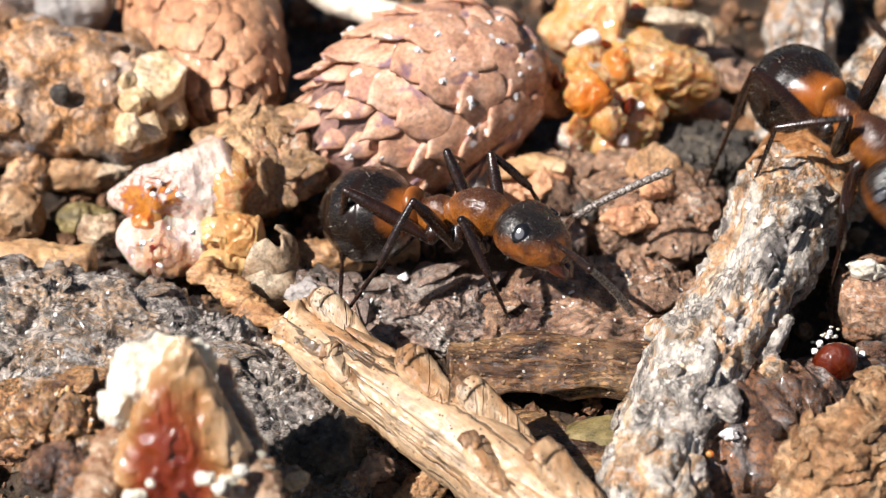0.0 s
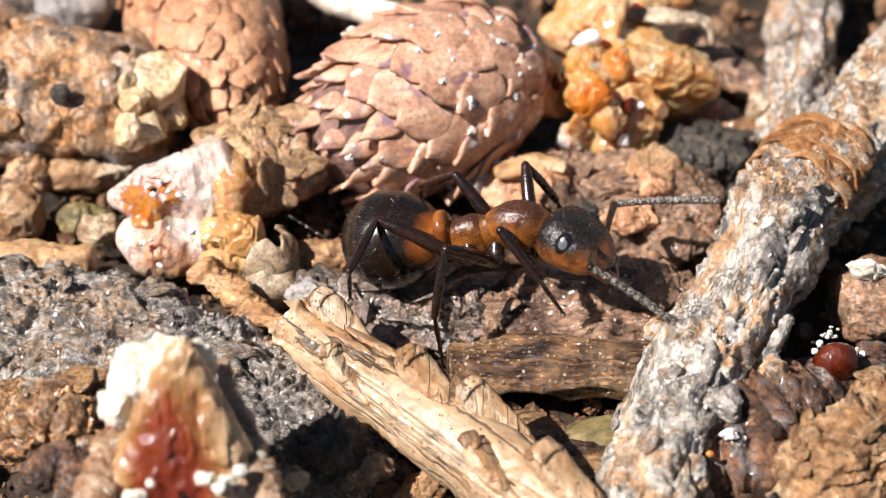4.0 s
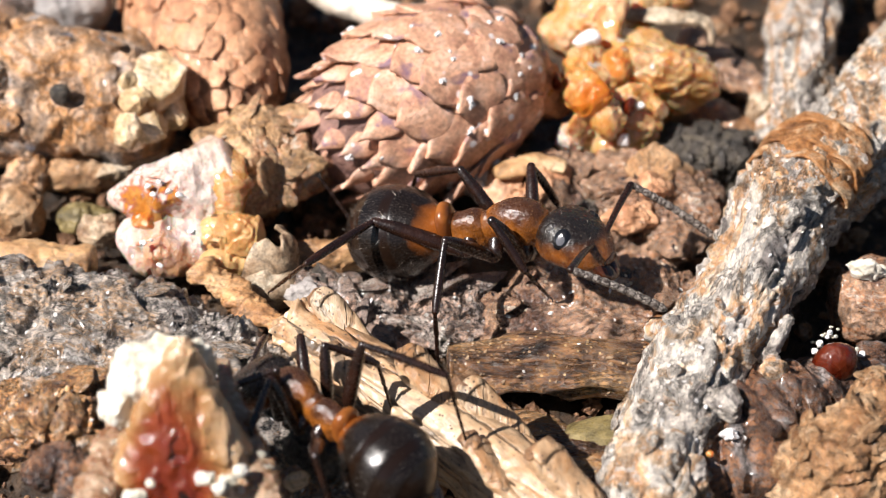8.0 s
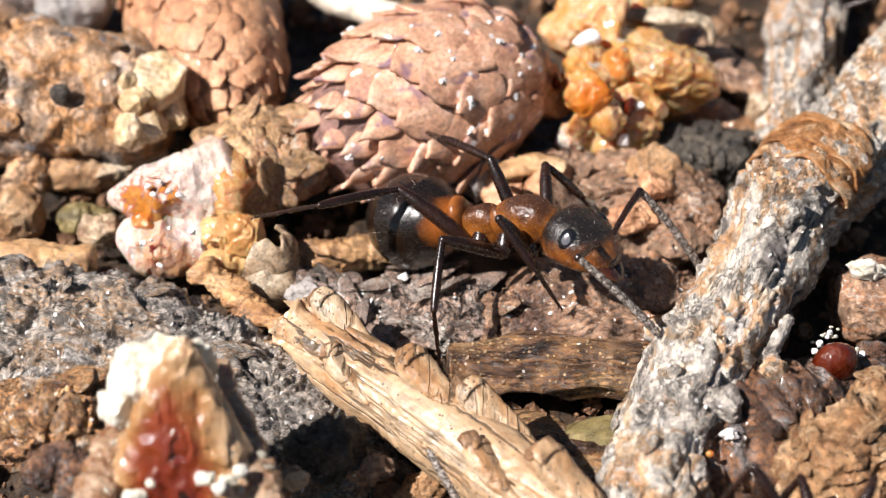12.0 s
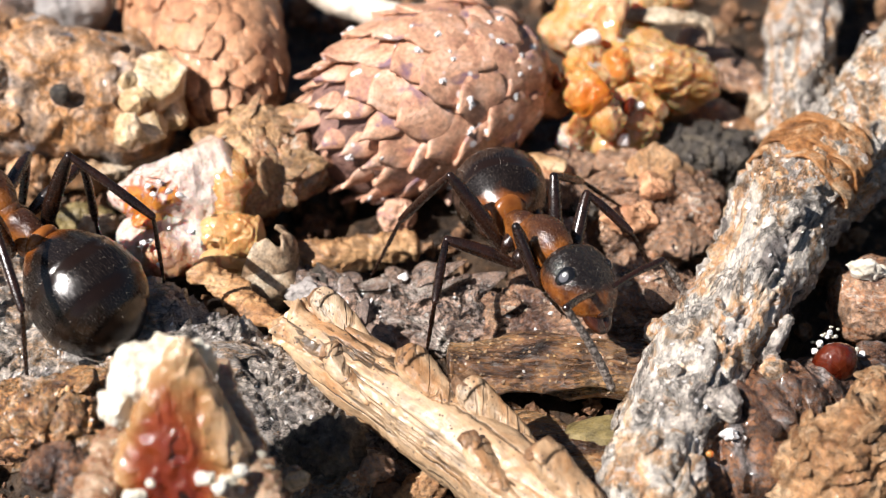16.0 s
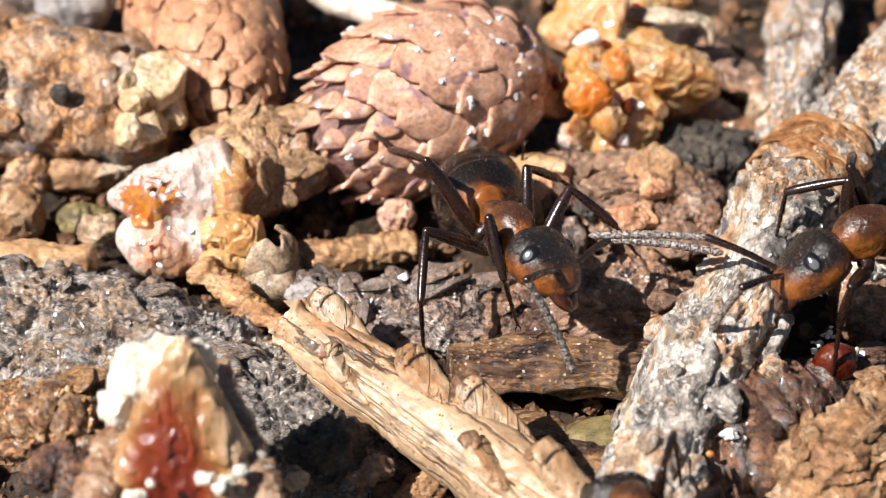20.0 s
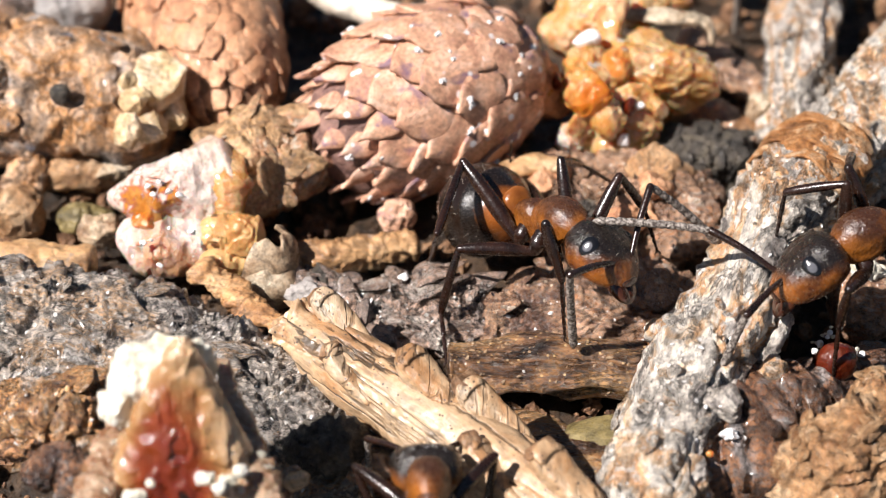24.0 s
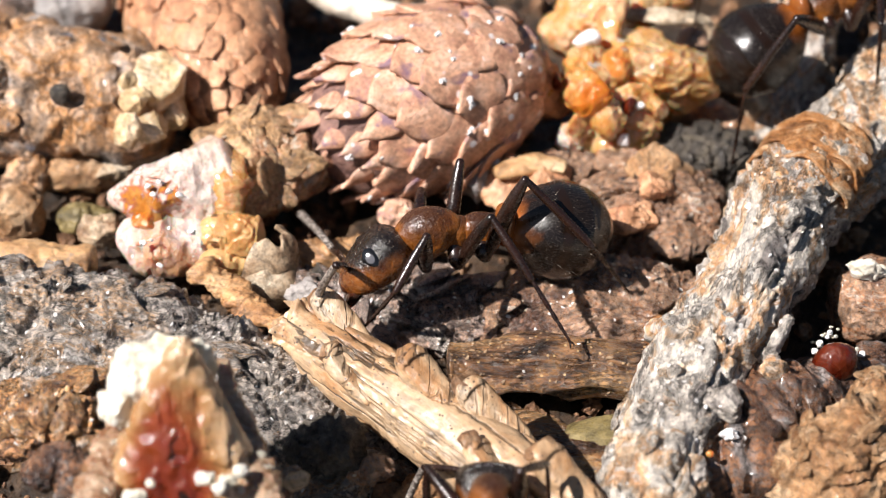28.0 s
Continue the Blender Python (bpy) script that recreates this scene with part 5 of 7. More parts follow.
# ---- ants ----
def ant_mats():
    g = Graph("ant_rust")
    n = g.noise(1.6, 5, 0.6)
    xyz = g.add("ShaderNodeSeparateXYZ")
    g.link(g.raw, xyz.inputs[0])
    top = g.mix(0.35, xyz.outputs[2], g.noise(2.0, 3, 0.5, 0, None, True))
    col = g.mix(g.ramp(top, [(0.30, 0), (0.50, 0.9)]), g.ramp(n, [(0.35, (0.085, 0.024, 0.005)), (0.6, (0.28, 0.092, 0.013))]), (0.030, 0.012, 0.007))
    fine = g.noise(14, 4, 0.6)
    col = g.mix(g.ramp(g.cells(9), [(0.10, 0.4), (0.2, 0)]), col, (0.34, 0.2, 0.1))
    M["rust"] = g.finish(col, g.ramp(fine, [(0.35, 0.45), (0.65, 0.15)]), g.bump(fine, 0.022, 1.0, g.bump(n, 0.10)), Specular_IOR_Level=0.7)
    g = Graph("ant_petiole")
    M["petiole"] = g.finish(g.ramp(g.noise(1.8, 4), [(0.35, (0.15, 0.042, 0.009)), (0.65, (0.27, 0.090, 0.018))]), 0.26, g.bump(g.noise(14, 3), 0.008))
    g = Graph("ant_head")
    xyz = g.add("ShaderNodeSeparateXYZ")
    g.link(g.raw, xyz.inputs[0])
    add = g.add("ShaderNodeMath")
    add.operation = "MULTIPLY_ADD"
    g.link(xyz.outputs[0], add.inputs[0])
    add.inputs[1].default_value = -0.45
    g.link(xyz.outputs[2], add.inputs[2])
    fac = g.mix(0.25, add.outputs[0], g.noise(1.8, 4, 0.6, 0, None, True))
    cheek = g.ramp(g.noise(2.4, 4), [(0.35, (0.065, 0.016, 0.004)), (0.62, (0.25, 0.078, 0.012))])
    cheek = g.mix(g.ramp(g.noise(7, 5, 0.7), [(0.52, 0), (0.66, 0.5)]), cheek, (0.30, 0.14, 0.05))
    col = g.mix(g.ramp(fac, [(0.08, 0), (0.22, 0.6), (0.33, 1)]), cheek, (0.012, 0.008, 0.006))
    col = g.mix(g.ramp(g.cells(9), [(0.10, 0.55), (0.22, 0)]), col, (0.13, 0.10, 0.07))
    M["head"] = g.finish(col, g.ramp(g.noise(9, 4), [(0.35, 0.40), (0.65, 0.15)]), g.bump(g.noise(13, 5, 0.75), 0.022, 1.0, g.bump(g.noise(3.5, 3, 0.6), 0.05)), Specular_IOR_Level=0.75)
    g = Graph("ant_gaster")
    xyz = g.add("ShaderNodeSeparateXYZ")
    g.link(g.raw, xyz.inputs[0])
    along = g.add("ShaderNodeMapRange")
    g.link(xyz.outputs[0], along.inputs["Value"])
    along.inputs["From Min"].default_value, along.inputs["From Max"].default_value = -1.5, 1.5
    front = g.mix(0.25, along.outputs[0], g.noise(1.4, 3, 0.5, 0, None, True))
    fuzz = g.noise(22, 5, 0.75, 0, (0.3, 1, 1))
    satin = g.ramp(along.outputs[0], [(0.0, 0.5), (0.10, 0.6), (0.11, 0), (0.17, 0), (0.18, 1), (0.27, 1), (0.29, 0), (0.355, 0), (0.37, 1), (0.53, 1), (0.55, 0), (0.61, 0), (0.625, 1), (1.0, 0.8)])
    fur = g.mix(g.ramp(fuzz, [(0.40, 0), (0.70, 1)]), (0.006, 0.004, 0.003), (0.018, 0.012, 0.009))
    fur = g.mix(g.ramp(g.cells(10), [(0.10, 0.6), (0.18, 0)]), fur, (0.12, 0.10, 0.08))
    dark = g.mix(satin, (0.012, 0.006, 0.0035), fur)
    col = g.mix(g.ramp(front, [(0.70, 0), (0.82, 1)]), dark, (0.27, 0.078, 0.012))
    shine = g.mix(satin, (0.15, 0.15, 0.15), g.ramp(fuzz, [(0.35, 0.16), (0.7, 0.36)]))
    M["gaster"] = g.finish(col, shine, g.bump(fuzz, 0.005), Specular_IOR_Level=0.6)
    g = Graph("ant_leg")
    M["leg"] = g.finish(g.ramp(g.noise(2.2, 4), [(0.35, (0.007, 0.004, 0.003)), (0.65, (0.024, 0.009, 0.005))]), g.ramp(g.noise(12, 4), [(0.3, 0.34), (0.7, 0.18)]), g.bump(g.noise(20, 3), 0.006), Specular_IOR_Level=0.7)
    g = Graph("ant_antenna")
    M["antenna"] = g.finish(g.ramp(g.noise(18, 4), [(0.42, (0.05, 0.036, 0.03)), (0.62, (0.36, 0.32, 0.28))]), 0.4, g.bump(g.noise(30, 3), 0.008))
    g = Graph("ant_eye")
    sq = g.add("ShaderNodeVectorMath")
    sq.operation = "MULTIPLY"
    g.link(g.raw, sq.inputs[0])
    sq.inputs[1].default_value = (5.2, 0.0, 4.2)
    ln = g.add("ShaderNodeVectorMath")
    ln.operation = "LENGTH"
    g.link(sq.outputs[0], ln.inputs[0])
    # pale disc in the black eye: the sky's sheen, painted into the colour
    col = g.ramp(ln.outputs["Value"], [(0.42, (0.10, 0.10, 0.11)), (0.56, (0.006, 0.006, 0.007))])
    M["eye"] = g.finish(col, 0.16, g.bump(g.cells(22), 0.004), Specular_IOR_Level=0.9)
    g = Graph("ant_jaw")
    M["jaw"] = g.finish(g.ramp(g.noise(3.0, 4), [(0.35, (0.014, 0.006, 0.004)), (0.65, (0.070, 0.020, 0.009))]), 0.17, g.bump(g.noise(6, 3), 0.02), Specular_IOR_Level=0.75)
    g = Graph("ant_hair")
    M["hair"] = g.finish((0.48, 0.42, 0.35), 0.35)


ant_mats()
LEGS = [("fore", 1), ("fore", -1), ("middle", 1), ("middle", -1), ("hind", 1), ("hind", -1)]
HIP = {"fore": (0.78, 0.50, -0.50), "middle": (0.05, 0.52, -0.55), "hind": (-0.58, 0.48, -0.50)}
BONE = {"fore": (1.60, 1.35, 1.40), "middle": (1.70, 1.60, 1.60), "hind": (2.25, 2.15, 2.1)}
HOME = {"fore": (1.95, 1.45), "middle": (-0.25, 2.3), "hind": (-2.6, 1.95)}
NECK = Vector((1.28, 0, 0.12))
WAIST = Vector((-1.22, 0, -0.12))
ANT_MESH = {}


def hairs(count, radius_fn, seed, length=0.16):
    """Short bristles that stand on a surface given by a function of a direction."""
    rs = np.random.RandomState(seed)
    v, f = [], []
    for _ in range(count):
        d = rs.randn(3)
        d /= np.linalg.norm(d)
        p = radius_fn(d)
        tip = p + (d + 0.35 * rs.randn(3) + (-0.5, 0, 0)) * length * rs.uniform(0.5, 1.1)
        s = np.cross(d, rs.randn(3))
        s = s / np.linalg.norm(s) * 0.006
        s2 = np.cross(d, s)
        k = len(v)
        v += [p + s, p - s, p + s2, tip]
        f += [[k, k + 1, k + 3], [k + 1, k + 2, k + 3], [k + 2, k, k + 3]]
    return np.array(v), f


def ant_meshes():
    def head_shape(v):
        w = v.copy()
        u = np.clip((v[:, 0] + 0.95) / 1.9, 0, 1)
        w[:, 1] *= 0.88 + 0.20 * np.sin(u * math.pi * 0.9) - 0.30 * u ** 2
        w[:, 2] *= 1.0 - 0.42 * u ** 1.5
        w[:, 0] -= 0.10 * (1 - (v[:, 1] / 0.75) ** 2) * (u < 0.15) * -1
        return w
    m = ANT_MESH
    m["head"] = to_mesh("head", *lump((0.95, 0.82, 0.66), 26, 2.5, lambda p: 0.012 * fbm(p, 3, 2, 1), head_shape), M["head"])
    m["eye"] = to_mesh("eye", *lump((0.21, 0.12, 0.26), 14, 2.0), M["eye"])

    def jaw_shape(v):
        w = v.copy()
        u = np.clip((v[:, 0] + 0.4) / 0.8, 0, 1)
        w[:, 1] -= 0.22 * u ** 2
        w[:, 2] *= 1.0 - 0.5 * u
        return w
    m["mandible"] = to_mesh("mandible", *lump((0.36, 0.22, 0.20), 14, 2.4, None, jaw_shape), M["jaw"])

    m["clypeus"] = to_mesh("clypeus", *lump((0.22, 0.30, 0.20), 12, 2.3), M["jaw"])

    def prothorax(v):
        w = v.copy()
        u = np.clip((v[:, 0] + 0.72) / 1.44, 0, 1)
        w[:, 1] *= 0.72 + 0.36 * np.sin(u * math.pi * 0.85)
        w[:, 2] *= 0.85 + 0.2 * np.sin(u * math.pi * 0.8)
        return w
    m["pronotum"] = to_mesh("pronotum", *lump((0.78, 0.47, 0.56), 22, 2.3, lambda p: 0.025 * fbm(p, 2.2, 3, 2), prothorax), M["rust"])
    m["mesonotum"] = to_mesh("mesonotum", *lump((0.38, 0.31, 0.44), 18, 2.3, lambda p: 0.03 * fbm(p, 2.2, 3, 3)), M["rust"])
    m["propodeum"] = to_mesh("propodeum", *lump((0.52, 0.36, 0.52), 18, 2.5, lambda p: 0.03 * fbm(p, 2.2, 3, 4)), M["rust"])
    m["petiole"] = to_mesh("petiole", *lump((0.21, 0.40, 0.52), 16, 2.4, lambda p: 0.02 * fbm(p, 2.5, 2, 5)), M["petiole"])
    m["neck"] = to_mesh("neck", *lump((0.28, 0.20, 0.20), 10, 2.2), M["leg"])

    def egg(v):
        w = v.copy()
        u = np.clip((v[:, 0] + 1.5) / 3.0, 0, 1)
        k = 0.82 + 0.34 * np.sin(u ** 0.8 * math.pi) - 0.10 * u
        w[:, 1] *= k
        w[:, 2] *= k
        return w

    def rings(p):
        x = p[:, 0]
        d = 0.0
        for e in (0.35, -0.42, -0.98):
            t = (x - e) / 0.24
            d = d + 0.035 * np.where(t > 0, np.exp(-t * 2.2), -0.35 * np.exp(t * 3)) * (1 - np.exp(-np.abs(t) * 6))
        return d + 0.012 * fbm(p, 2, 2, 7)
    m["gaster"] = to_mesh("gaster", *lump((1.36, 1.00, 1.00), 44, 2.15, rings, egg), M["gaster"])
    v, f = hairs(130, lambda d: egg((np.array([[d[0] * 1.31, d[1] * 1.00, d[2] * 0.97]])))[0] * 1.01, 4, 0.14)
    m["gaster_hair"] = to_mesh("bristles", v, f, M["hair"])
    v, f = hairs(70, lambda d: d * (0.92, 0.80, 0.66), 5, 0.10)
    m["head_hair"] = to_mesh("bristles", v, f, M["hair"])
    for leg in ("fore", "middle", "hind"):
        a, b, c = BONE[leg]
        h, o = HIP[leg], (HIP[leg][0] * 0.9 + (0.02 if leg != "hind" else -0.02), 0.22, -0.18)
        for side in (1, -1):
            hs, os = np.array(h) * (1, side, 1), np.array(o) * (1, side, 1)
            v, f = tube([os, (os + hs) / 2 + (0.03, 0.05 * side, 0), hs], [0.17, 0.20, 0.13], 12, 10, None, 1.0, 0.6)
            m["coxa", leg, side] = to_mesh("coxa", v, f, M["leg"])
        w = 1.15 if leg == "hind" else 1.0
        m["femur", leg] = to_mesh("femur", *tube([(0, 0, 0), (a * 0.35, 0, 0.04), (a * 0.75, 0, 0.03), (a, 0, 0)], [0.10, 0.165 * w, 0.145 * w, 0.10], 14, 18, None, 1.0, 0.8), M["leg"])
        m["tibia", leg] = to_mesh("tibia", *tube([(0, 0, 0), (b * 0.4, 0, 0.02), (b * 0.8, 0, 0.01), (b, 0, 0)], [0.075, 0.105, 0.105, 0.08], 12, 16, None, 1.0, 0.8), M["leg"])
        v, f = [], []
        x, n = 0.0, 0
        for i, seg in enumerate((0.46, 0.19, 0.14, 0.09, 0.12)):
            l = seg * c
            r = 0.060 - 0.006 * i
            tv, tf = tube([(x, 0, 0), (x + l * 0.5, 0, 0.008), (x + l, 0, 0)], [r * 0.7, r * 0.9, r], 8, 5, None, 1.0, 0.6)
            v.append(tv)
            f += [[q + n for q in face] for face in tf]
            n += len(tv)
            x += l
        for s in (1, -1):
            tv, tf = tube([(c, 0, 0), (c + 0.08, 0.05 * s, 0.01), (c + 0.13, 0.07 * s, -0.05)], [0.025, 0.02, 0.006], 6, 5)
            v.append(tv)
            f += [[q + n for q in face] for face in tf]
            n += len(tv)
        m["tarsus", leg] = to_mesh("tarsus", np.concatenate(v), f, M["leg"])
    m["scape"] = to_mesh("scape", *tube([(0, 0, 0), (0.85, 0, 0.06), (1.7, 0, 0)], [0.06, 0.075, 0.09], 10, 14, None, 1.0, 0.8), M["leg"])
    x = 0.0
    m["whip"] = []
    for i in range(11):
        l = 0.215 if i not in (0, 10) else 0.29
        r = 0.088 + 0.002 * i
        drop = [-0.10 * (q / 2.4) ** 2 * 2.4 for q in (x, x + l * 0.5, x + l)]
        v, f = tube([(x, 0, drop[0]), (x + l * 0.5, 0, drop[1]), (x + l, 0, drop[2])], [r * 0.72, r, r * 0.9] if i < 10 else [r * 0.7, r, 0.03], 10, 6, None, 1.0, 0.5)
        m["whip"].append(to_mesh("antenna_segment", v, f, M["antenna"]))
        x += l


ant_meshes()


def build_ant(label, plump=1.0):
    """One wood ant with its still and moving parts; its origin is in the middle of the thorax, +x is forwards."""
    ob = tagged(new("ant"), label, "ant", "wood ants")
    m = ANT_MESH
    p = {"body": ob}
    part("pronotum", m["pronotum"], ob, mm_pose((0.58, 0, 0.14), (0, 8, 0)), "rust-red shoulder plate with dark patch")
    part("mesonotum", m["mesonotum"], ob, mm_pose((0.0, 0, -0.04)))
    part("propodeum", m["propodeum"], ob, mm_pose((-0.55, 0, -0.16), (0, -14, 0)))
    part("petiole", m["petiole"], ob, mm_pose((-1.12, 0, -0.02), (0, -8, 0)), "upright orange-brown waist scale")
    part("neck", m["neck"], ob, mm_pose((1.26, 0, 0.06)))
    p["head"] = part("head", m["head"], ob, None, "dark-topped head with rust-red cheeks")
    for s in (1, -1):
        part("eye", m["eye"], p["head"], mm_pose((-0.05, 0.675 * s, 0.27), (26 * s, 0, -6 * s)), "glossy black compound eye")
        part("mandible", m["mandible"], p["head"], mm_pose((0.86, 0.22 * s, -0.20), (0, 20, 0)) @ (Matrix.Diagonal((1, s, 1, 1)) if s < 0 else Matrix.Identity(4)), "dark red jaw")
    part("clypeus", m["clypeus"], p["head"], mm_pose((0.76, 0, 0.02)))
    part("bristles", m["head_hair"], p["head"])
    p["gaster"] = part("gaster", m["gaster"], ob, None, "satin black banded abdomen", scale=plump)
    part("bristles", m["gaster_hair"], p["gaster"])
    for i, (leg, side) in enumerate(LEGS):
        part("coxa", m["coxa", leg, side], ob)
        for bone in ("femur", "tibia", "tarsus"):
            p[bone, i] = part(bone, m[bone, leg], ob)
    for s in (1, -1):
        p["scape", s] = part("scape", m["scape"], ob)
        p["flagellum", s] = part("flagellum", m["whip"][0], ob, None, "beaded grey-brown antenna whip")
        for me in m["whip"][1:]:
            part("antenna_segment", me, p["flagellum", s])
    return p


def aim(at, to, pole):
    """A pose at a point with x towards another and z near the pole; millimetres."""
    x = (to - at).normalized()
    y = pole.cross(x)
    y = y.normalized() if y.length > 1e-6 else Vector((0, 1, 0))
    z = x.cross(y)
    m = Matrix((x, y, z)).transposed().to_4x4()
    m.translation = at * MM
    return m


def leg_poses(leg, side, foot):
    a, b, c = BONE[leg]
    h = Vector(HIP[leg])
    h.y *= side
    inward = (h - foot) * Vector((1, 1, 0))
    back = inward.normalized() * 0.12 + Vector((0, 0, 0.9))
    ankle = foot + back.normalized() * c
    d = ankle - h
    r = min(max(d.length, abs(a - b) + 0.25), a + b - 0.03)
    ankle = h + d.normalized() * r
    d = d.normalized()
    x = (a * a - b * b + r * r) / (2 * r)
    y = math.sqrt(max(0.0, a * a - x * x))
    pole = Vector((-0.25 if leg == "hind" else 0.2, 0.35 * side, 1.0))
    pole = (pole - d * pole.dot(d)).normalized()
    knee = h + d * x + pole * y
    up = Vector((0, 0, 1))
    return aim(h, knee, up), aim(knee, ankle, up + d), aim(ankle, foot, up + d)


def limb_poses(leg, side, knee, ankle, foot):
    """Poses of a leg's bones towards a knee, an ankle and a foot in the body's space; the bones keep their lengths."""
    a, b, c = BONE[leg]
    h = Vector(HIP[leg])
    h.y *= side
    knee = h + (knee - h).normalized() * a
    ankle = knee + (ankle - knee).normalized() * b
    up = Vector((0, 0, 1))
    return aim(h, knee, up), aim(knee, ankle, up), aim(ankle, foot, up)


def stride(rows, t):
    """Knee, ankle and foot at a time: a leg stands still between its rows and changes place in one quick step."""
    i = max(j for j, q in enumerate(rows) if q[0] <= t + 1e-6)
    p, q = np.array(rows[i], float), np.array(rows[min(i + 1, len(rows) - 1)], float)
    gap = q[0] - p[0]
    u = (t - p[0]) / gap if gap > 0 else 0.0
    if gap > 0.7 and np.linalg.norm(q[7:] - p[7:]) > 0.35:
        u = min(max((t - p[0] - gap / 2) / 0.3 + 0.5, 0.0), 1.0)
    w = p + (q - p) * u
    return Vector(w[1:4]), Vector(w[4:7]), Vector(w[7:10])


def heading(yaw, pitch):
    """A direction from degrees to the left and degrees up."""
    a, b = radians(yaw), radians(pitch)
    return Vector((math.cos(a) * math.cos(b), math.sin(a) * math.cos(b), math.sin(b)))


STEP = 1 / 15


def surface(x, y):
    """The height of the litter's top at a place; millimetres."""
    ok, place, _, _, _, _ = scene.ray_cast(DEPS, Vector((x * MM, y * MM, 0.03)), Vector((0, 0, -1)))
    return place.z / MM if ok else -0.4


def pose_ant(q, size):
    return mm_pose(q[:3], (0, -q[4], q[3])) @ Matrix.Diagonal((size, size, size, 1))


def move_ant(p, rows, size, seed, head=((0, 0, -32, 0),), limbs=None, feel=None, tail=-32, calm=1.0):
    """Keys an ant: rows of seconds, place, yaw and pitch; head rows of seconds, yaw, pitch and roll; limbs: for each leg rows of (seconds, knee, ankle, foot);
    feel: rows of (seconds, and for the left and right antenna scape yaw, scape pitch, whip yaw, whip pitch)."""
    if limbs:
        limbs = {key: sorted(list(q) + [(t, *r[1:]) for t, of in HOLDS for r in q if r[0] == of]) for key, q in limbs.items()}
    tails = tail if isinstance(tail, tuple) else ((0, tail, 0),)
    body = p["body"]
    body.scale = (size,) * 3
    r = np.array([row[:6] for row in rows], float)
    r[:, 4] = np.degrees(np.unwrap(np.radians(r[:, 4])))
    ts = np.arange(0, 28.0 + 1e-6, STEP)
    track = np.stack([np.interp(ts, r[:, 0], r[:, k]) for k in range(1, 6)], -1)
    hd = np.array(head, float)
    hy, hp, roll = (np.interp(ts, hd[:, 0], hd[:, k]) for k in (1, 2, 3))
    if feel is None:
        feel = ((0, 50, 12, -10, -38, 50, 12, 10, -38),)
    fl = np.array(feel, float)
    fv = np.stack([np.interp(ts, fl[:, 0], fl[:, k]) for k in range(1, 9)], -1)
    rs = np.random.RandomState(seed)
    ph = rs.rand(8) * 6.28
    spd = rs.uniform(2.2, 5.5, 8)
    poses = [pose_ant(q, size) for q in track]
    mats = {k: [] for k in p if k != "body"}
    planted, going = [None] * 6, [None] * 6
    for i, t in enumerate(ts):
        m = poses[i]
        inv = m.inverted()
        ahead = poses[min(i + 2, len(ts) - 1)]
        for k, (leg, side) in enumerate(LEGS):
            if limbs:
                joints = [inv @ (q * MM) / MM for q in stride(limbs[leg, side], t)]
                for bone, bm in zip(("femur", "tibia", "tarsus"), limb_poses(leg, side, *joints)):
                    mats[bone, k].append(bm)
                continue
            home = HOME[leg]

            def rest(mat):
                w = mat @ Vector((home[0] * MM, home[1] * side * MM, -1.9 * MM))
                x, y = w.x / MM, w.y / MM
                z = surface(x, y)
                z = min(max(z, track[i][2] - 3.1 * size), track[i][2] - 0.7 * size)
                return Vector((x, y, z))
            if planted[k] is None:
                planted[k] = rest(m)
            else:
                w = m @ Vector((home[0] * MM, home[1] * side * MM, -1.9 * MM))
                off = math.hypot(w.x / MM - planted[k].x, w.y / MM - planted[k].y)
                if going[k] is None and off > 0.75 * size:
                    tripod = (k in (0, 3, 4))
                    busy = any(going[j] is not None for j in range(6) if (j in (0, 3, 4)) != tripod)
                    if not busy or off > 1.6 * size:
                        going[k] = rest(ahead)
                        planted[k] = (planted[k] + going[k]) / 2 + Vector((0, 0, 0.5 * size))
                elif going[k] is not None:
                    planted[k], going[k] = going[k], None
            f = inv @ (planted[k] * MM) / MM
            for bone, bm in zip(("femur", "tibia", "tarsus"), leg_poses(leg, side, f)):
                mats[bone, k].append(bm)
        hm = Matrix.Translation(NECK * MM) @ pose(0, 0, 0, roll[i], -hp[i], hy[i]) @ mm_pose((0.74, 0, 0.0))
        mats["head"].append(hm)
        sway = 1.5 * math.sin(t * 1.7 + seed) * calm + np.interp(t, [q[0] for q in tails], [q[1] for q in tails])
        mats["gaster"].append(Matrix.Translation(WAIST * MM) @ pose(0, 0, 0, 0, float(sway), float(np.interp(t, [q[0] for q in tails], [q[2] for q in tails]))) @ mm_pose((-1.22, 0, -0.05)))
        for c, s in ((0, -1), (1, 1)):
            s = -s
            a = fv[i][c * 4:c * 4 + 4] + np.array([9, 7, 13, 10]) * np.sin(t * spd[c * 4:c * 4 + 4] + ph[c * 4:c * 4 + 4]) * calm
            base = hm @ Vector((0.52 * MM, 0.20 * s * MM, 0.30 * MM)) / MM
            hr = hm.to_3x3()
            d1 = hr @ heading(a[0] * s, a[1])
            end = base + d1 * 1.7
            d2 = hr @ heading(a[2] * -1 if c == 0 else a[2], a[3])
            mats["scape", s].append(aim(base, end, Vector((0, 0, 1))))
            mats["flagellum", s].append(aim(end, end + d2, Vector((0, 0, 1))))
    mats["body"] = [mm_pose(q[:3], (0, -q[4], q[3])) for q in track]
    for key, ms in mats.items():
        flat = np.array([np.array(q).ravel() for q in ms])
        flat[:, [3, 7, 11]] /= MM
        still = np.abs(np.diff(flat, axis=0)).max(1) < 2e-4
        keep = [0] + [j for j in range(1, len(ms) - 1) if not (still[j - 1] and still[j])] + [len(ms) - 1]
        walk(p[key], [(float(ts[j]), ms[j]) for j in keep])


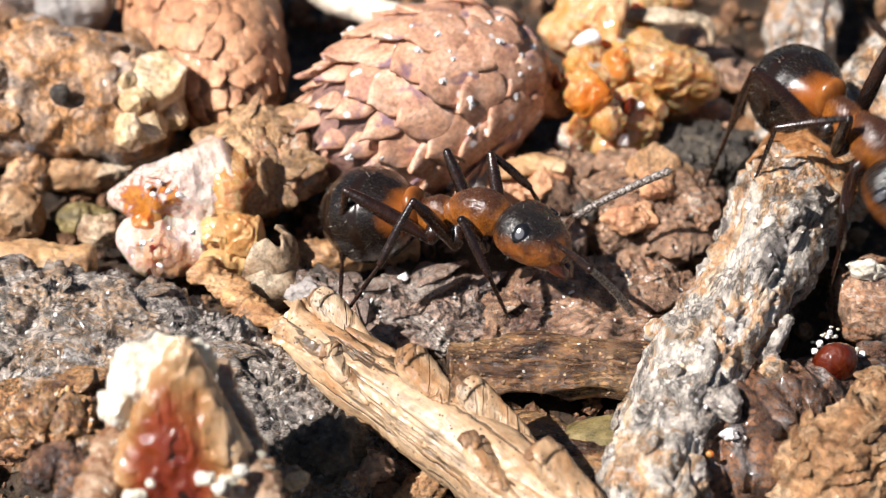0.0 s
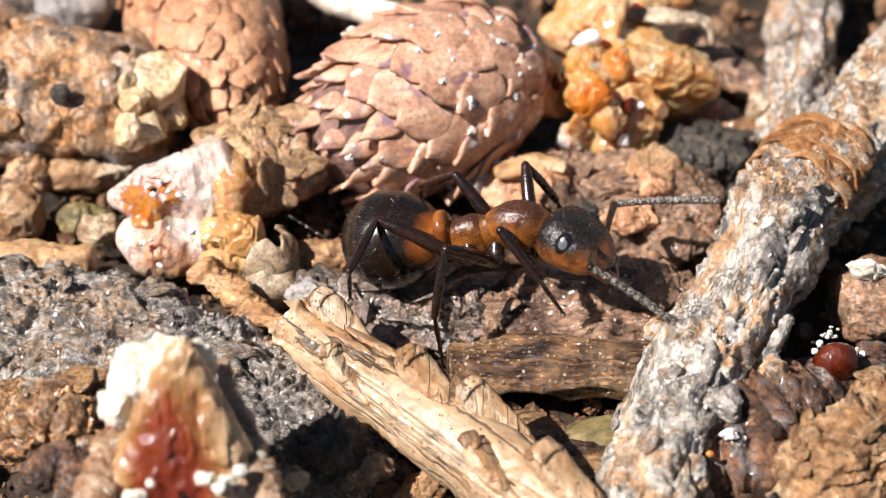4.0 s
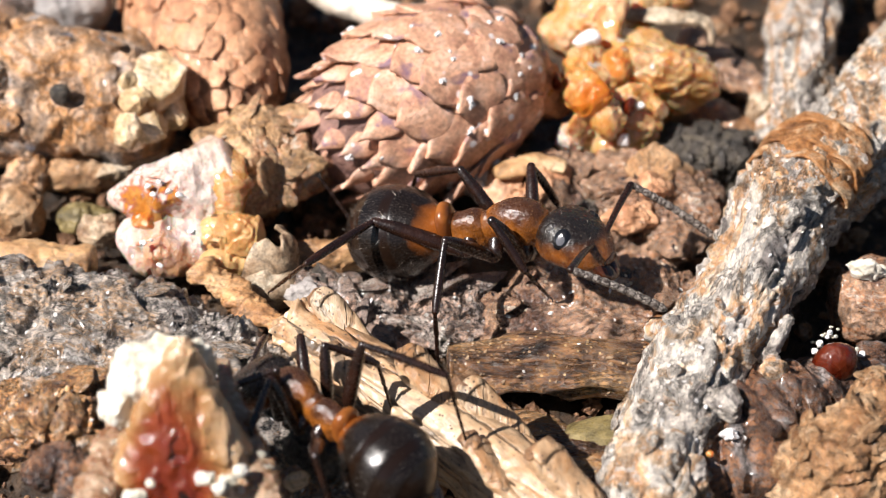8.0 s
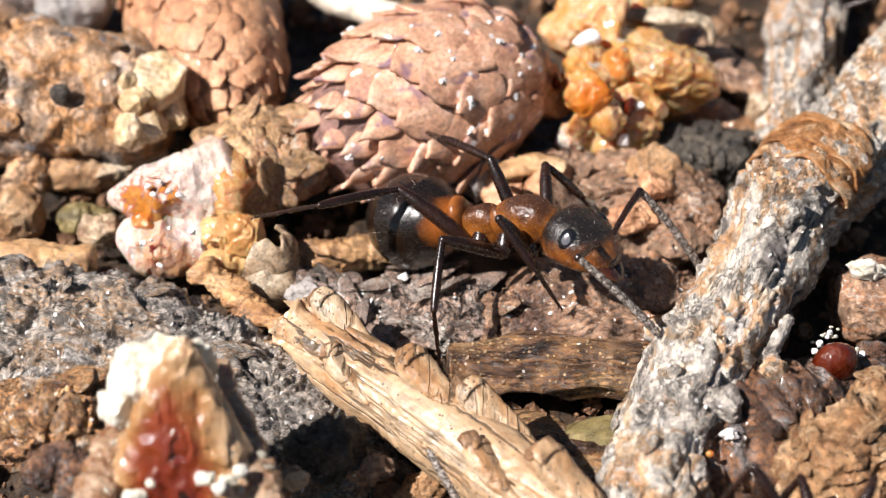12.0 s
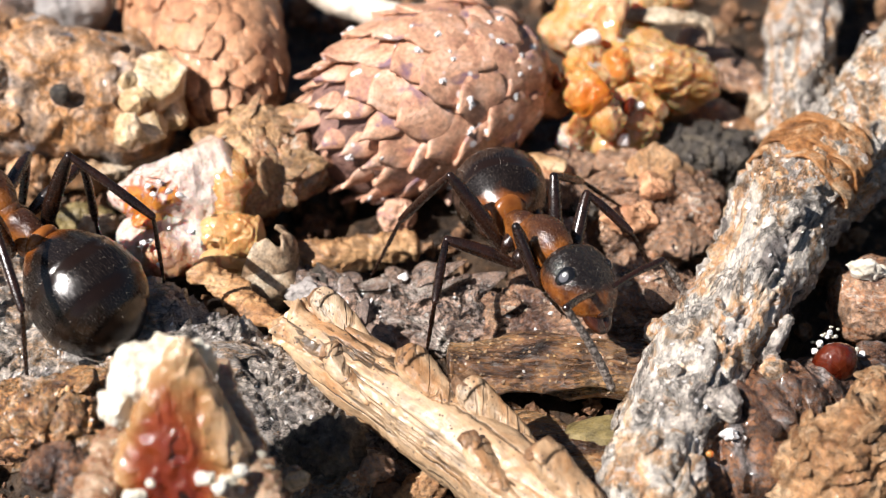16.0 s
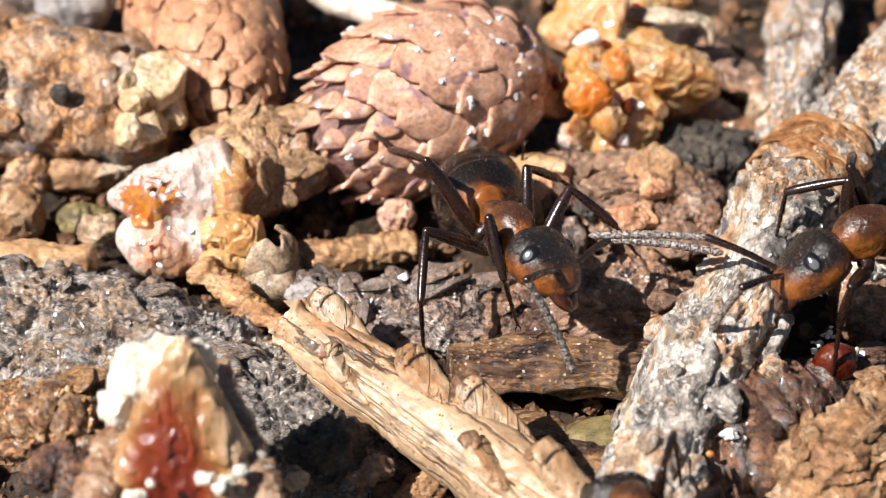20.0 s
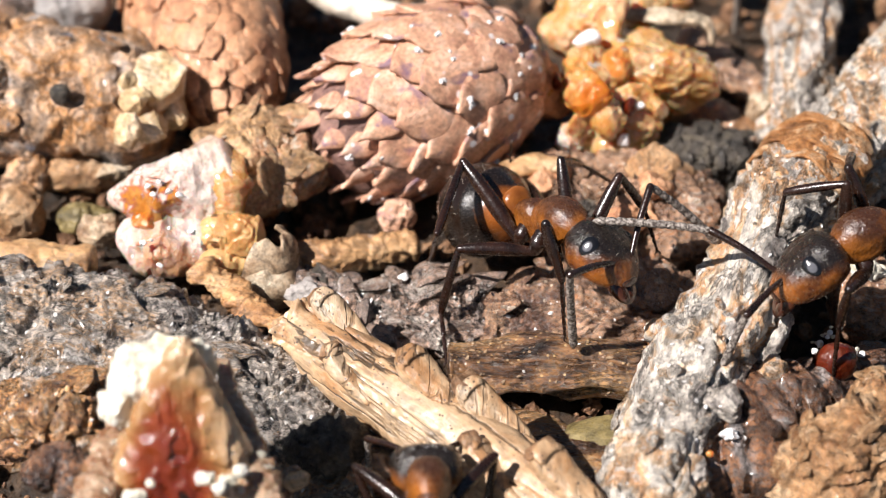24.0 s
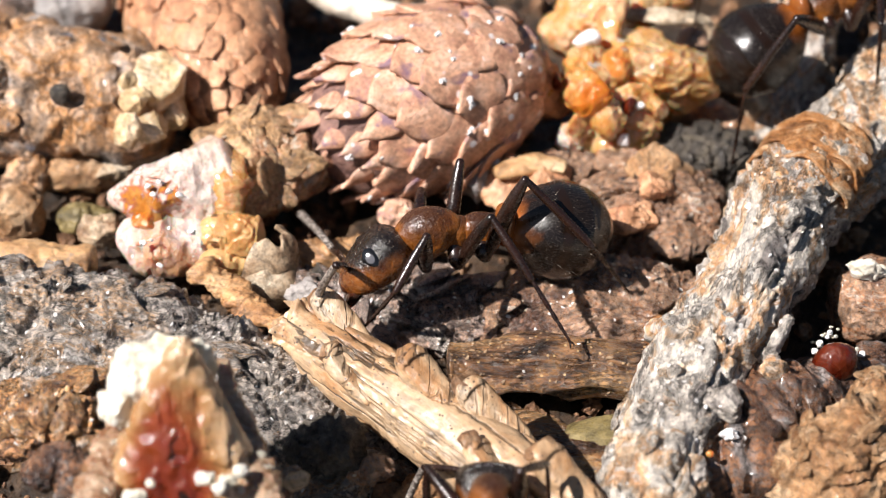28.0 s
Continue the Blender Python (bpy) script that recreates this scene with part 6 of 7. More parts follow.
# rows: seconds, thorax place, yaw, pitch
MAIN = [(0, 0.41, -0.85, 3.49, -26.02, 11.45), (0.3, 0.68, -1.08, 3.51, -18.88, 10.51), (1, 0.99, -1.25, 3.55, -9.87, 5.64), (3, 1.25, -1.61, 3.52, -7.93, 8.87), (6, 1.37, -1.39, 3.54, -8.13, 6.4), (8, 1.33, -1.06, 3.27, -12.72, 6.83),
        (10, 1.42, -1.21, 3.35, -14.49, 6.33), (12, 1.61, -1, 3.35, -22.74, 11.24), (12.5, 1.61, -1, 3.35, -22.74, 11.24), (14.5, 1.53, -0.97, 3.37, -26.33, 12.12), (15, 1.53, -0.97, 3.37, -26.33, 12.12), (15.45, 1.45, -1.19, 3.42, -23.29, 6.8),
        (15.65, 2.04, -1.09, 3.44, -54.94, 11.21), (16, 2.33, -1.7, 3.47, -62.57, 12.18), (17, 1.93, -1.51, 3.63, -69.73, 15.65), (20, 1.58, -1.37, 3.58, -72.04, 18.49), (21.5, 1.97, -1.33, 3.58, -73.38, 20.46), (23.5, 2.7, -1.2, 3.57, -53.94, 18.63),
        (24, 2.7, -1.2, 3.57, -53.94, 18.63), (25, 2.67, -1.29, 3.58, -49.06, 14.97), (25.1, 2.67, -1.29, 3.58, -49.06, 14.97), (25.4, 1.97, -0.79, 3.49, -45.37, 18.49), (25.9, 1.27, -0.67, 3.35, -42.33, 22.28), (26, 1.27, -0.67, 3.35, -42.33, 22.28),
        (26.4, 1.27, -0.67, 3.35, -42.33, 22.28), (26.6, 0.91, -1.39, 3.57, -45.03, 20.17), (27, 0.91, -1.39, 3.57, -45.03, 20.17), (27.25, 0.91, -1.39, 3.57, -45.03, 20.17), (27.4, 1.02, -1.33, 3.58, -68.06, 15.86), (27.6, 0.67, -1.76, 3.58, -94.15, 9.35),
        (27.8, 0.53, -1.62, 3.59, -131.25, 6.85), (27.95, 0.31, -1.68, 3.59, -169.34, -3.65), (28, 0.31, -1.68, 3.59, -169.34, -3.65)]
HOLDS = ((15.4, 15), (15.75, 16), (16.2, 16), (16.7, 17), (25.1, 25), (25.9, 26), (26.4, 26), (26.6, 27), (27.25, 27), (27.9, 28))
FORE_RIGHT = [(0, 0.44, -2.5, 4.76, 1.19, -3.39, 3.52, 1.68, -3.2, 1.96), (1, 1.53, -3.05, 4.55, 2.63, -3.41, 3.45, 3.27, -3.25, 1.91), (3, 1.42, -2.82, 4.66, 2.48, -3.63, 3.56, 3.13, -3.17, 2.04), (6, 1.49, -2.66, 4.58, 2.49, -3.27, 3.42, 3.02, -2.26, 2.18),
              (8, 1.22, -2.11, 4.37, 2.16, -2.94, 3.2, 2.81, -2.32, 1.83), (10, 1.5, -2.47, 4.51, 2.57, -3.27, 3.41, 3.15, -2.75, 1.94), (12, 1.43, -2.22, 4.48, 2.44, -3.06, 3.32, 3.08, -2.78, 1.86), (15, 1.43, -2.41, 4.6, 2.48, -3.46, 3.49, 3.07, -2.94, 2.02),
              (16, 1.79, -2.92, 4.9, 2.39, -3.82, 3.64, 3.11, -3.31, 2.17), (17, 1.33, -3.02, 5.08, 2.1, -4.03, 3.74, 2.6, -3.56, 2.21), (20, 1.13, -2.86, 5.12, 1.55, -3.89, 3.71, 1.95, -3.81, 2.05), (24, 2.52, -2.99, 5.05, 2.97, -3.58, 3.61, 3.09, -3.95, 2),
              (25, 2.39, -2.89, 4.87, 3.05, -3.46, 3.49, 3.3, -2.59, 2.08), (26, 1.35, -2.82, 4.72, 2.48, -3.35, 3.68, 3.14, -2.73, 2.32), (27, 0.64, -3.23, 4.99, 1.68, -4.15, 3.76, 2.44, -4.03, 2.18), (28, -0.59, 0.5, 3.1, -0.72, 1.19, 1.71, -0.9, 2.13, 0.74)]
MIDDLE_RIGHT = [(0, -0.75, -1.54, 4.49, -1.62, -2.37, 3.07, -2.63, -2.75, 1.53), (1, -0.23, -2.8, 4.04, -0.26, -4.44, 3.37, -0.06, -4.3, 1.54), (3, -0.01, -2.99, 4.21, -0.2, -3.59, 2.54, -0.01, -3.59, 0.81), (6, -0.06, -2.65, 4.09, -0.16, -4.05, 2.89, -0.01, -3.86, 1.09),
                (8, 0.01, -2.41, 3.98, -0.2, -3.82, 2.77, -0.13, -3.69, 0.92), (10, 0.01, -2.41, 3.97, -0.23, -3.89, 2.93, -0.09, -3.94, 1.17), (12, 0.01, -2.16, 3.75, -0.23, -3.66, 2.71, -0.09, -3.71, 0.94), (15, -0.01, -2.24, 3.92, -0.23, -3.65, 2.7, -0.09, -3.47, 0.9),
                (16, 0.09, -1.97, 3.59, -0.2, -3.71, 3.05, -0.42, -3.63, 1.16), (17, -0.2, -2.19, 4.11, -0.37, -3.77, 3.21, -0.42, -3.68, 1.32), (20, -0.41, -2.25, 4.12, -0.55, -3.81, 3.25, -0.49, -3.9, 1.44), (24, 0.09, -1.7, 3.05, -0.06, -2.35, 1.34, 0.09, -4.15, 1.39),
                (25, 0.16, -1.89, 2.93, -0.01, -2.37, 1.16, 0.09, -4.14, 1.47), (26, -0.91, -1.24, 2.93, -1.03, -2.07, 1.28, -1.1, -3.91, 1.55), (27, -1.06, -2.27, 3.85, -1.11, -3.97, 3.1, -1.07, -3.82, 1.26), (28, 0.46, 0.19, 4.52, 0.3, 1, 2.88, 0.1, 2.08, 1.77)]
HIND_RIGHT = [(0, -2.74, -0.3, 3.97, -2.71, -0.29, 1.48, -2.7, -2.71, 1.59), (1, -2.68, -1.18, 3.76, -2.51, -3.65, 3.67, -2.77, -2.92, 1.39), (3, -2.31, -1.26, 4.02, -2.31, -3.77, 4.16, -2.4, -2.55, 2.05), (6, -1.95, -1.04, 4.02, -3.24, -3.14, 3.77, -4.33, -2.39, 1.69),
              (8, -2.48, -0.86, 3.57, -3.61, -3.01, 3.56, -4.52, -1.8, 1.64), (10, -2.33, -0.96, 3.67, -2.82, -3.38, 3.23, -2.81, -2.3, 0.99), (12, -1.39, -0.21, 4.05, -3.2, -1.73, 4.52, -4.95, -0.65, 3.2), (15, -1.47, -0.01, 3.96, -3.05, -1.63, 4.81, -4.24, -0.12, 3.24),
              (16, 0.16, -0.91, 4.86, -1.11, -0.32, 2.82, -1.91, 0.05, 0.57), (17, -0.57, -0.09, 4.33, -1.21, 0.56, 2.05, -1.61, 0.97, -0.3), (20, -0.42, -0.37, 4.88, -1.43, 1.58, 3.68, -2.36, 3.75, 3.15), (24, 0.46, 0.51, 4.26, -0.13, -1.8, 3.73, -0.36, -0.57, 1.62),
              (25, 0.73, -0.96, 5.18, -0.43, -1.14, 3.04, -0.75, -0.32, 0.77), (26, -0.13, -0.88, 5.03, -1.37, -1.81, 3.15, -1.96, -1.03, 0.91), (27, -2.4, -0.79, 3.81, -2.25, -3.23, 3.48, -2.05, -2.71, 1.18), (28, 2.68, 0.11, 3.36, 3.42, 0.54, 1.79, 4.03, 0.89, 0.5)]
FORE_LEFT = [(0, 1.24, 0.42, 4.56, 2.27, 0.38, 3.4, 2.97, 0.35, 1.95), (1, 2.6, 0.96, 3.01, 2.72, 1.64, 1.63, 2.89, 2.59, 0.66), (3, 2.17, 0.36, 4.1, 3.04, 0.45, 2.85, 3.64, 0.51, 1.35), (6, 2.51, 0.81, 3.23, 3.12, 1.36, 1.97, 3.54, 1.74, 0.46),
             (8, 2.35, 0.94, 3.68, 3.09, 0.95, 2.32, 3.58, 0.96, 0.78), (10, 2.33, 0.63, 3.87, 3.07, 0.68, 2.55, 3.57, 0.71, 1.02), (12, 2.72, 0.78, 3.81, 3.75, 0.73, 2.71, 4.48, 0.7, 1.27), (15, 3.01, 0.69, 3.82, 3.97, 0.57, 2.64, 4.64, 0.49, 1.18),
             (16, 3.71, -0.98, 4.45, 4.82, -1.49, 3.45, 5.47, -1.2, 2), (17, 3.48, -0.9, 4.76, 4.59, -1.49, 3.64, 5.3, -1.2, 2.2), (20, 3.38, -0.85, 4.72, 4.45, -1.45, 3.6, 5.18, -0.98, 2.1), (24, 4.58, -0.63, 4.72, 5.28, -0.46, 3.33, 5.74, -0.35, 1.79),
             (25, 3.87, -0.41, 4.82, 4.83, -0.28, 3.67, 5.51, -0.19, 2.21), (26, 1.41, 0.54, 4.99, 2.19, 0.69, 3.72, 2.74, 0.8, 2.21), (27, 2.72, -0.35, 4.49, 3.77, -0.93, 3.35, 4.46, -0.64, 1.9), (28, -0.41, -3.06, 4.65, -1.31, -4.17, 3.49, -2.07, -3.67, 2.02)]
MIDDLE_LEFT = [(0, -0.21, 1.18, 4.9, 0.15, 1.92, 3.25, 0.64, 2.92, 2.15), (1, -0.73, 0.78, 4.81, -0.89, 1.16, 2.94, -0.98, 1.4, 1.12), (3, -0.35, 0.49, 4.84, -0.52, 0.88, 2.98, -0.62, 1.11, 1.16), (6, -0.28, 0.71, 4.86, -0.74, 0.95, 3.12, -1.04, 1.1, 1.31),
               (8, -0.21, 1.05, 4.63, -0.75, 1.5, 2.86, -1.09, 1.77, 1.07), (10, 0.68, 0.91, 4.7, -0.29, 2.21, 3.77, -0.94, 3.74, 2.89), (12, 0.91, 1.11, 4.77, -0.21, 2.13, 3.77, -0.94, 3.63, 2.84), (15, 0.91, 1.1, 4.78, -0.21, 2.12, 3.78, -0.94, 3.64, 2.89),
               (16, 2.84, 0.2, 5.08, 3.57, 0.57, 3.44, 4.55, 1.08, 2.33), (17, 2.39, 0.24, 5.23, 3.17, 0.53, 3.59, 4.2, 0.91, 2.48), (20, 2.14, 0.33, 5.2, 2.92, 0.58, 3.55, 3.97, 0.92, 2.45), (24, 2.96, 0.69, 5.16, 3.62, 1.17, 3.52, 4.52, 1.82, 2.41),
               (25, 2.81, 0.6, 5.04, 2.53, 1.39, 3.35, 2.36, 1.88, 1.59), (26, 0.01, 1.32, 5.04, 0.57, 1.93, 3.39, 1.31, 2.75, 2.29), (27, 0.79, 0.63, 5.26, 1.38, 1.21, 3.61, 2.16, 1.99, 2.51), (28, 1.21, -2.41, 4.74, 2.34, -3.64, 3.47, 3.47, -4.8, 2.05)]
HIND_LEFT = [(0, -1.27, 1.44, 2.57, -1.91, 2.07, 1.43, -2.43, 2.58, 0.5), (1, -1.34, 0.5, 2.89, -2.12, 0.92, 1.58, -2.75, 1.27, 0.5), (3, -1.09, 0.05, 2.71, -1.89, 0.45, 1.5, -2.55, 0.78, 0.5), (6, -1, 0.28, 2.85, -1.79, 0.69, 1.56, -2.44, 1.01, 0.5),
             (8, -0.89, 0.8, 2.56, -1.65, 1.26, 1.43, -2.27, 1.64, 0.5), (10, -0.75, 0.72, 2.66, -1.5, 1.2, 1.47, -2.1, 1.6, 0.5), (12, -0.2, 1.19, 2.44, -0.87, 1.78, 1.37, -1.42, 2.27, 0.5), (15, -0.13, 1.32, 2.42, -0.76, 1.96, 1.36, -1.28, 2.47, 0.5),
             (16, 2.35, 1.13, 2.52, 2.21, 2.01, 1.41, 2.1, 2.74, 0.5), (17, 2.33, 1.24, 2.53, 2.3, 2.13, 1.41, 2.27, 2.87, 0.5), (20, 2.1, 1.3, 2.36, 2.11, 2.2, 1.34, 2.12, 2.93, 0.5), (24, 2.37, 1.5, 2.34, 2.1, 2.36, 1.33, 1.88, 3.05, 0.5),
             (25, 2.06, 1.43, 2.51, 1.72, 2.26, 1.4, 1.44, 2.94, 0.5), (26, 0.46, 1.85, 1.97, 0.03, 2.63, 1.16, -0.32, 3.27, 0.5), (27, 0.19, 1.2, 2.28, -0.21, 2, 1.3, -0.53, 2.66, 0.5), (28, 2.06, -1.79, 5.45, 3.8, -2.48, 3.76, 4.86, -1.75, 1.59)]
FIRST = [(0.00, 10.83, 0.81, 5.00, -65, -6), (0.20, 9.61, -1.65, 5.20, -104, -18), (0.30, 8.99, -4.54, 5.40, -114, -11), (0.40, 6.13, -7.37, 5.20, -134, -14), (0.50, 4.23, -8.64, 4.80, -141, -17),
         (0.70, 3.61, -9.14, 4.60, -130, -0), (0.80, 5.29, -9.82, 4.60, -77, 15), (0.90, 6.51, -9.07, 4.80, -37, 23), (1.00, 9.61, -7.86, 5.20, 15, -15), (1.20, 10.44, -7.87, 5.20, 21, -15), (1.40, 8.73, -8.07, 5.20, 24, -13),
         (1.60, 8.23, -7.84, 5.20, 26, -10), (1.80, 8.85, -6.74, 5.20, 26, -1), (1.90, 11.55, -4.54, 5.00, 19, 4), (2.00, 16.06, -2.09, 4.60, 14, 7), (2.10, 18.07, -1.27, 4.40, 12, 6), (2.60, 22.38, 0.70, 3.40, 13, 3), (28.0, 26.0, 6.0, 2.6, 10, 0)]
SECOND = [(0, 9.0, -14.0, 2.6, 110, 0), (4.60, 5.00, -12.27, 3.60, 198, 16), (5.60, 3.90, -11.35, 3.70, -161, 4), (6.00, 2.62, -11.30, 3.70, -157, 4), (6.60, 1.95, -11.40, 3.70, -160, 5), (7.00, 1.10, -11.45, 3.70, -168, 4), (7.20, -0.73, -9.84, 3.80, 161, -18), (7.50, -2.34, -9.19, 3.80, 152, -16), (7.80, -2.90, -8.19, 3.80, 145, -7),
          (8.20, -3.11, -7.71, 3.80, 132, -6), (8.40, -2.95, -7.01, 3.80, 121, -3), (9.00, -3.99, -6.02, 3.80, 122, 5), (9.20, -3.98, -6.08, 3.80, 122, 6), (9.40, -3.79, -6.64, 3.80, 121, -5), (9.60, -3.25, -7.65, 3.60, 127, -18), (9.80, -3.21, -8.48, 3.50, 126, -28),
          (10.00, -0.32, -10.33, 3.50, -36, 6), (10.30, 0.76, -11.58, 3.20, -48, 10), (11.00, 2.29, -14.62, 2.60, -62, 19), (28.0, 4.0, -17.0, 2.6, -80, 0)]
THIRD = [(0, -20.0, 9.0, 2.4, -60, 0), (8.00, -16.67, 9.83, 3.60, -41, -3), (8.50, -11.82, 3.92, 4.60, -66, -13), (8.80, -10.16, -2.91, 4.20, -71, -5), (9.00, -10.02, -3.32, 4.20, -66, -3), (9.20, -9.76, -3.62, 4.20, -60, 12), (9.40, -8.73, -5.80, 4.40, -49, 8), (9.60, -7.97, -6.32, 4.40, -29, -2),
         (9.80, -6.18, -6.92, 4.20, -14, -9), (10.00, -4.90, -7.38, 4.00, -16, -18), (10.30, -4.73, -7.40, 4.00, -12, -22), (10.60, -2.71, -8.40, 3.90, -27, 4), (11.00, -0.45, -9.77, 3.80, -31, 7), (11.20, 2.08, -10.15, 3.70, -22, 8), (11.50, 5.75, -10.81, 3.80, 10, -19),
         (11.80, 7.79, -11.78, 3.60, 18, -15), (12.30, 9.56, -11.85, 3.40, 16, -10), (13.20, 13.42, -11.81, 3.00, 6, -12), (28.0, 22.0, -9.0, 2.4, 0, 0)]
FOURTH = [(0, -2.0, -18.0, 2.4, 90, 0), (12.50, 0.38, -12.19, 3.40, 111, -28), (13.40, -0.95, -7.26, 4.20, 116, 1), (14.40, -2.25, -5.25, 4.40, 131, 28), (15.00, -2.04, -5.41, 4.40, 135, 34), (15.10, -4.21, -6.31, 4.40, 145, 1), (15.20, -5.95, -6.62, 4.30, 162, 8), (15.40, -6.35, -6.35, 4.30, 165, 9),
          (15.50, -9.06, -5.16, 4.60, 172, -8), (15.70, -9.24, -5.06, 4.60, 175, -3), (15.80, -10.26, -2.57, 4.60, 135, 8), (16.00, -10.97, -2.00, 4.50, 139, 10), (16.30, -11.27, -1.73, 4.50, 140, 10), (16.50, -15.54, 0.29, 4.20, 150, 7), (17.20, -22.72, 3.15, 3.20, 167, 8), (28.0, -26.0, 8.0, 2.6, 160, 0)]
FIFTH = [(0, 5.0, -19.0, 2.4, 80, 0), (17.40, 4.29, -13.46, 3.40, 78, -19), (17.80, 4.76, -12.74, 4.00, 76, -21), (18.00, 5.14, -11.14, 4.40, 72, -18), (18.20, 6.23, -8.15, 4.80, 54, 5), (18.30, 7.20, -7.14, 5.00, 62, 0), (18.50, 7.66, -6.38, 5.20, 49, 28), (18.60, 8.44, -6.10, 5.20, 39, 21), (18.70, 11.81, -4.25, 5.00, 17, 20), (18.90, 16.75, -2.12, 4.20, 8, 19), (28.0, 28.0, 4.0, 2.4, 20, 0)]
SIXTH = [(0, 25.0, 9.0, 2.4, 200, 0), (17.80, 20.90, 1.53, 3.60, -164, -6), (18.50, 14.58, -1.87, 4.80, -159, -7), (18.75, 11.03, -2.77, 4.90, -158, -3), (19.00, 11.00, -2.98, 4.90, -158, -6), (22.00, 10.98, -3.01, 4.90, -159, -7), (26.20, 10.91, -3.15, 4.90, -158, -7), (26.90, 10.97, -3.04, 4.90, -161, -8),
         (27.00, 10.71, -3.89, 4.90, -155, 12), (27.20, 11.24, -4.29, 4.80, 94, -17), (27.50, 14.54, -1.44, 4.60, 56, -1), (28.00, 18.93, 3.23, 4.00, 43, 7)]
SEVENTH = [(0, 8.0, -20.0, 2.4, 95, 0), (19.40, 4.74, -13.10, 3.40, 104, -24), (20.00, 4.32, -11.45, 3.70, 104, -23), (20.40, 4.15, -8.67, 4.00, 110, -19), (20.60, 4.49, -8.49, 4.00, 110, -19), (21.00, 4.48, -8.25, 4.00, 104, -16), (21.45, 4.15, -7.14, 4.00, 115, -9), (21.80, 3.67, -8.96, 3.80, 111, -16),
           (22.30, 2.20, -11.60, 3.60, 101, -21), (23.00, 0.02, -11.44, 3.80, 94, -18), (23.50, -0.32, -10.93, 3.80, 94, -17), (25.00, -0.23, -10.90, 3.80, 92, -16), (26.90, -0.43, -10.85, 3.80, 92, -17), (27.20, 0.89, -11.29, 3.80, 87, -18), (28.00, 1.01, -11.39, 3.80, 87, -19)]
EIGHTH = [(0, 4.0, 26.0, 2.4, -90, 0), (17.00, 8.93, 20.28, 3.40, -99, -17), (24.60, 7.98, 15.25, 4.60, -98, -13), (25.00, 7.37, 11.90, 4.80, -98, -10), (25.25, 6.81, 8.40, 5.00, -97, -5), (25.60, 6.42, 5.80, 5.00, -95, -6), (25.90, 6.54, 4.74, 4.80, -93, -5), (26.90, 6.55, 4.87, 4.80, -93, -5), (27.05, 7.57, 5.81, 4.80, -90, -6), (27.30, 8.94, 7.87, 5.00, -36, -1), (27.60, 10.00, 7.26, 5.00, -24, -7), (27.80, 10.74, 6.79, 5.00, 9, -11), (28.00, 11.36, 6.73, 5.00, 20, 3)]
NINTH = [(0, 16.0, 22.0, 2.4, -120, 0), (16.80, 16.89, 7.87, 3.80, -146, -2), (17.60, 13.33, 5.22, 4.80, -159, -1), (18.00, 10.39, 5.25, 5.00, -175, -3), (18.20, 10.27, 5.47, 5.00, 183, -2), (18.35, 12.08, 4.73, 5.00, -75, 9), (18.60, 14.18, 7.99, 5.00, 18, -7), (18.90, 19.55, 12.50, 4.20, 20, 0), (28.0, 24.0, 24.0, 2.4, 30, 0)]


TENTH = [(0, 12.0, -16.0, 2.4, 100, 0), (9.20, 5.72, -12.74, 3.20, 107, -28), (9.80, 7.56, -11.87, 3.60, -73, 24), (10.00, 7.65, -11.22, 3.80, -65, 24), (10.20, 8.19, -11.09, 3.80, -57, 29), (10.50, 10.23, -12.08, 3.40, 24, -31), (11.20, 14.10, -12.97, 3.00, 20, -24), (28.0, 24.0, -12.0, 2.4, 0, 0)]


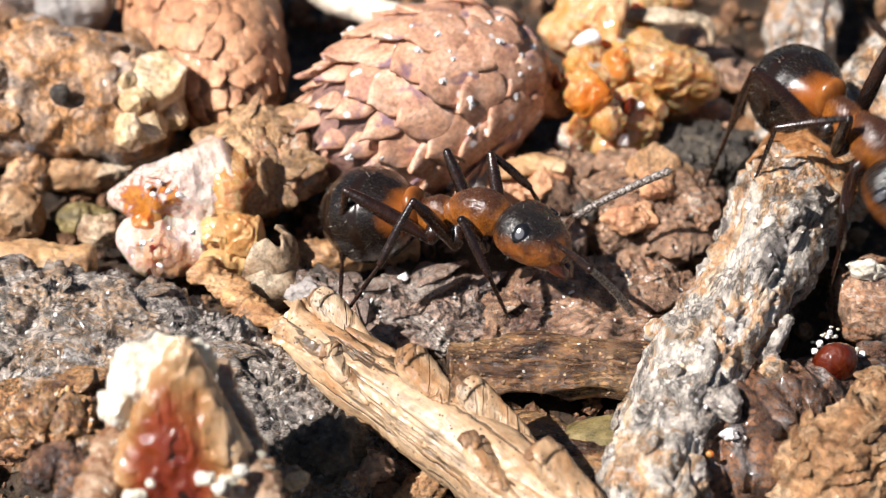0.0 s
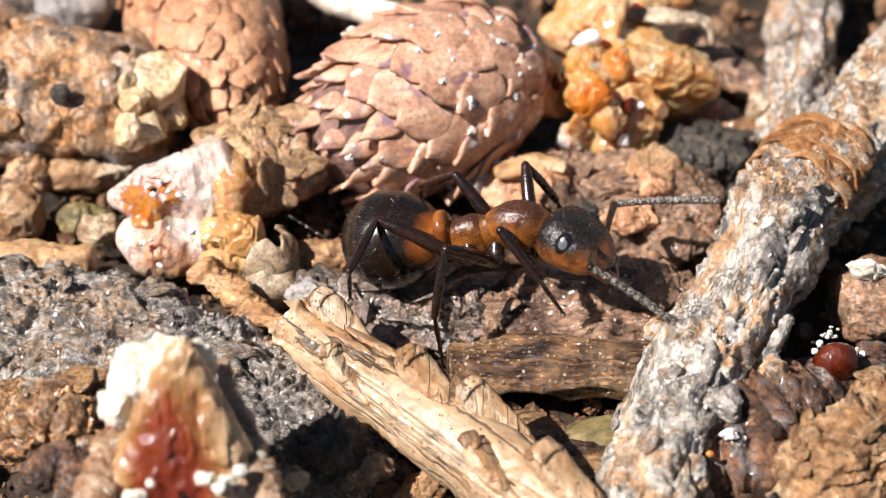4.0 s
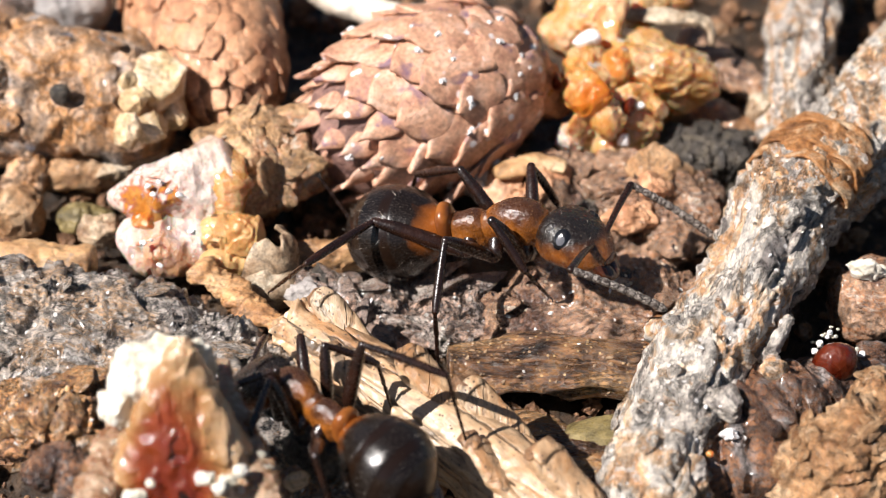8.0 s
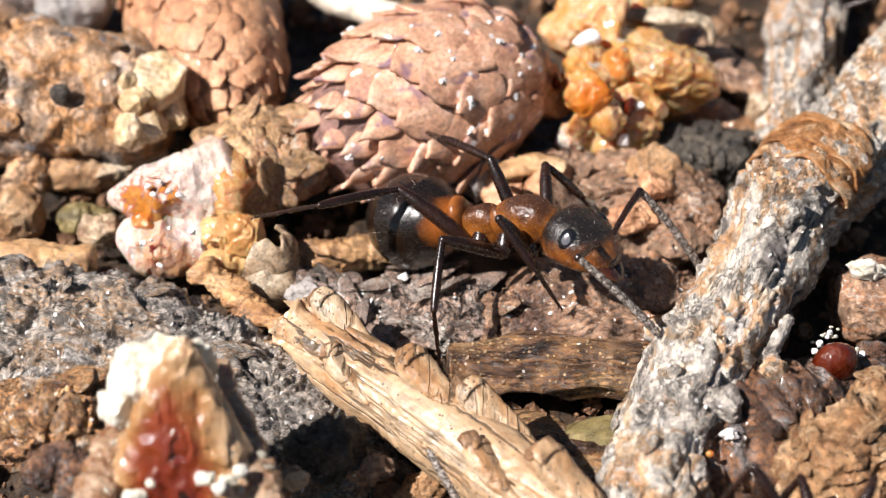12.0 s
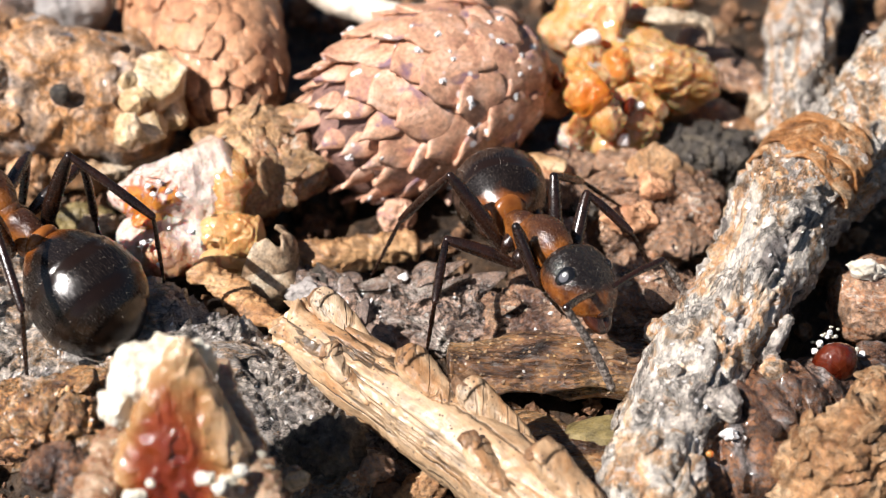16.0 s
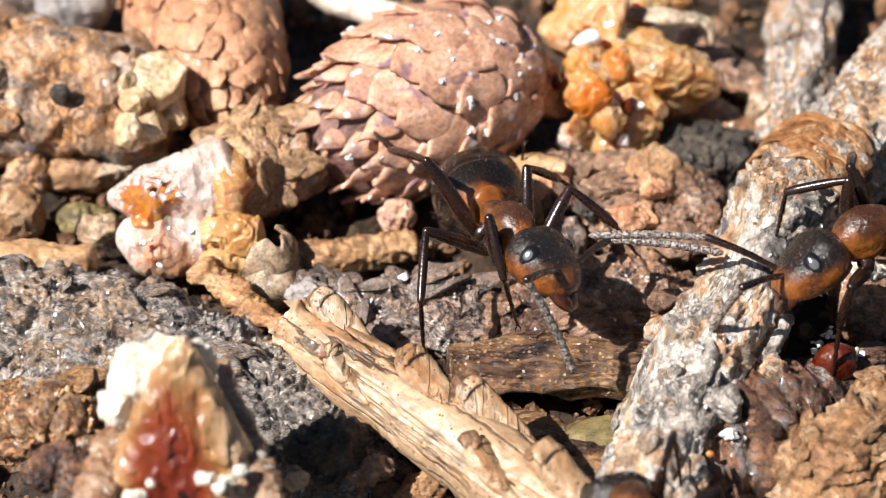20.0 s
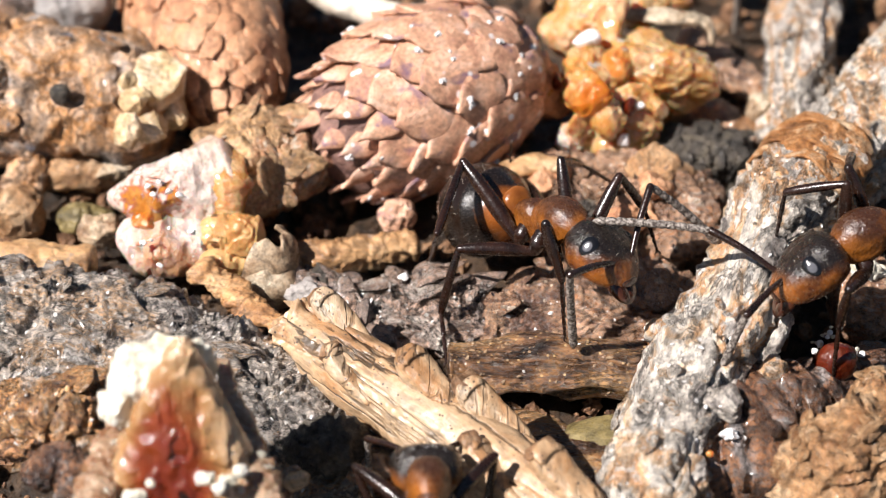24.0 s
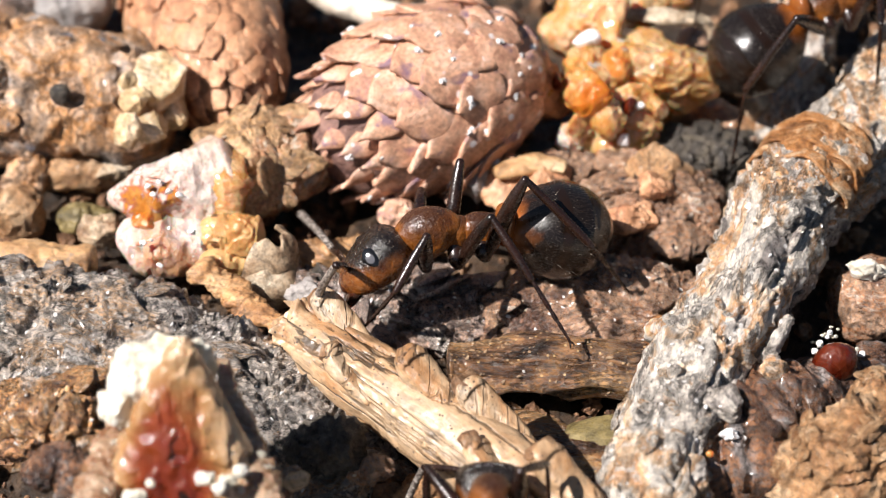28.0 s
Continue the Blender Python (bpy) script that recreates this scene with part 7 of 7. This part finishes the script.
def motions():
    rust = "rust-red and black wood ant "
    move_ant(build_ant(rust + "lingering on reddish bark"), MAIN, 1.15, 1,
             head=((0, -15, -23, -21), (1, -26, -17, -19), (3, -28, -20, -16), (6, -29, -13, -16), (8, -25, -12, -16), (10, -22, -13, -20), (12, -19, -18, -18), (15, -15, -17, -19), (16, 7, -30, -20), (17, 19, -25, -19), (20, 23, -29, -18), (24, 1, -32, -25), (25, -6, -28, -23), (26, 6, -9, -13), (27, -6, -29, -24), (28, 19, -30, 32)),
             tail=((0, -14, -4), (1, -18, -9), (3, -14, -16), (6, -15, -11), (8, -18, -10), (10, -20, -9), (12, -15, -12), (15, -17, -9), (16, -2, -20), (17, -3, -7), (20, -4, -9), (24, -12, 2), (25, -20, -7), (26, 7, 19), (27, -9, 2), (28, -20, 7)), calm=0.15,
             feel=((0, 108, -13, -53, 48, 32, 19, 69, -32), (1, 107, -17, -58, 28, 67, 21, 68, -16), (3, 99, -12, -36, 35, 73, 22, 33, -18), (6, 137, 9, -63, -23, 70, 14, 38, -22), (8, 105, 21, -36, -18, 80, 9, 41, -12), (10, 94, 29, -47, -14, 82, 8, 45, -15), (12, 104, 16, -30, -31, 80, 19, 26, -21), (15, 94, 16, -50, -27, 62, 12, 67, -46), (16, 94, 16, -50, -27, 76, 14, 48, -30), (17, 78, 58, -63, -29, 75, 6, 46, -50), (20, 105, 6, -38, 31, 79, 8, 44, -34), (24, 145, 46, -59, -15, 88, -2, 84, -55), (25, 102, 14, -84, -16, 67, 7, 54, -44), (26, 112, -2, -159, 27, 69, -4, 59, -17), (27, 68, 31, -50, 0, 57, 8, 35, -54), (28, 91, 24, 57, -17, 86, 3, -90, 20)),
             limbs={("fore", 1): FORE_LEFT, ("fore", -1): FORE_RIGHT, ("middle", 1): MIDDLE_LEFT, ("middle", -1): MIDDLE_RIGHT, ("hind", 1): HIND_LEFT, ("hind", -1): HIND_RIGHT})
    move_ant(build_ant(rust + "hurrying across a lichen-covered twig"), FIRST, 1.15, 2)
    move_ant(build_ant(rust + "creeping up beside grey bark"), SECOND, 0.95, 3, tail=-14)
    move_ant(build_ant(rust + "running over weathered grey bark"), THIRD, 0.95, 4, tail=-14)
    move_ant(build_ant("large " + rust + "climbing over the pale twig", 1.12), FOURTH, 1.18, 5, tail=-14, feel=((0, -13, -24, -81, 21, 51, -20, 142, 70),))
    move_ant(build_ant(rust + "climbing the lichen-covered twig"), FIFTH, 1.0, 6, tail=-14)
    move_ant(build_ant(rust + "leaning over the peeling twig"), SIXTH, 1.15, 7, calm=0.25, head=((0, 6, -28, 33), (26.2, 5, -27, 31), (28, 0, -32, 10)), feel=((0, 53, 33, 43, -24, 37, 58, -17, 46), (20, 53, 33, 43, -24, 37, 58, -17, 46), (21.3, 40, 39, 58, -15, 40, 59, -20, 48), (24, 49, 16, 22, -32, 54, 63, -12, 51), (25, 46, 18, 29, -26, 49, 62, 45, 56), (26.2, 18, 30, 30, -10, 176, 72, 107, 37), (26.9, 30, 25, 30, -10, 120, 70, 60, 37), (28, 40, 10, 15, -10, 40, 40, -5, 30)))
    move_ant(build_ant(rust + "moving about below the pale twig"), SEVENTH, 1.0, 8, tail=-14)
    move_ant(build_ant(rust + "coming past the orange resin"), EIGHTH, 1.15, 9)
    move_ant(build_ant(rust + "passing above the grey branch"), NINTH, 1.15, 10)
    move_ant(build_ant(rust + "turning round below the wrinkled husk"), TENTH, 1.0, 11, tail=-14)


bpy.context.view_layer.update()
DEPS = bpy.context.evaluated_depsgraph_get()
motions()
